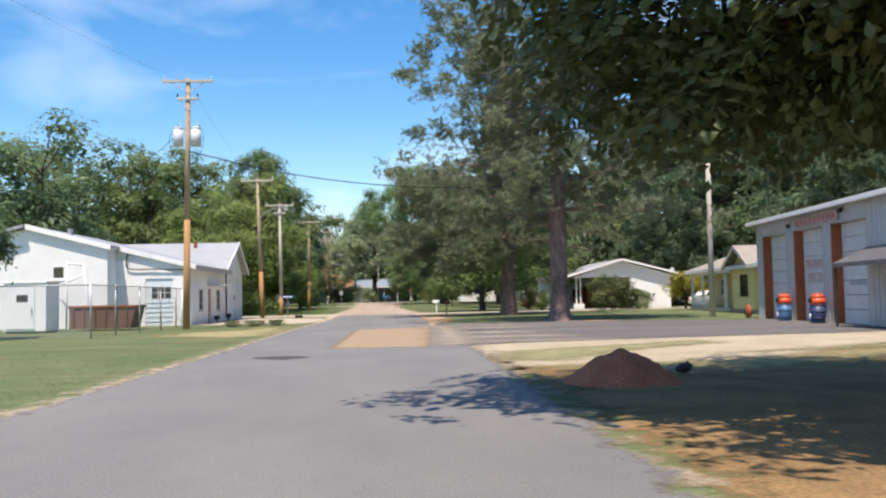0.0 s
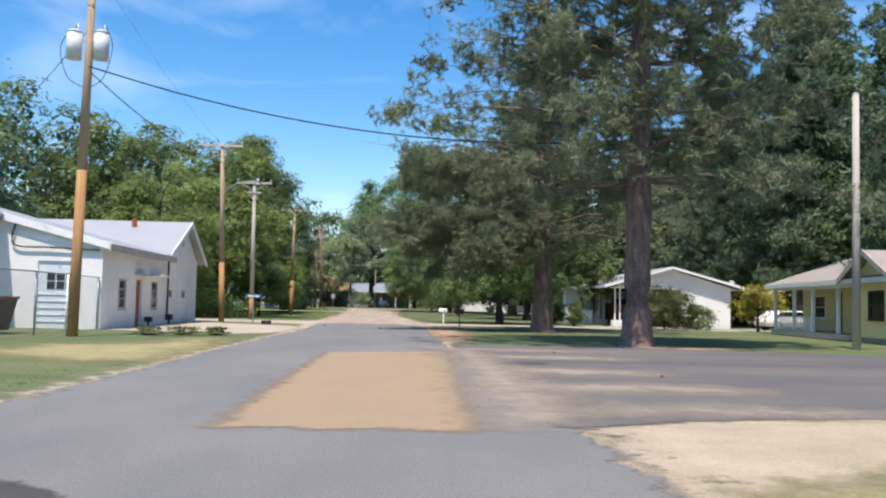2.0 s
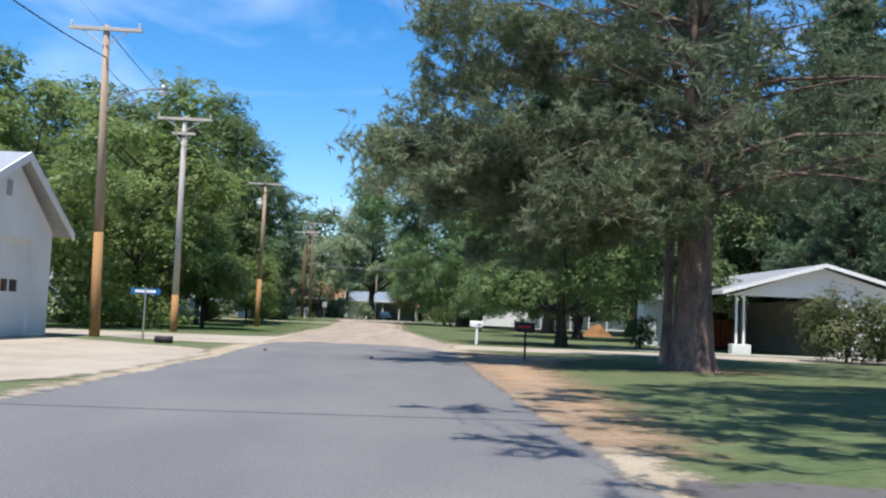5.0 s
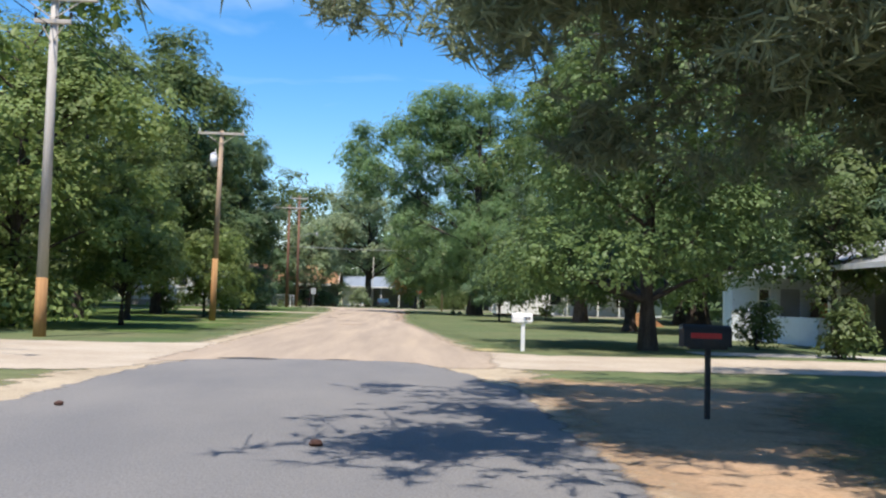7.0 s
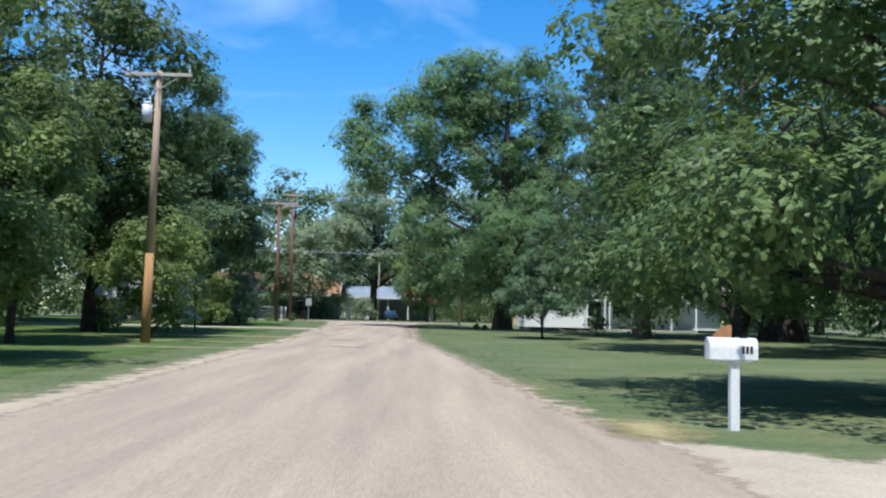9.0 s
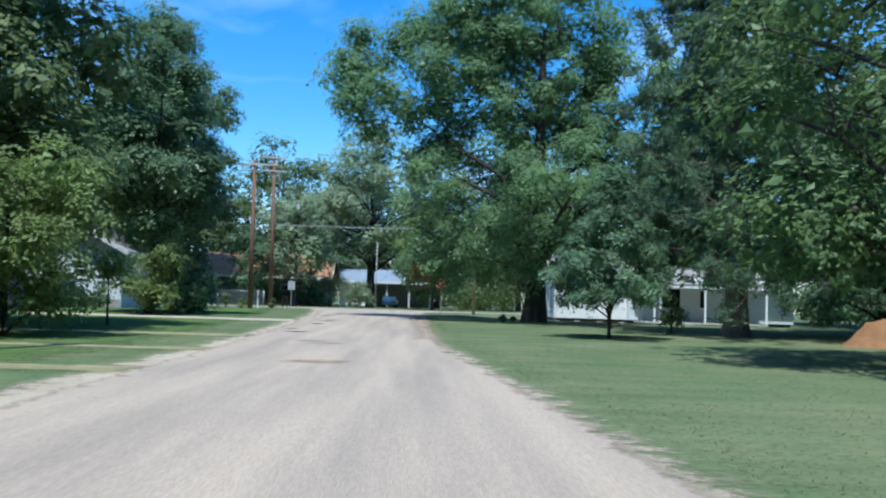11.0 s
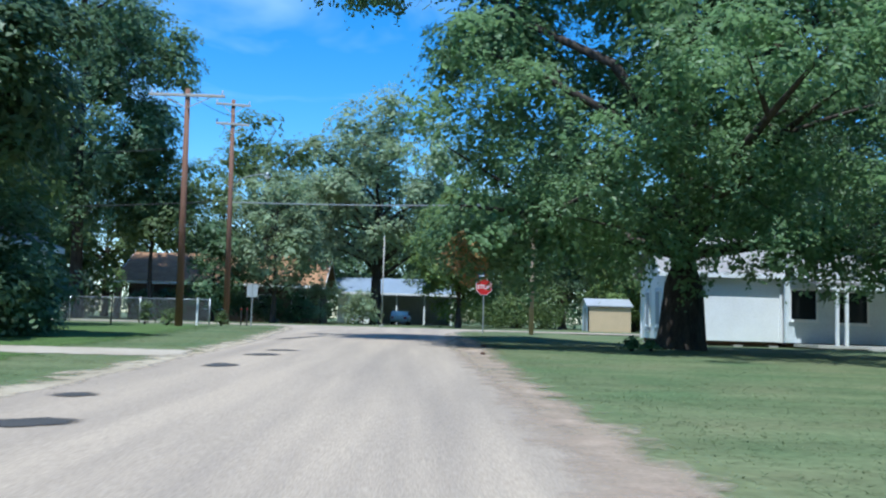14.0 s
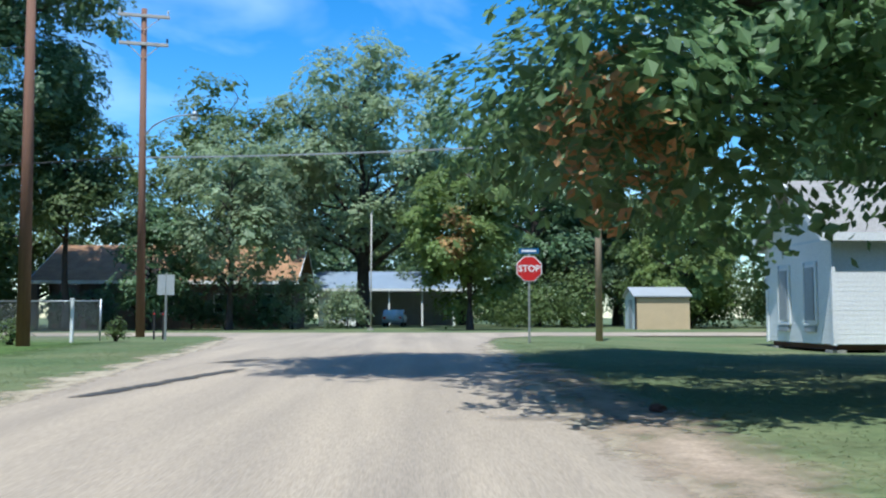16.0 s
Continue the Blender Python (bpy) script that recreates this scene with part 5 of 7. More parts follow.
gd = part("garage_door", boxm(-12.85, -11.35, 52.46, 52.52, 0.0, 2.6), BLUEWHITE, W, "pale garage door with two rows of dark panes")
for i in range(2):
    for k in range(3):
        part("pane", boxm(-12.5 + k * 0.36, -12.2 + k * 0.36, 52.44, 52.456, 1.52 + i * 0.34, 1.80 + i * 0.34), GLASS, gd)
for i in range(5):
    part("panel_rib", boxm(-12.85, -11.35, 52.43, 52.458, 0.25 + 0.26 * i, 0.28 + 0.26 * i), BLUEWHITE, gd)
for y, h in ((58.0, 0.42), (61.6, 0.5)):
    t = thing("gas_meter", -10.1, y, 0, "dark gas meter on the ground by the wall", "meter")
    part("pipe", cylm((0, 0, -0.05), (0, 0, h), 0.05, n=8), DARK, t)
    part("meter_body", boxm(-0.16, 0.16, -0.14, 0.14, h * 0.45, h, bevel=0.03), DARK, t)

# gabled garage
B = thing("gabled_garage", 0, 0, 0, "white gabled garage with two recessed doors", "building")
bm = bmesh.new()
slab_wall(bm, "x", -10.72, 0.22, 62.05, 69.0, -0.1, 3.3, [(62.75, 64.8, -0.1, 2.95), (65.5, 67.6, -0.1, 2.88)])
prism(bm, [(62.05, 3.3), (69.0, 3.3), (66.0, 5.16)], "x", -10.72, -10.5)
part("gable_wall", bm, WHITE_BLOCK, B)
part("side_wall", boxm(-26, -10.72, 62.05, 62.25, -0.1, 3.4), WHITE_BLOCK, B)
part("side_wall", boxm(-26, -10.72, 68.8, 69.0, -0.1, 3.3), WHITE_BLOCK, B)
part("back_wall", boxm(-26, -25.8, 62.25, 68.8, -0.1, 3.3), WHITE_BLOCK, B)
for p, q, r, s in ((61.75, 3.3, 66.0, 5.24), (69.85, 3.2, 66.0, 5.24)):
    bm = bmesh.new()
    prism(bm, [(p, q), (r, s), (r, s + 0.13), (p, q + 0.13)], "x", -26.2, -10.15)
    part("roof", bm, ROOF_METAL, B, "pale metal gable roof")
    bm = bmesh.new()
    prism(bm, [(p, q - 0.1), (r, s - 0.1), (r, s + 0.15), (p, q + 0.15)], "x", -10.15, -10.1)
    part("bargeboard", bm, WHITE, B)
for a0, a1, wa, wb, top in ((62.75, 64.8, 62.95, 64.1, 2.95), (65.5, 67.6, 65.7, 66.95, 2.88)):
    bm = bmesh.new()
    slab_wall(bm, "x", -10.71, 0.08, a0, a1, 0.0, top, [(wa, wb, 1.32, 1.68)])
    d = part("garage_door", bm, WHITE_BLOCK, B, "white panel door with a low window strip")
    part("pane", boxm(-10.69, -10.66, wa, wb, 1.32, 1.68), GLASS, d)
    part("mullion", boxm(-10.66, -10.62, (wa + wb) / 2 - 0.03, (wa + wb) / 2 + 0.03, 1.32, 1.68), WHITE, d)
part("gable_vent", boxm(-10.5, -10.47, 65.45, 65.75, 4.05, 4.5), SHUTTER, B)
part("roof_vent", cylm((-13.0, 65.2, 5.0), (-13.0, 65.2, 5.42), 0.13, n=10), RUST, B, "rusty roof vent pipe")


# fenced yard in front of the workshop
CAB = thing("metal_cabinet", -15.9, 44.0, 0, "big white metal cabinet with a dark handle plate", "cabinet")
part("body", boxm(-0.95, 0.95, 0, 1.6, 0.08, 2.28, bevel=0.03), WHITE, CAB)
part("lid", boxm(-1.0, 1.0, -0.05, 1.65, 2.28, 2.36, bevel=0.02), WHITE, CAB)
cd = part("cabinet_door", boxm(-0.85, 0.45, -0.045, -0.003, 0.2, 2.15, bevel=0.015), WHITE, CAB)
part("plate", boxm(-0.35, 0.15, -0.065, -0.047, 1.45, 1.75), DARK, cd, "dark maker's plate")
part("handle", boxm(0.3, 0.36, -0.10, -0.047, 0.85, 1.15, bevel=0.01), GALV, cd)
part("skid", boxm(-0.9, 0.9, 0.1, 1.5, -0.05, 0.08), DARK, CAB)
DMP = thing("steel_bin", -13.0, 45.6, 0, "rusty brown steel refuse bin in the yard", "bin")
bm = bmesh.new()
prism(bm, [(-1.5, 0.1), (1.35, 0.1), (1.6, 1.12), (-1.5, 1.12)], "y", 0, 1.6)
part("body", bm, BRICK_BROWN, DMP)
for k in range(6):
    part("rib", boxm(-1.35 + k * 0.5, -1.27 + k * 0.5, -0.07, -0.003, 0.12, 1.1), BRICK_BROWN, DMP)
part("rim", boxm(-1.55, 1.65, -0.06, 1.66, 1.12, 1.2), RUST, DMP)
LAD = thing("loading_crane", -15.2, 47.2, 0, "white tubular frame standing in the yard", "frame")
for nm, a, b in (("upright", (0, 0, -0.1), (0, 0, 3.4)), ("upright", (1.2, 0, -0.1), (0.8, 0, 3.3)), ("boom", (-0.9, 0, 2.0), (0.9, 0, 2.75)), ("brace", (0, 0, 1.2), (-0.7, 0, 2.05)), ("crossbar", (0, 0, 3.3), (0.8, 0, 3.2))):
    part(nm, cylm(a, b, 0.05, n=8), WHITE, LAD, "", True)
FEN = thing("chain_link_fence", 0, 0, 0, "grey chain-link fence round the yard", "fence")
FPTS = [(-26, 36.4), (-23, 36.4), (-20, 36.4), (-17, 36.3), (-14, 36.3), (-10.35, 36.3), (-10.4, 39.4), (-10.35, 42.6), (-10.25, 45.7), (-10.35, 49.0), (-10.5, 52.3)]


def chain_fence(parent, pts, h, ground=0.0, mesh_r=0.006, step=0.11):
    for (x, y) in pts:
        part("post", cylm((x, y, ground - 0.2), (x, y, ground + h + 0.06), 0.035, n=8), GALV, parent, "", True)
    for (ax, ay), (bx, by) in zip(pts, pts[1:]):
        part("rail", cylm((ax, ay, ground + h), (bx, by, ground + h), 0.022, n=6), GALV, parent, "", True)
        a, b = Vector((ax, ay, ground)), Vector((bx, by, ground))
        L = (b - a).length
        d = (b - a) / L
        v, f = [], []
        n = int(L / step) + int(h / step)
        for k in range(n):
            for s in (1, -1):
                u0 = k * step - (h if s > 0 else 0)
                p0, p1 = (u0, 0.03) if s > 0 else (u0, 0.03), (u0 + h, h)
                q0, q1 = (p0[0], 0.03), (p1[0], h)
                if s < 0:
                    q0, q1 = (k * step, 0.03), (k * step - h, h)
                (ua, za), (ub, zb) = q0, q1
                lo, hi = 0.0, 1.0
                if ub != ua:
                    t0, t1 = sorted(((0 - ua) / (ub - ua), (L - ua) / (ub - ua)))
                    lo, hi = max(lo, t0), min(hi, t1)
                if hi - lo < 0.02:
                    continue
                ps = [a + d * (ua + (ub - ua) * t) + Vector((0, 0, za + (zb - za) * t)) for t in (lo, hi)]
                i = len(v)
                w = Vector((0, 0, mesh_r))
                v += [ps[0] - w, ps[1] - w, ps[1] + w, ps[0] + w]
                f.append((i, i + 1, i + 2, i + 3))
        if f:
            mesh_of("mesh_panel", [tuple(p) for p in v], f, GALV, parent)


chain_fence(FEN, FPTS, 2.0)


# ---------------------------------------------------------------- fire station (east), its front leaning a little from the road
FS = thing("fire_station", 18.15, 44.44, 0, "grey corrugated metal fire station with three recessed doors", "building", turn=-3.8)
# local y runs back along the front towards the south, from 0 to -20
DOORS = ((-3.87, -0.85), (-7.85, -4.83), (-11.8, -8.73))
bm = bmesh.new()
slab_wall(bm, "x", 0.0, 0.5, -20.0, 0.0, -0.1, 4.44, [(a, b, -0.1, 3.80) for a, b in DOORS])
part("front_wall", bm, METAL, FS)
part("end_wall", boxm(0.5, 13.0, -0.2, 0.0, -0.1, 4.44), METAL, FS)
part("end_wall", boxm(0.5, 13.0, -20.0, -19.8, -0.1, 4.44), METAL, FS)
part("rear_wall", boxm(12.8, 13.0, -19.8, -0.2, -0.1, 4.44), METAL, FS)
for e, r in ((-0.35, 6.5), (13.3, 6.5)):
    part("roof", prismm([(e, 4.42), (r, 5.6), (r, 5.72), (e, 4.54)], "y", -20.3, 0.3), ROOF_METAL, FS, "low metal roof")
part("gutter", boxm(-0.42, -0.30, -20.3, 0.3, 4.36, 4.54, bevel=0.02), WHITE, FS)
for k in range(56):
    y = -0.18 - k * 0.355
    if all(not (a - 0.12 < y < b + 0.12) for a, b in DOORS):
        part("corrugation", boxm(-0.03, -0.002, y - 0.07, y + 0.07, 0.0, 4.34), METAL, FS)
for a, b in DOORS:
    part("jamb", boxm(0.02, 0.44, b - 0.06, b - 0.003, 0.0, 3.78), RUST, FS, "orange rusty steel door jamb")
    part("jamb", boxm(0.02, 0.44, a + 0.003, a + 0.06, 0.0, 3.78), RUST, FS, "orange rusty steel door jamb")
    d = new("roller_door")
    d.parent = FS
    tagged(d, "pale grey sectional door")
    for k in range(7):
        part("door_section", boxm(0.40, 0.46, a + 0.06, b - 0.06, 0.02 + k * 0.539, 0.541 + k * 0.539, bevel=0.012), TRANSFORMER, d)
    if b == -4.83:
        for word, size, zz in (("THORNTON", 0.44, 2.36), ("FIRE DEPT", 0.46, 1.82)):
            fd = bpy.data.curves.new("lettering", "FONT")
            fd.body, fd.size, fd.align_x, fd.align_y, fd.extrude, fd.offset = word, size, "CENTER", "CENTER", 0.002, 0.004
            fw = new("lettering", fd)
            fw.data.materials.append(GRIME)
            fw.parent = d
            fw.matrix_basis = pose(0.392, (a + b) / 2, zz, 90, 0, -90)
            tagged(fw, "the words " + word + " in faded red")
    elif a < -8:
        part("letter_bar", boxm(0.388, 0.398, a + 1.0, a + 2.4, 1.45, 1.62), SHUTTER, d, "faded grey lettering, unreadable")
sb = part("sign_board", boxm(-0.09, -0.035, -9.6, -5.3, 3.90, 4.28), PINK, FS, "faded pinkish sign board, unreadable")
for k in range(9):
    part("letter_bar", boxm(-0.1, -0.092, -9.4 + k * 0.46, -9.12 + k * 0.46, 3.98, 4.20), GRIME, sb)
for k in range(4):
    part("number_bar", boxm(-0.04, -0.032, -1.2 - k * 0.24, -1.06 - k * 0.24, 3.95, 4.15), SIGN_WHITE, FS)
part("floodlight", boxm(-0.16, -0.04, -4.6, -4.44, 3.95, 4.12, bevel=0.02), DARK, FS)
part("floodlight", boxm(-0.16, -0.04, -10.0, -9.75, 4.12, 4.28, bevel=0.02), DARK, FS)
# the awning's shaded look is put into its dark colour
aw = part("awning", prismm([(-1.25, 2.05), (-0.035, 2.55), (-0.035, 2.75), (-1.25, 2.2)], "y", -16.5, -11.9), SHADED_TIN, FS, "grey awning over the side door, darkened for shade")
part("awning_post", cylm((-1.2, -12.0, -0.1), (-1.2, -12.0, 2.1), 0.05, n=8), DARK, FS)
part("side_door", boxm(-0.05, -0.034, -15.6, -14.6, 0.0, 2.05), SHUTTER, FS)


def litter_bin(x, y, body, label):
    t = thing("litter_bin", x, y, 0, label, "bin", "bins in front of the fire station")
    bm = bmesh.new()
    cyl(bm, (0, 0, 0), (0, 0, 0.72), 0.27, 0.29, 24)
    for z in (0.22, 0.46, 0.70):
        cyl(bm, (0, 0, z), (0, 0, z + 0.03), 0.302, n=24)
    part("drum", bm, body, t, "", True)
    bm = bmesh.new()
    cyl(bm, (0, 0, 0.73), (0, 0, 0.98), 0.30, 0.28, 24)
    cyl(bm, (0, 0, 0.98), (0, 0, 1.13), 0.28, 0.20, 24)
    cyl(bm, (0, 0, 1.13), (0, 0, 1.17), 0.20, 0.06, 24)
    h = part("hood", bm, RED_PLASTIC, t, "orange-red domed plastic hood", True)
    part("flap", boxm(-0.312, -0.27, -0.14, 0.14, 0.80, 0.98, bevel=0.01), DARK, h)
    part("emblem", cylm((-0.285, 0.05, 0.3), (-0.31, 0.05, 0.3), 0.1, n=16), SIGN_WHITE, t, "round white emblem")
    return t


litter_bin(17.40, 39.75, BLUE_PLASTIC, "blue drum litter bin with an orange-red hood")
litter_bin(17.12, 36.05, NAVY, "dark navy drum litter bin with an orange-red hood")
WHL = thing("loose_wheel", 18.0, 45.4, 0, "rusty red wheel leaning beside the wall", "wheel")
bm = bmesh.new()
bmesh.ops.create_uvsphere(bm, u_segments=18, v_segments=10, radius=0.34, matrix=Matrix.Translation((0, 0, 0.32)) @ Matrix.Diagonal((0.45, 1, 1, 1)))
part("rim", bm, DOOR_RED, WHL, "", True)
part("hub", cylm((-0.2, 0, 0.32), (0.2, 0, 0.32), 0.08, n=12), DARK, WHL)

# ---------------------------------------------------------------- yellow house with a porch
YH = thing("yellow_house", 0, 0, 0, "yellow sided house with a white-posted porch", "house")
YH.matrix_basis = pose(21.3, 56, 0, 0, 0, -5.5) @ pose(-21.3, -56, 0)
YW = (53.5, 55.1, 1.05, 2.25)
bm = bmesh.new()
slab_wall(bm, "x", 21.4, 0.2, 52.2, 56.9, 0.25, 2.7, [YW])
prism(bm, [(52.2, 2.7), (56.9, 2.7), (54.5, 3.85)], "x", 21.4, 21.6)
part("bay_wall", bm, YELLOW, YH)
siding(YH, "x", 21.4, 52.2, 56.9, 0.3, 2.7, YELLOW, -1, 0.19, [YW])
part("side_wall", boxm(21.6, 23.0, 56.7, 56.9, 0.25, 2.7), YELLOW, YH)
bm = bmesh.new()
slab_wall(bm, "x", 23.0, 0.2, 56.9, 68.0, 0.25, 2.7, [(62.2, 63.2, 0.25, 2.35), (64.5, 66.2, 1.0, 2.2), (58.3, 59.8, 1.0, 2.2)])
part("front_wall", bm, YELLOW, YH)
part("front_wall", boxm(21.7, 21.9, 47.0, 52.2, 0.25, 2.7), YELLOW, YH)
siding(YH, "x", 21.7, 47.0, 52.2, 0.3, 2.7, YELLOW, -1, 0.19)
for args in ((23.2, 31.0, 67.8, 68.0, 0.25, 2.7), (30.8, 31.0, 47.2, 67.8, 0.25, 2.7), (21.9, 31.0, 47.0, 47.2, 0.25, 2.7)):
    part("outer_wall", boxm(*args), YELLOW, YH)
part("gable", prismm([(21.9, 2.7), (31.0, 2.7), (26.4, 4.55)], "y", 67.8, 68.0), YELLOW, YH)
part("foundation", boxm(21.5, 30.9, 47.1, 67.9, -0.1, 0.25), BLOCKS, YH)
gable_roof(YH, "y", 21.0, 31.6, 26.4, 2.66, 4.5, 46.6, 68.5, ROOF_TAN, label="tan-grey shingle roof")
for p, q in ((51.8, 54.5), (57.3, 54.5)):
    part("roof", prismm([(p, 2.66), (q, 3.86), (q, 4.0), (p, 2.8)], "x", 20.9, 25.6), ROOF_TAN, YH)
    part("bargeboard", prismm([(p, 2.58), (q, 3.78), (q, 4.02), (p, 2.82)], "x", 20.86, 20.9), CONCRETE, YH)
window(YH, "x", 21.4, *YW, -1, DARK_BROWN, 1)
window(YH, "x", 23.0, 64.5, 66.2, 1.0, 2.2, -1, WHITE, 1)
window(YH, "x", 23.0, 58.3, 59.8, 1.0, 2.2, -1, WHITE, 1)
part("door", boxm(23.06, 23.1, 62.2, 63.2, 0.3, 2.35), DARK_BROWN, YH, "dark front door")
part("porch_floor", boxm(21.2, 23.0, 56.9, 68.0, 0.05, 0.3), CONCRETE, YH)
part("porch_beam", boxm(21.25, 21.4, 56.9, 68.0, 2.45, 2.64), WHITE, YH)
for y in (58.3, 61.6, 64.4, 67.6):
    part("post", boxm(21.25, 21.41, y - 0.09, y + 0.09, 0.3, 2.45, bevel=0.01), WHITE, YH)
for y0, y1 in ((61.7, 64.3), (64.5, 67.5)):
    part("rail", boxm(21.28, 21.36, y0, y1, 1.0, 1.07), WHITE, YH)
    n = int((y1 - y0) / 0.34)
    for k in range(n):
        y = y0 + (k + 0.5) * (y1 - y0) / n
        part("baluster", boxm(21.30, 21.34, y - 0.07, y + 0.07, 0.3, 1.0), WHITE, YH)
part("chimney_pipe", cylm((26.4, 52.0, 4.4), (26.4, 52.0, 4.95), 0.15, n=12), GALV, YH)

# ---------------------------------------------------------------- white house with a carport
CH = thing("carport_house", 0, 0, 0, "white house with an open carport under a metal gable roof", "house")
bm = bmesh.new()
slab_wall(bm, "y", 81.6, 0.2, 21.4, 25.0, -0.1, 2.75)
prism(bm, [(16.2, 2.75), (25.6, 2.75), (20.6, 4.2)], "y", 81.6, 81.8)
part("gable_wall", bm, WHITE, CH)
part("store_wall", boxm(24.8, 25.0, 81.8, 97.2, -0.1, 2.75), WHITE, CH)
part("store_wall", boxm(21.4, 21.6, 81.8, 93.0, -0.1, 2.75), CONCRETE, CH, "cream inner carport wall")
bm = bmesh.new()
slab_wall(bm, "y", 93.0, 0.2, 15.05, 21.4, -0.1, 2.75, [(16.2, 16.75, 1.2, 2.3), (17.2, 18.1, 0.3, 2.35), (18.9, 20.3, 1.0, 2.2)])
part("front_wall", bm, BLUEWHITE, CH)
siding(CH, "y", 93.0, 15.05, 21.4, 0.3, 2.7, BLUEWHITE, -1, 0.2, [(16.2, 16.75, 1.2, 2.3), (17.2, 18.1, 0.3, 2.35), (18.9, 20.3, 1.0, 2.2)])
part("side_wall", boxm(15.05, 15.25, 93.2, 93.9, -0.1, 2.75), BLUEWHITE, CH)
part("side_wall", boxm(17.2, 17.4, 94.1, 97.0, -0.1, 2.75), BLUEWHITE, CH)
part("rear_wall", boxm(15.05, 17.4, 93.9, 94.1, -0.1, 2.75), WHITE, CH)
part("rear_wall", boxm(17.2, 24.8, 97.0, 97.2, -0.1, 2.75), WHITE, CH)
gable_roof(CH, "y", 15.7, 26.1, 20.6, 2.84, 4.28, 81.1, 94.5, ROOF_METAL, 0.1, label="pale metal roof with bough shadows")
gable_roof(CH, "y", 16.9, 26.1, 21.4, 2.86, 4.4, 94.5, 97.7, ROOF_METAL, 0.1, label="pale metal roof")
part("roof", prismm([(14.6, 2.78), (15.9, 3.0), (15.9, 3.1), (14.6, 2.88)], "y", 92.4, 94.4), ROOF_METAL, CH, "low metal roof over the corner room")
for y in (81.9, 87.2):
    for x in (16.62, 16.98):
        part("post", boxm(x - 0.05, x + 0.05, y - 0.05, y + 0.05, 0.45, 2.8), WHITE, CH)
    part("post_base", boxm(16.35, 17.25, y - 0.28, y + 0.28, -0.1, 0.45, bevel=0.02), WHITE, CH)
part("low_wall", boxm(16.4, 16.7, 87.6, 93.0, -0.1, 1.1), BLUEWHITE, CH)
window(CH, "y", 93.0, 16.2, 16.75, 1.2, 2.3, -1, WHITE, 1)
window(CH, "y", 93.0, 18.9, 20.3, 1.0, 2.2, -1, WHITE, 1)
part("door", boxm(17.2, 18.1, 93.06, 93.1, 0.3, 2.35), SHUTTER, CH, "grey screen door")
for k in range(2):
    part("step", boxm(16.9, 18.4, 92.0 + 0.45 * k, 92.97, -0.05, 0.17 + 0.15 * k, bevel=0.01), CONCRETE, CH)
for k in range(2):
    part("wall_lamp", cylm((23.0 + 0.42 * k, 81.6, 1.15), (23.0 + 0.42 * k, 81.52, 1.15), 0.1, n=12), DARK, CH)
part("dish", cylm((25.6, 83.0, 3.3), (25.52, 82.9, 3.36), 0.24, 0.22, 18), SHUTTER, CH, "small grey satellite dish")
STO = thing("storage_cabinet", 19.3, 91.6, 0, "dark red-brown cabinet inside the carport", "cabinet")
part("body", boxm(-1.0, 1.0, 0, 0.9, 0, 1.75, bevel=0.02), DARK_BROWN, STO)
for s in (-0.5, 0.5):
    part("cabinet_door", boxm(s - 0.46, s + 0.46, -0.03, -0.003, 0.08, 1.68, bevel=0.01), DOOR_RED, STO)


def parked_car(x, y, turn, paint, label):
    c = thing("parked_car", x, y, rise(y), label, "car", turn=turn)
    bm = bmesh.new()
    prism(bm, [(-2.2, 0.30), (2.2, 0.30), (2.25, 0.62), (2.05, 0.82), (1.1, 0.92), (0.55, 1.38), (-1.15, 1.40), (-1.85, 0.95), (-2.2, 0.88)], "y", -0.85, 0.85)
    bmesh.ops.bevel(bm, geom=list(bm.edges), offset=0.06, segments=2, affect="EDGES")
    body = part("body", bm, paint, c, "", True)
    for s in (-1, 1):
        part("side_window", prismm([(-1.55, 0.97), (0.92, 0.97), (0.5, 1.31), (-1.1, 1.33)], "y", s * 0.845 - 0.02, s * 0.845 + 0.02), GLASS, body)
    for wx in (-1.35, 1.38):
        for s in (-1, 1):
            w = part("wheel", cylm((wx, s * 0.66, 0.32), (wx, s * 0.87, 0.32), 0.32, n=20), DARK, c, "", True)
            part("rim", cylm((wx, s * 0.86, 0.32), (wx, s * 0.885, 0.32), 0.19, n=16), GALV, w, "", True)
    for s in (-1, 1):
        part("headlight", boxm(2.14, 2.23, s * 0.62 - 0.16, s * 0.62 + 0.16, 0.60, 0.74, bevel=0.02), SIGN_WHITE, c)
        part("tail_light", boxm(-2.22, -2.14, s * 0.66 - 0.12, s * 0.66 + 0.12, 0.62, 0.82, bevel=0.02), SIGN_RED, c)
    return c


parked_car(28.0, 78.5, 8, WHITE, "white car parked behind the shrubs")
parked_car(-21.5, 101.0, 80, WHITE, "white car parked under the trees")
parked_car(-18.5, 97.5, 20, DARK, "dark car parked under the trees")

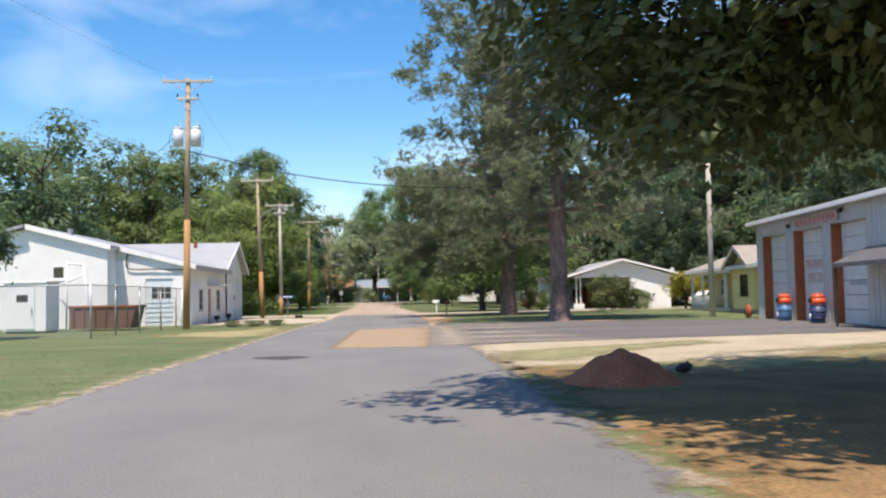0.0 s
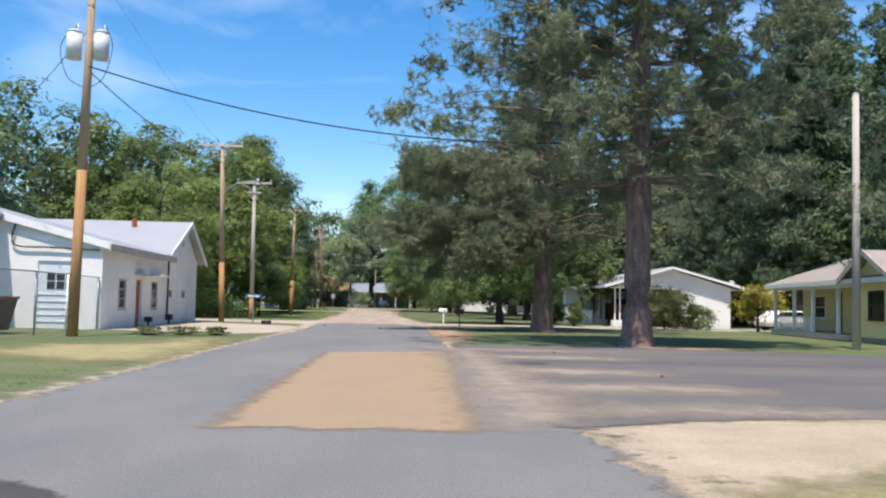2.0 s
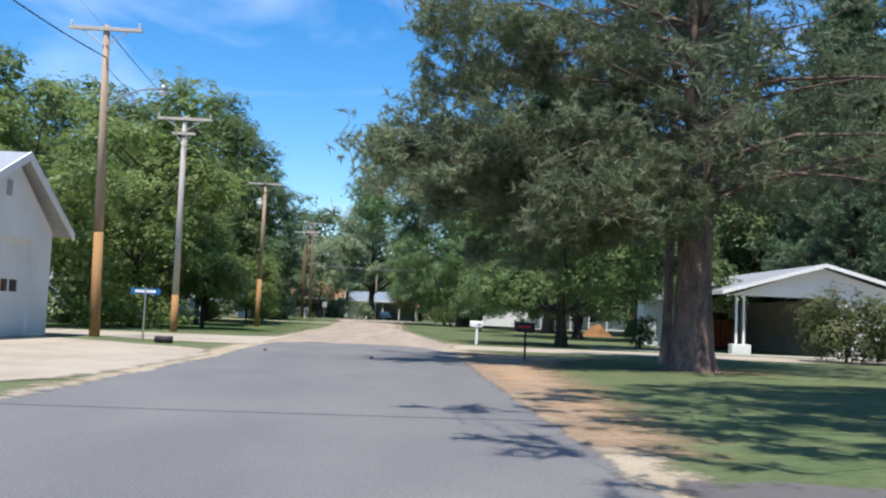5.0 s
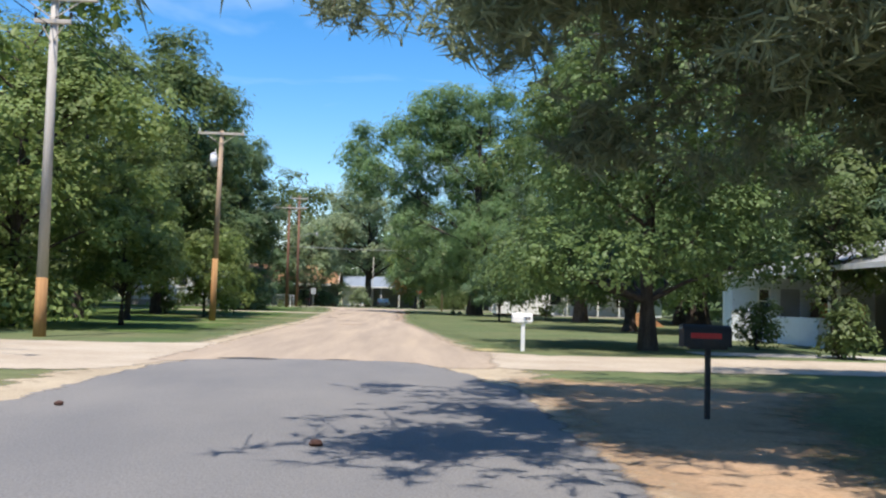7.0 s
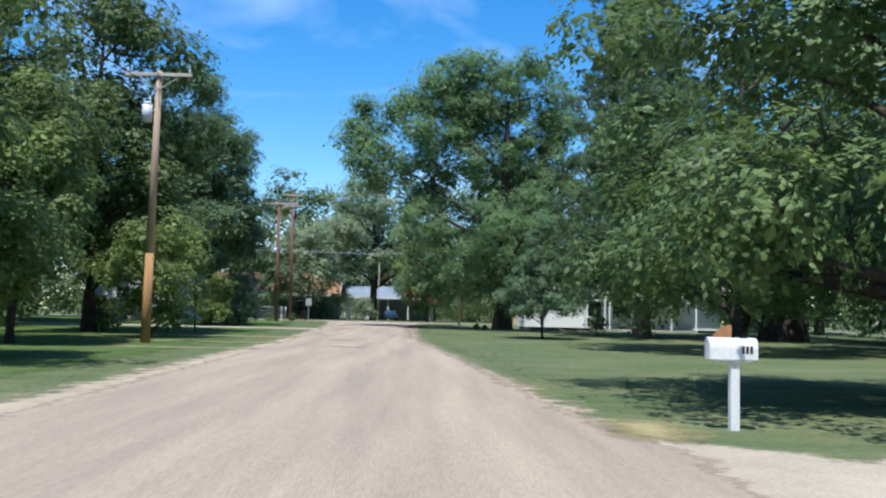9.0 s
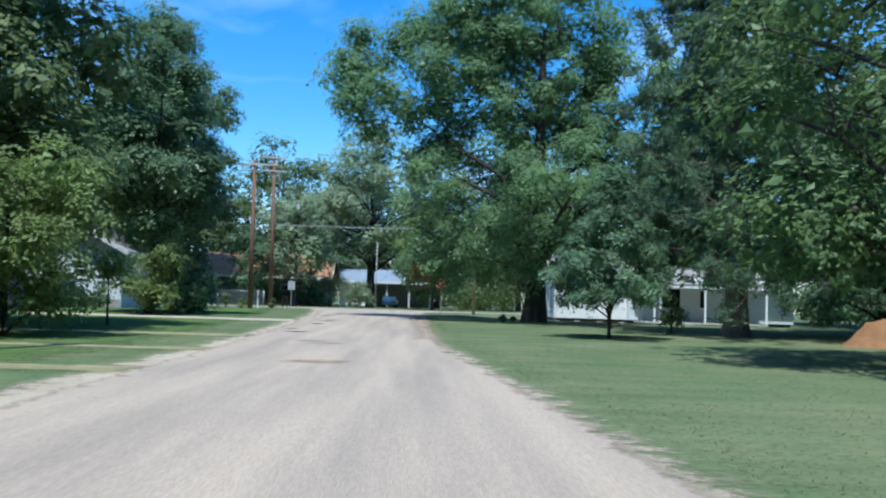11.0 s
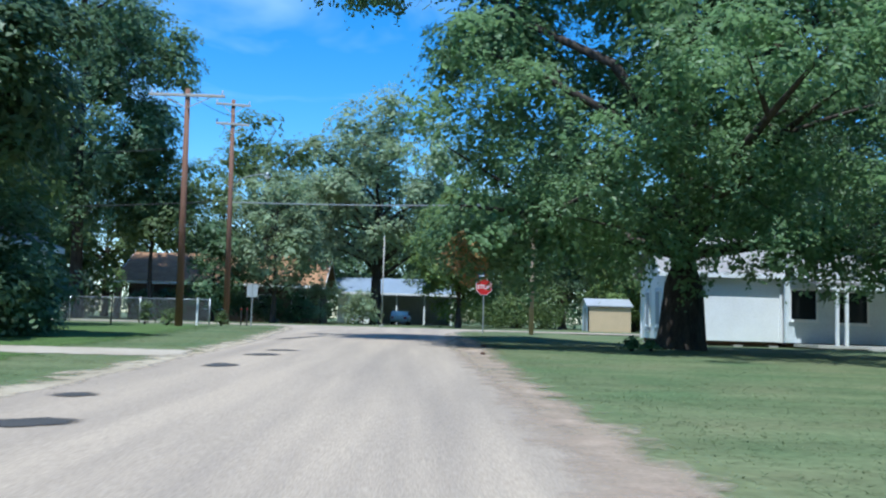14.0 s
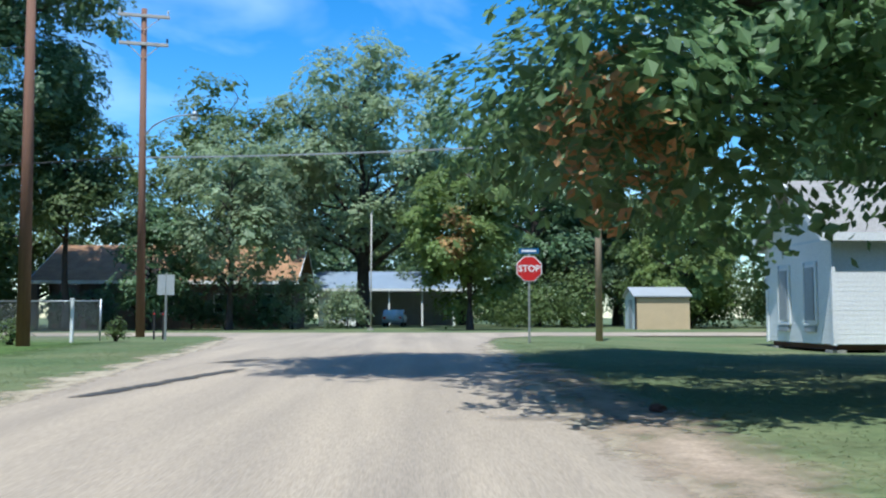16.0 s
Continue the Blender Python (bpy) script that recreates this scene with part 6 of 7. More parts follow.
# ---------------------------------------------------------------- mailboxes and signs
def mailbox(x, y, paint, post_mat, top, label, flag, turn=0.0, number=True):
    m = thing("mailbox", x, y, rise(y), label, "mailbox", "mailboxes along the road", turn)
    part("post", boxm(-0.05 if number else -0.028, 0.05 if number else 0.028, -0.05 if number else -0.028, 0.05 if number else 0.028, -0.2, top - 0.25, bevel=0.008), post_mat, m)
    part("bracket", boxm(-0.22, 0.2, -0.06, 0.06, top - 0.27, top - 0.24), post_mat, m)
    pts = [(-0.09, 0)] + [(0.09 * math.cos(a), 0.13 + 0.11 * math.sin(a)) for a in [math.pi * k / 10 for k in range(11)]][::-1] + [(0.09, 0)]
    b = prismm(pts, "x", -0.28, 0.24)
    bmesh.ops.translate(b, verts=b.verts, vec=(0, 0, top - 0.24))
    box_ = part("box", b, paint, m)
    d = prismm([(p * 1.06, q * 1.03) for p, q in pts], "x", -0.30, -0.282)
    bmesh.ops.translate(d, verts=d.verts, vec=(0, 0, top - 0.24))
    door = part("box_door", d, paint, m)
    part("latch", boxm(-0.325, -0.30, -0.02, 0.02, top - 0.05, top - 0.02), GALV, door)
    part("flag", boxm(0.0, 0.16, 0.095, 0.105, top - 0.12, top - 0.06), flag, m, "small red flag")
    if number:
        for k in range(3):
            part("number_bar", boxm(0.06 + 0.045 * k, 0.09 + 0.045 * k, -0.096, -0.091, top - 0.17, top - 0.09), DARK, box_)
    return m


mailbox(4.06, 78.5, WHITE, WHITE, 1.02, "white metal mailbox on a white wooden post", SIGN_RED)
mb = mailbox(4.22, 64.05, DARK, DARK, 1.05, "black metal mailbox on a dark post", SIGN_RED, number=False)
part("reflector", boxm(-0.22, 0.12, -0.1, -0.092, 0.90, 0.96), SIGN_RED, mb, "red reflective strip")

ST = thing("stop_sign", 2.34, 149.7, rise(149.7), "red octagonal stop sign on a galvanised post", "stop sign")
oct_ = [(0.405 * math.cos(math.pi / 8 + k * math.pi / 4), 2.17 + 0.405 * math.sin(math.pi / 8 + k * math.pi / 4)) for k in range(8)]
part("border", prismm(oct_, "y", -0.055, -0.045), SIGN_WHITE, ST)
part("plate", prismm([(x * 0.93, 2.17 + (z - 2.17) * 0.93) for x, z in oct_], "y", -0.062, -0.0555), SIGN_RED, ST)
part("post", boxm(-0.03, 0.03, -0.044, 0.0, -0.2, 2.62, bevel=0.008), GALV, ST)
fc = bpy.data.curves.new("stop", "FONT")
fc.body, fc.size, fc.align_x, fc.align_y, fc.extrude, fc.offset = "STOP", 0.265, "CENTER", "CENTER", 0.002, 0.006
fo = new("word", fc)
fo.data.materials.append(SIGN_WHITE)
fo.parent = ST
fo.matrix_basis = pose(0, -0.067, 2.17, 90, 0, 0)
tagged(fo, "the word STOP in white")
part("street_name_plate", boxm(-0.3, 0.3, -0.03, -0.02, 2.62, 2.78), SIGN_BLUE, ST, "blue street name plate")
part("name_bar", boxm(-0.22, 0.22, -0.034, -0.0305, 2.67, 2.73), SIGN_WHITE, ST)

SS = thing("road_sign", -8.9, 152.0, rise(152.0), "blank backs of two white signs on a post", "sign")
part("post", boxm(-0.03, 0.03, -0.03, 0.03, -0.2, 2.14), GALV, SS)
for s in (-1, 1):
    part("plate", boxm(s * 0.14 - 0.125, s * 0.14 + 0.125, -0.045, -0.032, 1.44, 2.08, bevel=0.004), SIGN_BACK, SS)
for x in (-9.75, -9.45):
    mk = thing("marker_post", x, 153.8, rise(153.8), "thin dark marker post", "post", "marker posts")
    part("stake", boxm(-0.03, 0.03, -0.02, 0.02, -0.15, 0.95), DARK, mk)
    part("reflector", cylm((0, -0.022, 0.85), (0, -0.03, 0.85), 0.03, n=10), SIGN_RED, mk)

SN = thing("street_sign", -7.0, 67.5, 0, "blue street name sign on a thin post", "sign")
part("post", cylm((0, 0, -0.2), (0, 0, 1.62), 0.03, n=8), GALV, SN)
nb = part("name_plate", boxm(-0.45, 0.45, -0.012, 0.012, 1.42, 1.6), SIGN_BLUE, SN)
part("name_bar", boxm(-0.32, 0.32, -0.018, -0.0135, 1.47, 1.55), SIGN_WHITE, nb)
DR = thing("drain_head", -6.1, 66.5, 0, "dark drain pipe end in the grass", "drain")
part("pipe", cylm((-0.25, 0, 0.1), (0.2, -0.06, 0.1), 0.10, n=14), DARK, DR, "", True)
part("rim", cylm((0.2, -0.06, 0.1), (0.24, -0.065, 0.1), 0.12, n=14), DARK, DR, "", True)
for cx, cy, r in ((0.16, 61.5, 0.045), (-2.73, 63.8, 0.04), (5.3, 41.0, 0.03), (5.9, 33.0, 0.03), (1.0, 131.0, 0.06), (0.7, 127.0, 0.045)):
    bm = bmesh.new()
    bmesh.ops.create_icosphere(bm, subdivisions=2, radius=r, matrix=Matrix.Translation((cx, cy, rise(cy) + 0.02 + r * 0.5)) @ Matrix.Diagonal((1.3, 1, 0.75, 1)))
    for v in bm.verts:
        v.co += Vector((noise.noise(v.co * 30), noise.noise(v.co * 30 + Vector((5, 0, 0))), 0)) * r * 0.5
    tagged(part("clod", bm, DARK_BROWN), "dark clod of earth lying on the road", "clod", "clods on the road")


def heap(name, x, y, rx, ry, h, material, label, seed):
    """A rough heap of loose earth."""
    bm = bmesh.new()
    n = 26
    grid = {}
    for i in range(n + 1):
        for j in range(n + 1):
            u, v = 2 * i / n - 1, 2 * j / n - 1
            d = math.hypot(u, v)
            p = Vector((u * 3 + seed, v * 3, seed))
            z = h * max(0.0, 1 - d ** 1.7) ** 1.5 * (1 + 0.35 * noise.noise(p)) + 0.05 * h * noise.noise(p * 4) * (d < 0.95) - 0.03 * d
            grid[i, j] = bm.verts.new((u * rx, v * ry, z))
    for i in range(n):
        for j in range(n):
            bm.faces.new((grid[i, j], grid[i + 1, j], grid[i + 1, j + 1], grid[i, j + 1]))
    ob = part(name, bm, material, None, "", True)
    ob.location = (x, y, rise(y))
    return tagged(ob, label, "heap")


heap("dirt_heap", 4.5, 15.3, 0.98, 1.1, 0.50, REDDIRT, "heap of red clay on the dry verge", 1)
heap("leaf_heap", 17.2, 115.6, 1.5, 1.0, 1.0, LEAVES_DRY, "brown heap of dry leaves on the lawn", 3)
bag = thing("black_bag", 5.65, 16.0, 0, "black rubbish bag by the clay heap", "bag")
bm = bmesh.new()
bmesh.ops.create_icosphere(bm, subdivisions=3, radius=0.115, matrix=Matrix.Translation((0, 0, 0.12)) @ Matrix.Diagonal((1.2, 0.9, 0.7, 1)))
for v in bm.verts:
    v.co += v.normal * 0.04 * noise.noise(v.co * 9)
part("sack", bm, DARK, bag, "", True)
part("knot", cylm((0.04, 0, 0.16), (0.07, 0, 0.23), 0.028, 0.02, 8), DARK, bag)

# ---------------------------------------------------------------- raised white house behind the sycamore
RZ = 0.10
RH = thing("raised_house", 0, 0, RZ, "white sided house raised on block piers", "house")
WN = [(148.3, 149.0, 0.95, 2.58), (150.12, 150.82, 0.95, 2.58)]
bm = bmesh.new()
slab_wall(bm, "x", 10.35, 0.18, 147.3, 151.8, 0.35, 3.30, WN)
part("bay_wall", bm, BLUEWHITE, RH)
siding(RH, "x", 10.35, 147.3, 151.8, 0.37, 3.30, WHITE, -1, 0.13, [(a - 0.1, b + 0.1, c - 0.1, d + 0.1) for a, b, c, d in WN])
part("south_wall", boxm(10.53, 15.5, 147.3, 147.48, 0.35, 3.30), WHITE, RH)
siding(RH, "y", 147.3, 10.35, 15.5, 0.37, 3.30, WHITE, -1, 0.13)
for y in (147.3, 151.8):
    part("corner_board", boxm(10.305, 10.41, y - 0.06, y + 0.06, 0.33, 3.28), WHITE, RH)
part("corner_board", boxm(15.44, 15.55, 147.24, 147.36, 0.33, 3.28), WHITE, RH)
for a, b, c, d in WN:
    window(RH, "x", 10.35, a, b, c, d, -1, WHITE, 1, True)
    part("window_screen", boxm(10.28, 10.318, a + 0.07, b - 0.07, c + 0.06, d - 0.06), SHUTTER, RH, "faded grey window screen")
    for y in (a - 0.06, b + 0.06):
        part("casing", boxm(10.285, 10.335, y - 0.055, y + 0.055, c - 0.05, d + 0.1), WHITE, RH)
    part("louvre_plate", boxm(10.28, 10.318, a - 0.02, b + 0.02, c - 0.27, c - 0.11), SHUTTER, RH, "grey louvred plate under the window")
gable_roof(RH, "x", 147.0, 152.1, 149.55, 3.24, 5.05, 9.95, 15.6, ROOF_GREY, label="grey shingle roof")
part("gable", prismm([(147.3, 3.30), (151.8, 3.30), (149.55, 4.92)], "x", 10.35, 10.53), WHITE, RH)
for k in range(9):
    h = 2.13 - k * 0.235
    part("siding_board", boxm(10.338, 10.349, 149.55 - h, 149.55 + h, 3.31 + k * 0.17, 3.47 + k * 0.17), WHITE, RH)
part("gable_vent", boxm(10.31, 10.337, 149.3, 149.8, 3.75, 4.25), SHUTTER, RH)
part("bay_back_wall", boxm(10.53, 15.5, 151.62, 151.8, 0.35, 3.30), WHITE, RH)
part("floor_frame", boxm(10.45, 15.4, 147.4, 151.7, 0.20, 0.35), DARK_BROWN, RH)
# the porch wing: a half-height sided wall, dark screens above it, posts, and a door
PW = [(15.75, 17.0, 1.35, 2.75), (17.9, 19.3, 1.25, 2.7), (20.6, 21.2, 1.3, 2.6), (22.6, 23.9, 1.25, 2.7)]
bm = bmesh.new()
slab_wall(bm, "y", 146.9, 0.18, 15.55, 27.4, 0.35, 3.30, PW)
part("porch_wall", bm, BLUEWHITE, RH)
siding(RH, "y", 146.9, 15.56, 27.4, 0.37, 3.28, BLUEWHITE, -1, 0.14, PW)
for a, b, c, d in PW:
    window(RH, "y", 146.9, a, b, c, d, -1, WHITE, 0)
part("west_wall", boxm(15.56, 15.74, 147.49, 156.0, 0.35, 3.30), WHITE, RH)
part("east_wall", boxm(27.2, 27.4, 147.08, 156.0, 0.35, 3.30), WHITE, RH)
part("north_wall", boxm(15.74, 27.2, 155.8, 156.0, 0.35, 3.30), WHITE, RH)
gable_roof(RH, "x", 145.9, 156.8, 151.4, 3.26, 5.6, 15.7, 28.0, ROOF_GREY, label="grey shingle roof")
part("porch_roof", prismm([(144.4, 2.85), (146.9, 3.2), (146.9, 3.28), (144.4, 2.95)], "x", 15.9, 24.6), ROOF_GREY, RH, "low shed roof over the front step")
part("porch_beam", boxm(15.9, 24.6, 144.42, 144.54, 2.66, 2.85), WHITE, RH)
for x in (16.75, 17.15, 20.25, 22.4, 24.5):
    part("porch_post", boxm(x - 0.06, x + 0.06, 144.42, 144.54, 0.3, 2.66), WHITE, RH)
part("porch_floor", boxm(15.9, 24.6, 144.4, 146.85, 0.2, 0.32), CONCRETE, RH)
part("floor_frame", boxm(15.7, 27.3, 147.1, 155.9, 0.20, 0.35), DARK_BROWN, RH)
for x in (10.5, 12.0, 13.6, 15.2):
    for y in (147.45, 151.2):
        part("pier", boxm(x - 0.2, x + 0.2, y - 0.1, y + 0.3, -0.05, 0.20), BLOCKS, RH)
for x in (17.5, 19.6, 22.0, 24.5, 27.0):
    for y in (147.1, 155.5):
        part("pier", boxm(x - 0.2, x + 0.2, y - 0.05, y + 0.35, -0.05, 0.20), BLOCKS, RH)
for x in (16.75, 20.1, 22.3, 24.3):
    part("pier", boxm(x - 0.12, x + 0.2, 144.45, 144.8, -0.05, 0.20), BLOCKS, RH)
for k in range(2):
    part("step", boxm(18.0, 19.4, 143.75 + 0.3 * k, 144.38, -0.05, 0.1 + 0.1 * k), CONCRETE, RH)

# tan garden shed
SH = thing("garden_shed", 12.75, 178.6, rise(178), "small tan garden shed with a pale metal roof", "shed")
part("side_wall", boxm(0, 3.4, 0, 0.1, -0.1, 2.05), TAN, SH)
part("end_wall", prismm([(0, -0.1), (2.6, -0.1), (2.6, 2.05), (1.3, 2.55), (0, 2.05)], "x", 0, 0.1), BLUEWHITE, SH)
part("end_wall", prismm([(0.1, -0.1), (2.6, -0.1), (2.6, 2.05), (1.3, 2.55), (0.1, 2.05)], "x", 3.3, 3.4), TAN, SH)
part("rear_wall", boxm(0.1, 3.3, 2.5, 2.6, -0.1, 2.05), TAN, SH)
for e in (-0.15, 2.75):
    part("roof", prismm([(e, 2.0), (1.3, 2.58), (1.3, 2.66), (e, 2.08)], "x", -0.15, 3.55), ROOF_METAL, SH)
part("trim", boxm(-0.02, 3.42, -0.03, -0.003, 1.95, 2.07), DARK, SH)
part("trim", boxm(-0.03, 0.04, -0.04, -0.003, -0.05, 1.95), DARK, SH)
part("door", boxm(-0.03, -0.003, 0.7, 1.6, 0.05, 1.85), SHUTTER, SH)

# ---------------------------------------------------------------- houses to the west and across the street
LH = thing("grey_house", 0, 0, rise(136), "pale grey house with dark windows under a gable", "house")
WL = [(-17.95, -17.0, 1.6, 2.5), (-19.3, -18.5, 1.7, 2.7), (-21.2, -20.2, 1.6, 2.5)]
bm = bmesh.new()
slab_wall(bm, "y", 136.0, 0.2, -23.5, -16.6, -0.1, 3.2, WL)
prism(bm, [(-23.5, 3.2), (-16.6, 3.2), (-20.0, 5.0)], "y", 136.0, 136.2)
part("gable_wall", bm, BLUEWHITE, LH)
part("side_wall", boxm(-16.8, -16.6, 136.2, 146.0, -0.1, 3.2), BLUEWHITE, LH)
part("side_wall", boxm(-23.5, -23.3, 136.2, 146.0, -0.1, 3.2), BLUEWHITE, LH)
part("rear_wall", boxm(-23.3, -16.8, 145.8, 146.0, -0.1, 3.2), BLUEWHITE, LH)
gable_roof(LH, "y", -24.2, -16.1, -20.0, 3.1, 5.05, 135.3, 146.6, ROOF_GREY, trim=TRANSFORMER, label="grey shingle roof")
for w in WL:
    window(LH, "y", 136.0, *w, -1, TRANSFORMER, 1)
part("foundation", boxm(-23.45, -16.65, 135.95, 135.99, -0.1, 0.5), BLOCKS, LH)
for k, hx in enumerate((-17.4, -18.5)):
    shrub("hedge_shrub", hx, 134.9, 0.75, 1.5 - 0.2 * k, "clipped dark shrub below the window", LEAF_DARK, 81 + k, 700, 0.14, group="hedge below the grey house")

BH = thing("brown_roof_house", 0, 0, rise(186), "low house with a rusty brown shingle roof", "house")
bm = bmesh.new()
slab_wall(bm, "y", 184.0, 0.2, -25.0, -9.2, -0.1, 3.0, [(-22.6, -21.2, 0.1, 2.4), (-18.6, -16.8, 1.0, 2.3), (-14.2, -12.6, 1.0, 2.3), (-11.4, -10.2, 0.9, 2.3)])
part("front_wall", bm, SHADED_BRICK, BH)
for x in (-25.0, -9.4):
    part("end_wall", prismm([(184.0, -0.1), (193.0, -0.1), (193.0, 3.0), (188.5, 5.4), (184.0, 3.0)], "x", x, x + 0.2), SHADED_BRICK, BH)
part("rear_wall", boxm(-25.0, -9.2, 192.8, 193.0, -0.1, 3.0), SHADED_BRICK, BH)
gable_roof(BH, "x", 182.9, 194.0, 188.5, 3.0, 5.75, -26.0, -8.5, ROOF_BROWN, label="patchy rusty brown shingles")
for w in ((-18.6, -16.8, 1.0, 2.3), (-14.2, -12.6, 1.0, 2.3), (-11.4, -10.2, 0.9, 2.3)):
    window(BH, "y", 184.0, *w, -1, WHITE, 1)
part("door", boxm(-22.6, -21.2, 184.1, 184.15, 0.1, 2.4), DARK_BROWN, BH, "dark recessed doorway")
for x in (-25.6, -23.0):
    part("porch_post", boxm(x - 0.25, x + 0.25, 182.9, 183.3, -0.1, 3.0), SHADED_BRICK, BH)

FH = thing("blue_roof_house", 0, 0, rise(200), "white house with a blue-grey roof and carport", "house")
part("front_wall", boxm(-9.4, -5.8, 206.0, 206.2, -0.1, 3.2), WHITE, FH)
part("rear_wall", boxm(-9.4, 3.0, 214.0, 214.2, -0.1, 3.2), WHITE, FH)
part("side_wall", boxm(-9.4, -9.2, 206.2, 214.0, -0.1, 3.2), WHITE, FH)
part("side_wall", boxm(2.8, 3.0, 206.2, 214.0, -0.1, 3.2), WHITE, FH)
part("inner_wall", boxm(-5.8, 2.8, 210.0, 210.2, -0.1, 3.2), SHUTTER, FH)
gable_roof(FH, "x", 205.0, 215.0, 210.0, 3.2, 5.0, -10.0, 3.6, ROOF_BLUE, label="blue-grey metal roof")
for x in (-3.0, 0.0, 2.9):
    part("post", boxm(x - 0.08, x + 0.08, 205.4, 205.56, -0.1, 3.2), WHITE, FH)
FP = thing("flagpole", -3.4, 175.5, rise(175), "thin pale metal pole without a flag", "pole")
part("shaft", cylm((0, 0, -0.2), (0, 0, 6.75), 0.055, 0.04, 10), POLE_GREY, FP, "", True)
part("ball", cylm((0, 0, 6.75), (0, 0, 6.87), 0.05, 0.01, 10), GALV, FP)
part("footing", cylm((0, 0, -0.1), (0, 0, 0.1), 0.18, n=14), CONCRETE, FP)
parked_car(-2.4, 201.0, 85, WHITE, "white car in front of the blue-roofed house")

F2 = thing("chain_link_fence", 0, 0, rise(150), "low chain-link fence by the utility poles", "fence")
chain_fence(F2, [(-30, 153.0), (-26, 152.9), (-22, 152.8), (-18, 152.7), (-14.5, 152.5), (-11.0, 152.2)], 1.25, 0.0, 0.007)
GP = thing("gate_post", -11.05, 149.9, rise(150), "white painted post in the grass", "post")
part("post", boxm(-0.04, 0.04, -0.04, 0.04, -0.2, 1.25, bevel=0.006), WHITE, GP)
part("cap", boxm(-0.05, 0.05, -0.05, 0.05, 1.25, 1.29), WHITE, GP)
for k, (x, y, r, h) in enumerate(((-10.2, 151.2, 0.3, 0.8), (-11.8, 147.6, 0.6, 0.7), (-13.2, 149.0, 0.4, 1.2))):
    shrub("weed_clump", x, y, r, h, "tall weeds round the fence", LEAF_OAK, 91 + k, 300, 0.11)
for k, (x, y, r, h) in enumerate(((5.0, 131.3, 0.26, 0.75), (5.6, 131.6, 0.22, 0.55))):
    shrub("weed_clump", x, y, r * 0.8, h * 0.45, "low leafy weeds at the foot of the sycamore", LEAF_SYC, 101 + k, 260, 0.11)
# flat dark clumps added to stand in for the shadow inside the ditch
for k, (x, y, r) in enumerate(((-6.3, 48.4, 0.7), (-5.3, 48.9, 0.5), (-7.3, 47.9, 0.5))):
    shrub("ditch_shadow_leaves", x, y, r, 0.16, "low dark leaves standing in for the shadow in a ditch", LEAF_SHADE, 111 + k, 500, 0.09, 0.02)
leafy_tree("sapling", -13.4, 145.0, 2.6, 0.8, 0.9, "thin bare-stemmed sapling on the lawn", LEAF_LIGHT, 95, 300, 0.12, 0.04, 14, 0.4)
leafy_tree("sapling", -10.4, 114.8, 2.6, 1.1, 1.5, "young thin tree on the lawn", LEAF_LIGHT, 96, 700, 0.13, 0.05, 16, 0.4)
shed2 = thing("white_trailer", -19.0, 88.0, 0, "white trailer under the trees", "trailer")
part("body", boxm(-2.5, 2.5, -1.2, 1.2, 0.5, 2.6, bevel=0.05), BLUEWHITE, shed2)
part("skirt", boxm(-2.4, 2.4, -1.1, 1.1, 0.0, 0.5), DARK, shed2)
part("window_pane", boxm(0.4, 1.4, -1.23, -1.203, 1.4, 2.1), GLASS, shed2)
dk = thing("dark_shed", -20.0, 77.5, 0, "dark weathered shed under the trees", "shed")
part("body", boxm(-3, 3, -2, 2, -0.1, 2.6), DARK_BROWN, dk)
part("roof", prismm([(-2.3, 2.55), (0, 3.5), (2.3, 2.55)], "x", -3.3, 3.3), ROOF_GREY, dk)

# ---------------------------------------------------------------- undergrowth and grass
def undergrowth(name, pts, wide, tall, count, seed, leaf, label, size=0.45):
    """A belt of bushes too many to count, along a line."""
    rng = np.random.default_rng(seed)
    P = np.array(pts, float)
    seg = np.hypot(*(P[1:] - P[:-1]).T)
    nb = int(seg.sum() / 1.5)
    k = rng.choice(len(seg), nb, p=seg / seg.sum())
    u = rng.uniform(0, 1, nb)[:, None]
    c = P[k] * (1 - u) + P[k + 1] * u + rng.normal(0, wide, (nb, 2))
    r = rng.uniform(1.2, 2.6, nb)
    h = tall * rng.uniform(0.45, 1.15, nb)
    i = rng.integers(0, nb, count)
    d = rng.normal(0, 1, (count, 3))
    d /= np.linalg.norm(d, axis=1)[:, None]
    q = rng.uniform(0.2, 1, count) ** 0.4
    pos = np.stack([c[i, 0] + d[:, 0] * r[i] * q, c[i, 1] + d[:, 1] * r[i] * q, h[i] * (0.5 + 0.5 * d[:, 2] * q)], 1)
    pos[:, 2] += np.array([rise(v) for v in pos[:, 1]])
    v, f = leaf_quads(rng, pos, d, size)
    return tagged(mesh_of(name, v, f, leaf), label, "undergrowth", "", "stuff")


undergrowth("undergrowth", [(-80, 190), (-30, 200), (-26, 204)], 2.0, 6.0, 14000, 1, LEAF_OAK, "dense bushes below the far woods")
undergrowth("undergrowth", [(-14, 218), (8, 220), (9, 186), (22, 190), (40, 172), (70, 160)], 1.6, 5.5, 44000, 2, LEAF_OAK, "dense bushes across the street", 0.28)
undergrowth("undergrowth", [(-60, 226), (-30, 232), (10, 236), (30, 214), (48, 196), (90, 176)], 2.2, 8.0, 26000, 6, LEAF_DARK, "dark thicket closing the view behind the far houses", 0.5)
undergrowth("undergrowth", [(28, 150), (34, 128), (30, 110), (40, 98), (36, 70), (42, 50), (48, 20)], 2.0, 5.0, 26000, 3, LEAF_DARK, "dense dark bushes behind the houses")
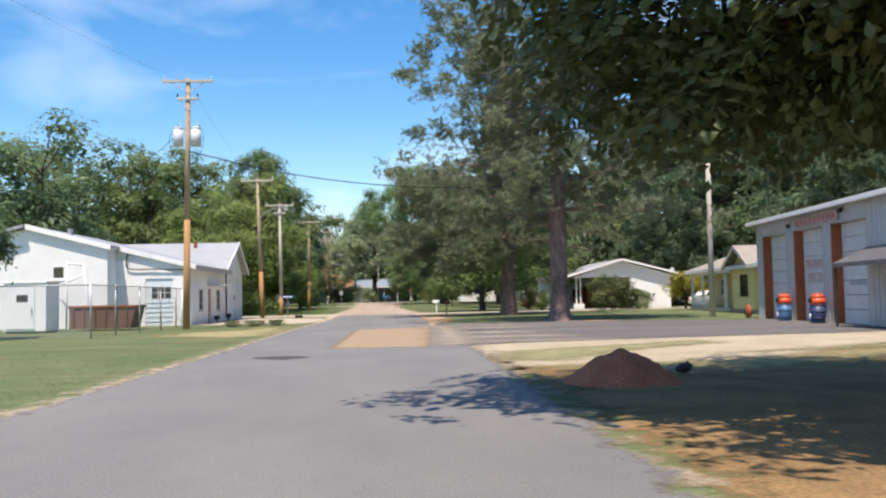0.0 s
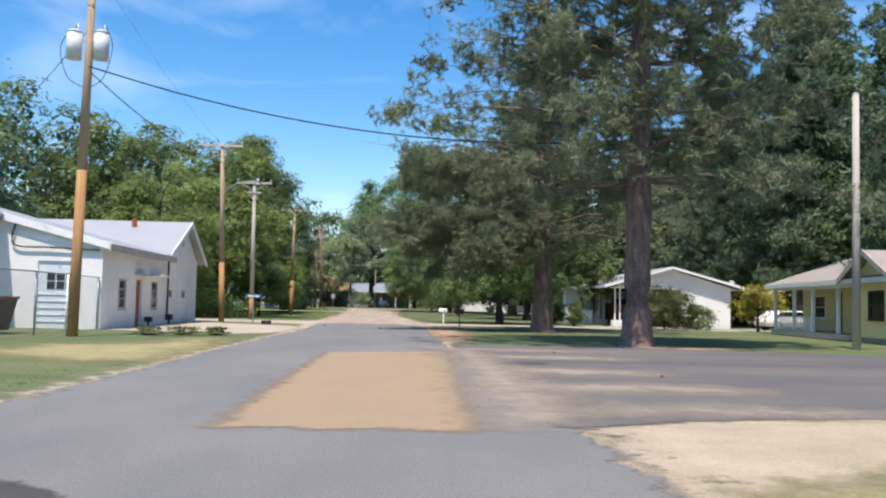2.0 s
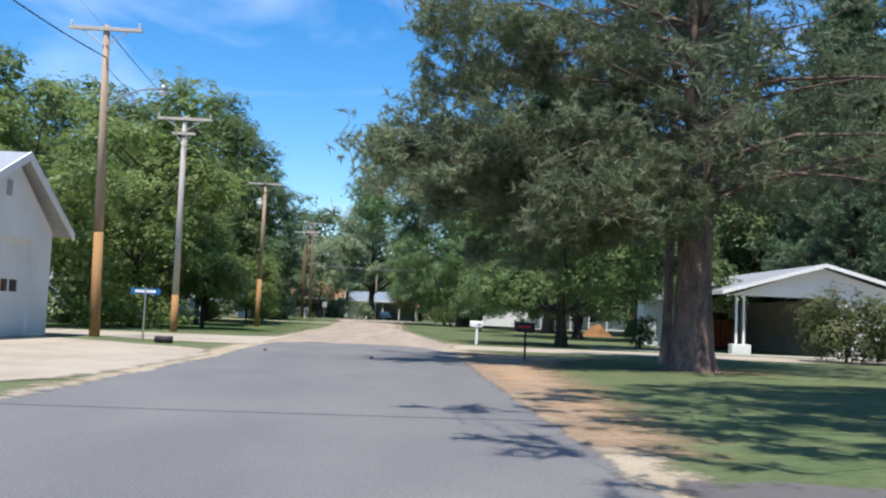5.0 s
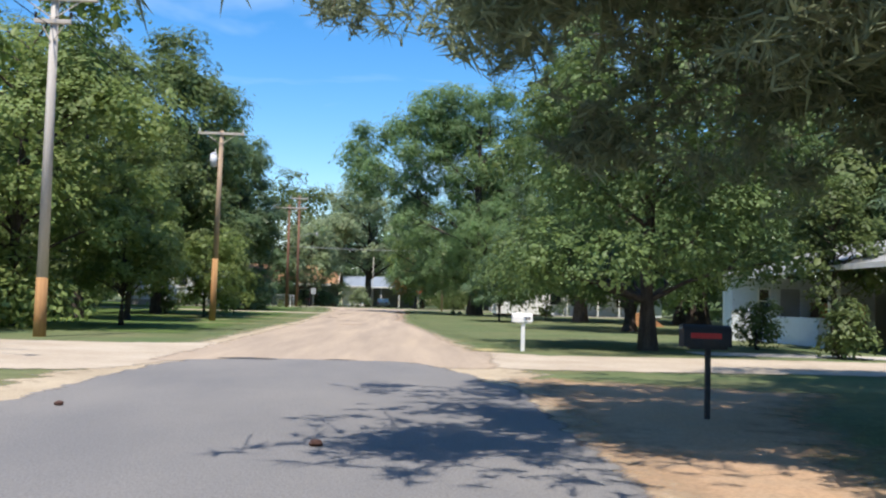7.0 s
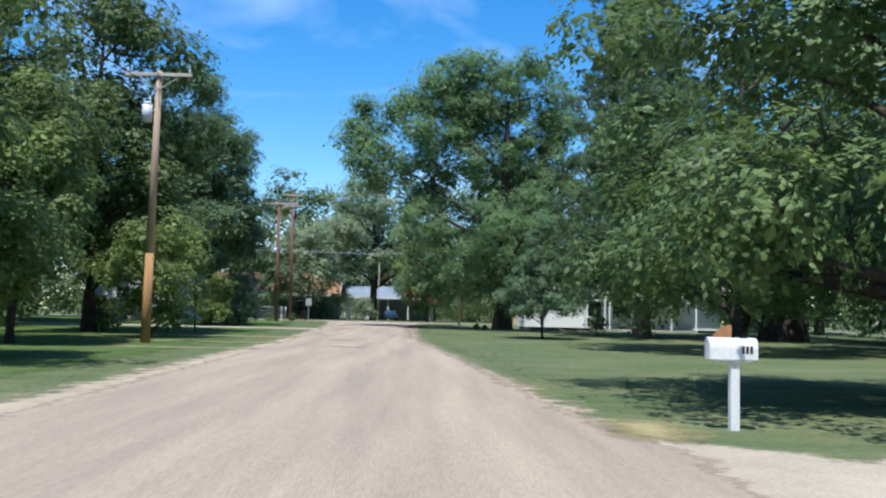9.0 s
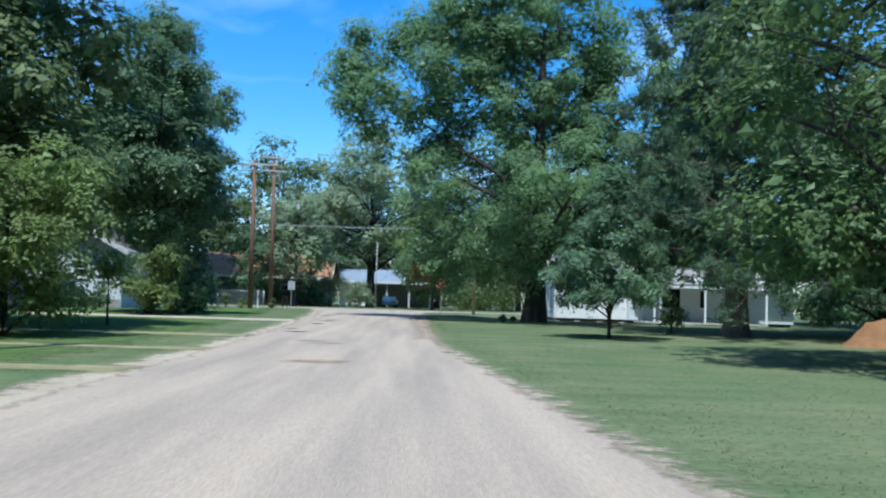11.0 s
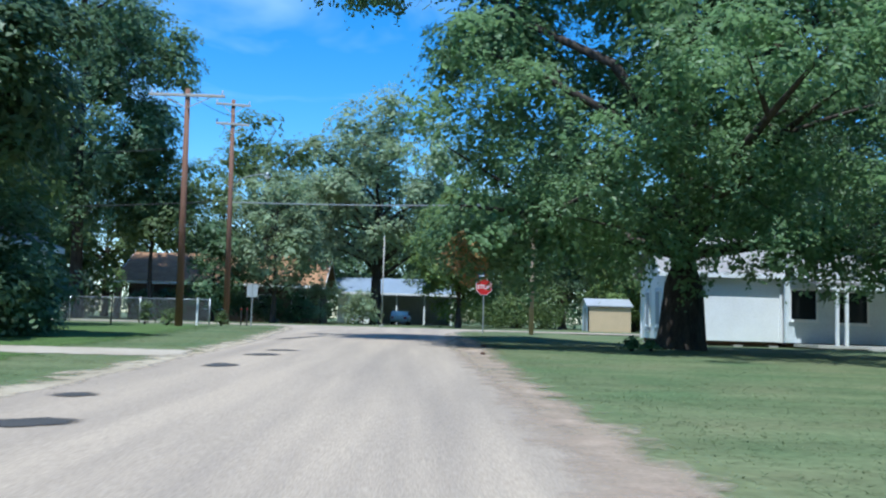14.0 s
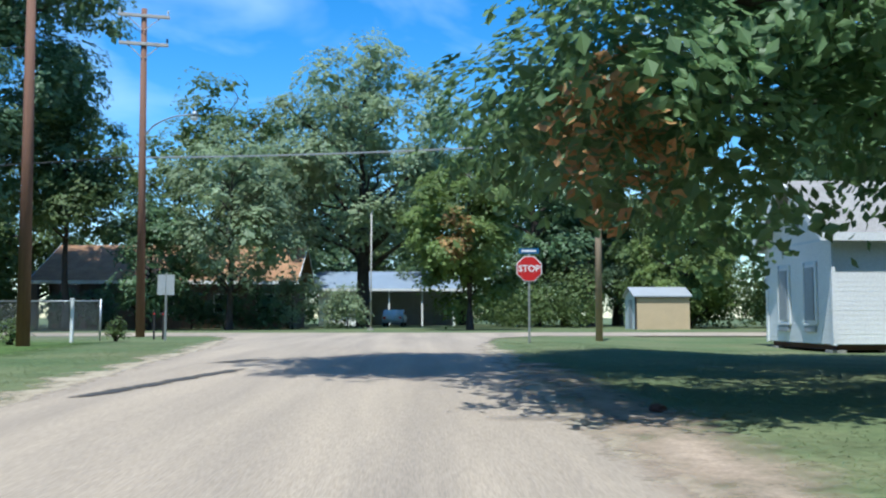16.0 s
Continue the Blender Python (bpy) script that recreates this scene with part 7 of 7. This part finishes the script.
undergrowth("undergrowth", [(-24, 160), (-30, 142), (-24, 118), (-21, 104), (-24, 92), (-30, 80), (-46, 66), (-56, 40)], 1.8, 5.0, 26000, 4, LEAF_OAK, "dense bushes behind the western lawns")
undergrowth("undergrowth", [(-17, 92), (-13.5, 84), (-14.5, 75), (-22, 72)], 0.9, 3.2, 9000, 5, LEAF_LIGHT, "shaded bushes under the roadside trees", 0.26)


def grass(name, edge, side, reach, spans, per, seed, label):
    """Upright blades on the verge, thickest near the road: edge gives the road's edge as (y, x) pairs."""
    rng = np.random.default_rng(seed)
    ey, ex = np.array(edge, float).T
    parts = []
    for y0, y1 in spans:
        n = int((y1 - y0) * reach * per)
        y = rng.uniform(y0, y1, n)
        x = np.interp(y, ey, ex) + side * (0.15 + reach * rng.uniform(0, 1, n) ** 1.5)
        k = n // 5
        tuft = rng.integers(0, k, n - k)
        x[k:] = x[tuft] + rng.normal(0, 0.22, n - k)
        y[k:] = y[tuft] + rng.normal(0, 0.22, n - k)
        parts.append(np.stack([x, y, np.array([lawn(a, b) for a, b in zip(x, y)])], 1))
    base = np.concatenate(parts)
    n = len(base)
    a = rng.uniform(0, 2 * math.pi, n)
    wide = np.stack([np.cos(a), np.sin(a), np.zeros(n)], 1) * rng.uniform(0.004, 0.010, n)[:, None]
    tip = np.stack([rng.normal(0, 0.055, n), rng.normal(0, 0.055, n), rng.uniform(0.008, 0.024, n)], 1)
    v = np.stack([base - wide, base + wide, base + tip], 1).reshape(-1, 3)
    return tagged(mesh_of(name, v, np.arange(3 * n).reshape(n, 3), BLADES), label, "grass", "", "stuff")


EAST = [(46, 3.3), (66, 3.8), (79, 3.1), (96, 2.1), (110, 1.3), (128, 1.0), (150, 1.4)]
WEST = [(0, -3.7), (50, -3.9), (66, -4.6), (84, -5.0), (100, -5.3), (120, -5.7), (131, -5.7), (142, -6.4), (152, -7.6)]
grass("verge_grass", EAST, 1, 7.0, ((60.5, 66.0), (79.8, 150.0)), 105, 7, "short mown grass blades along the road")
grass("verge_grass", WEST, -1, 6.0, ((4.0, 49.0), (80.0, 122.8), (126.2, 150.0)), 90, 8, "short mown grass blades along the road")
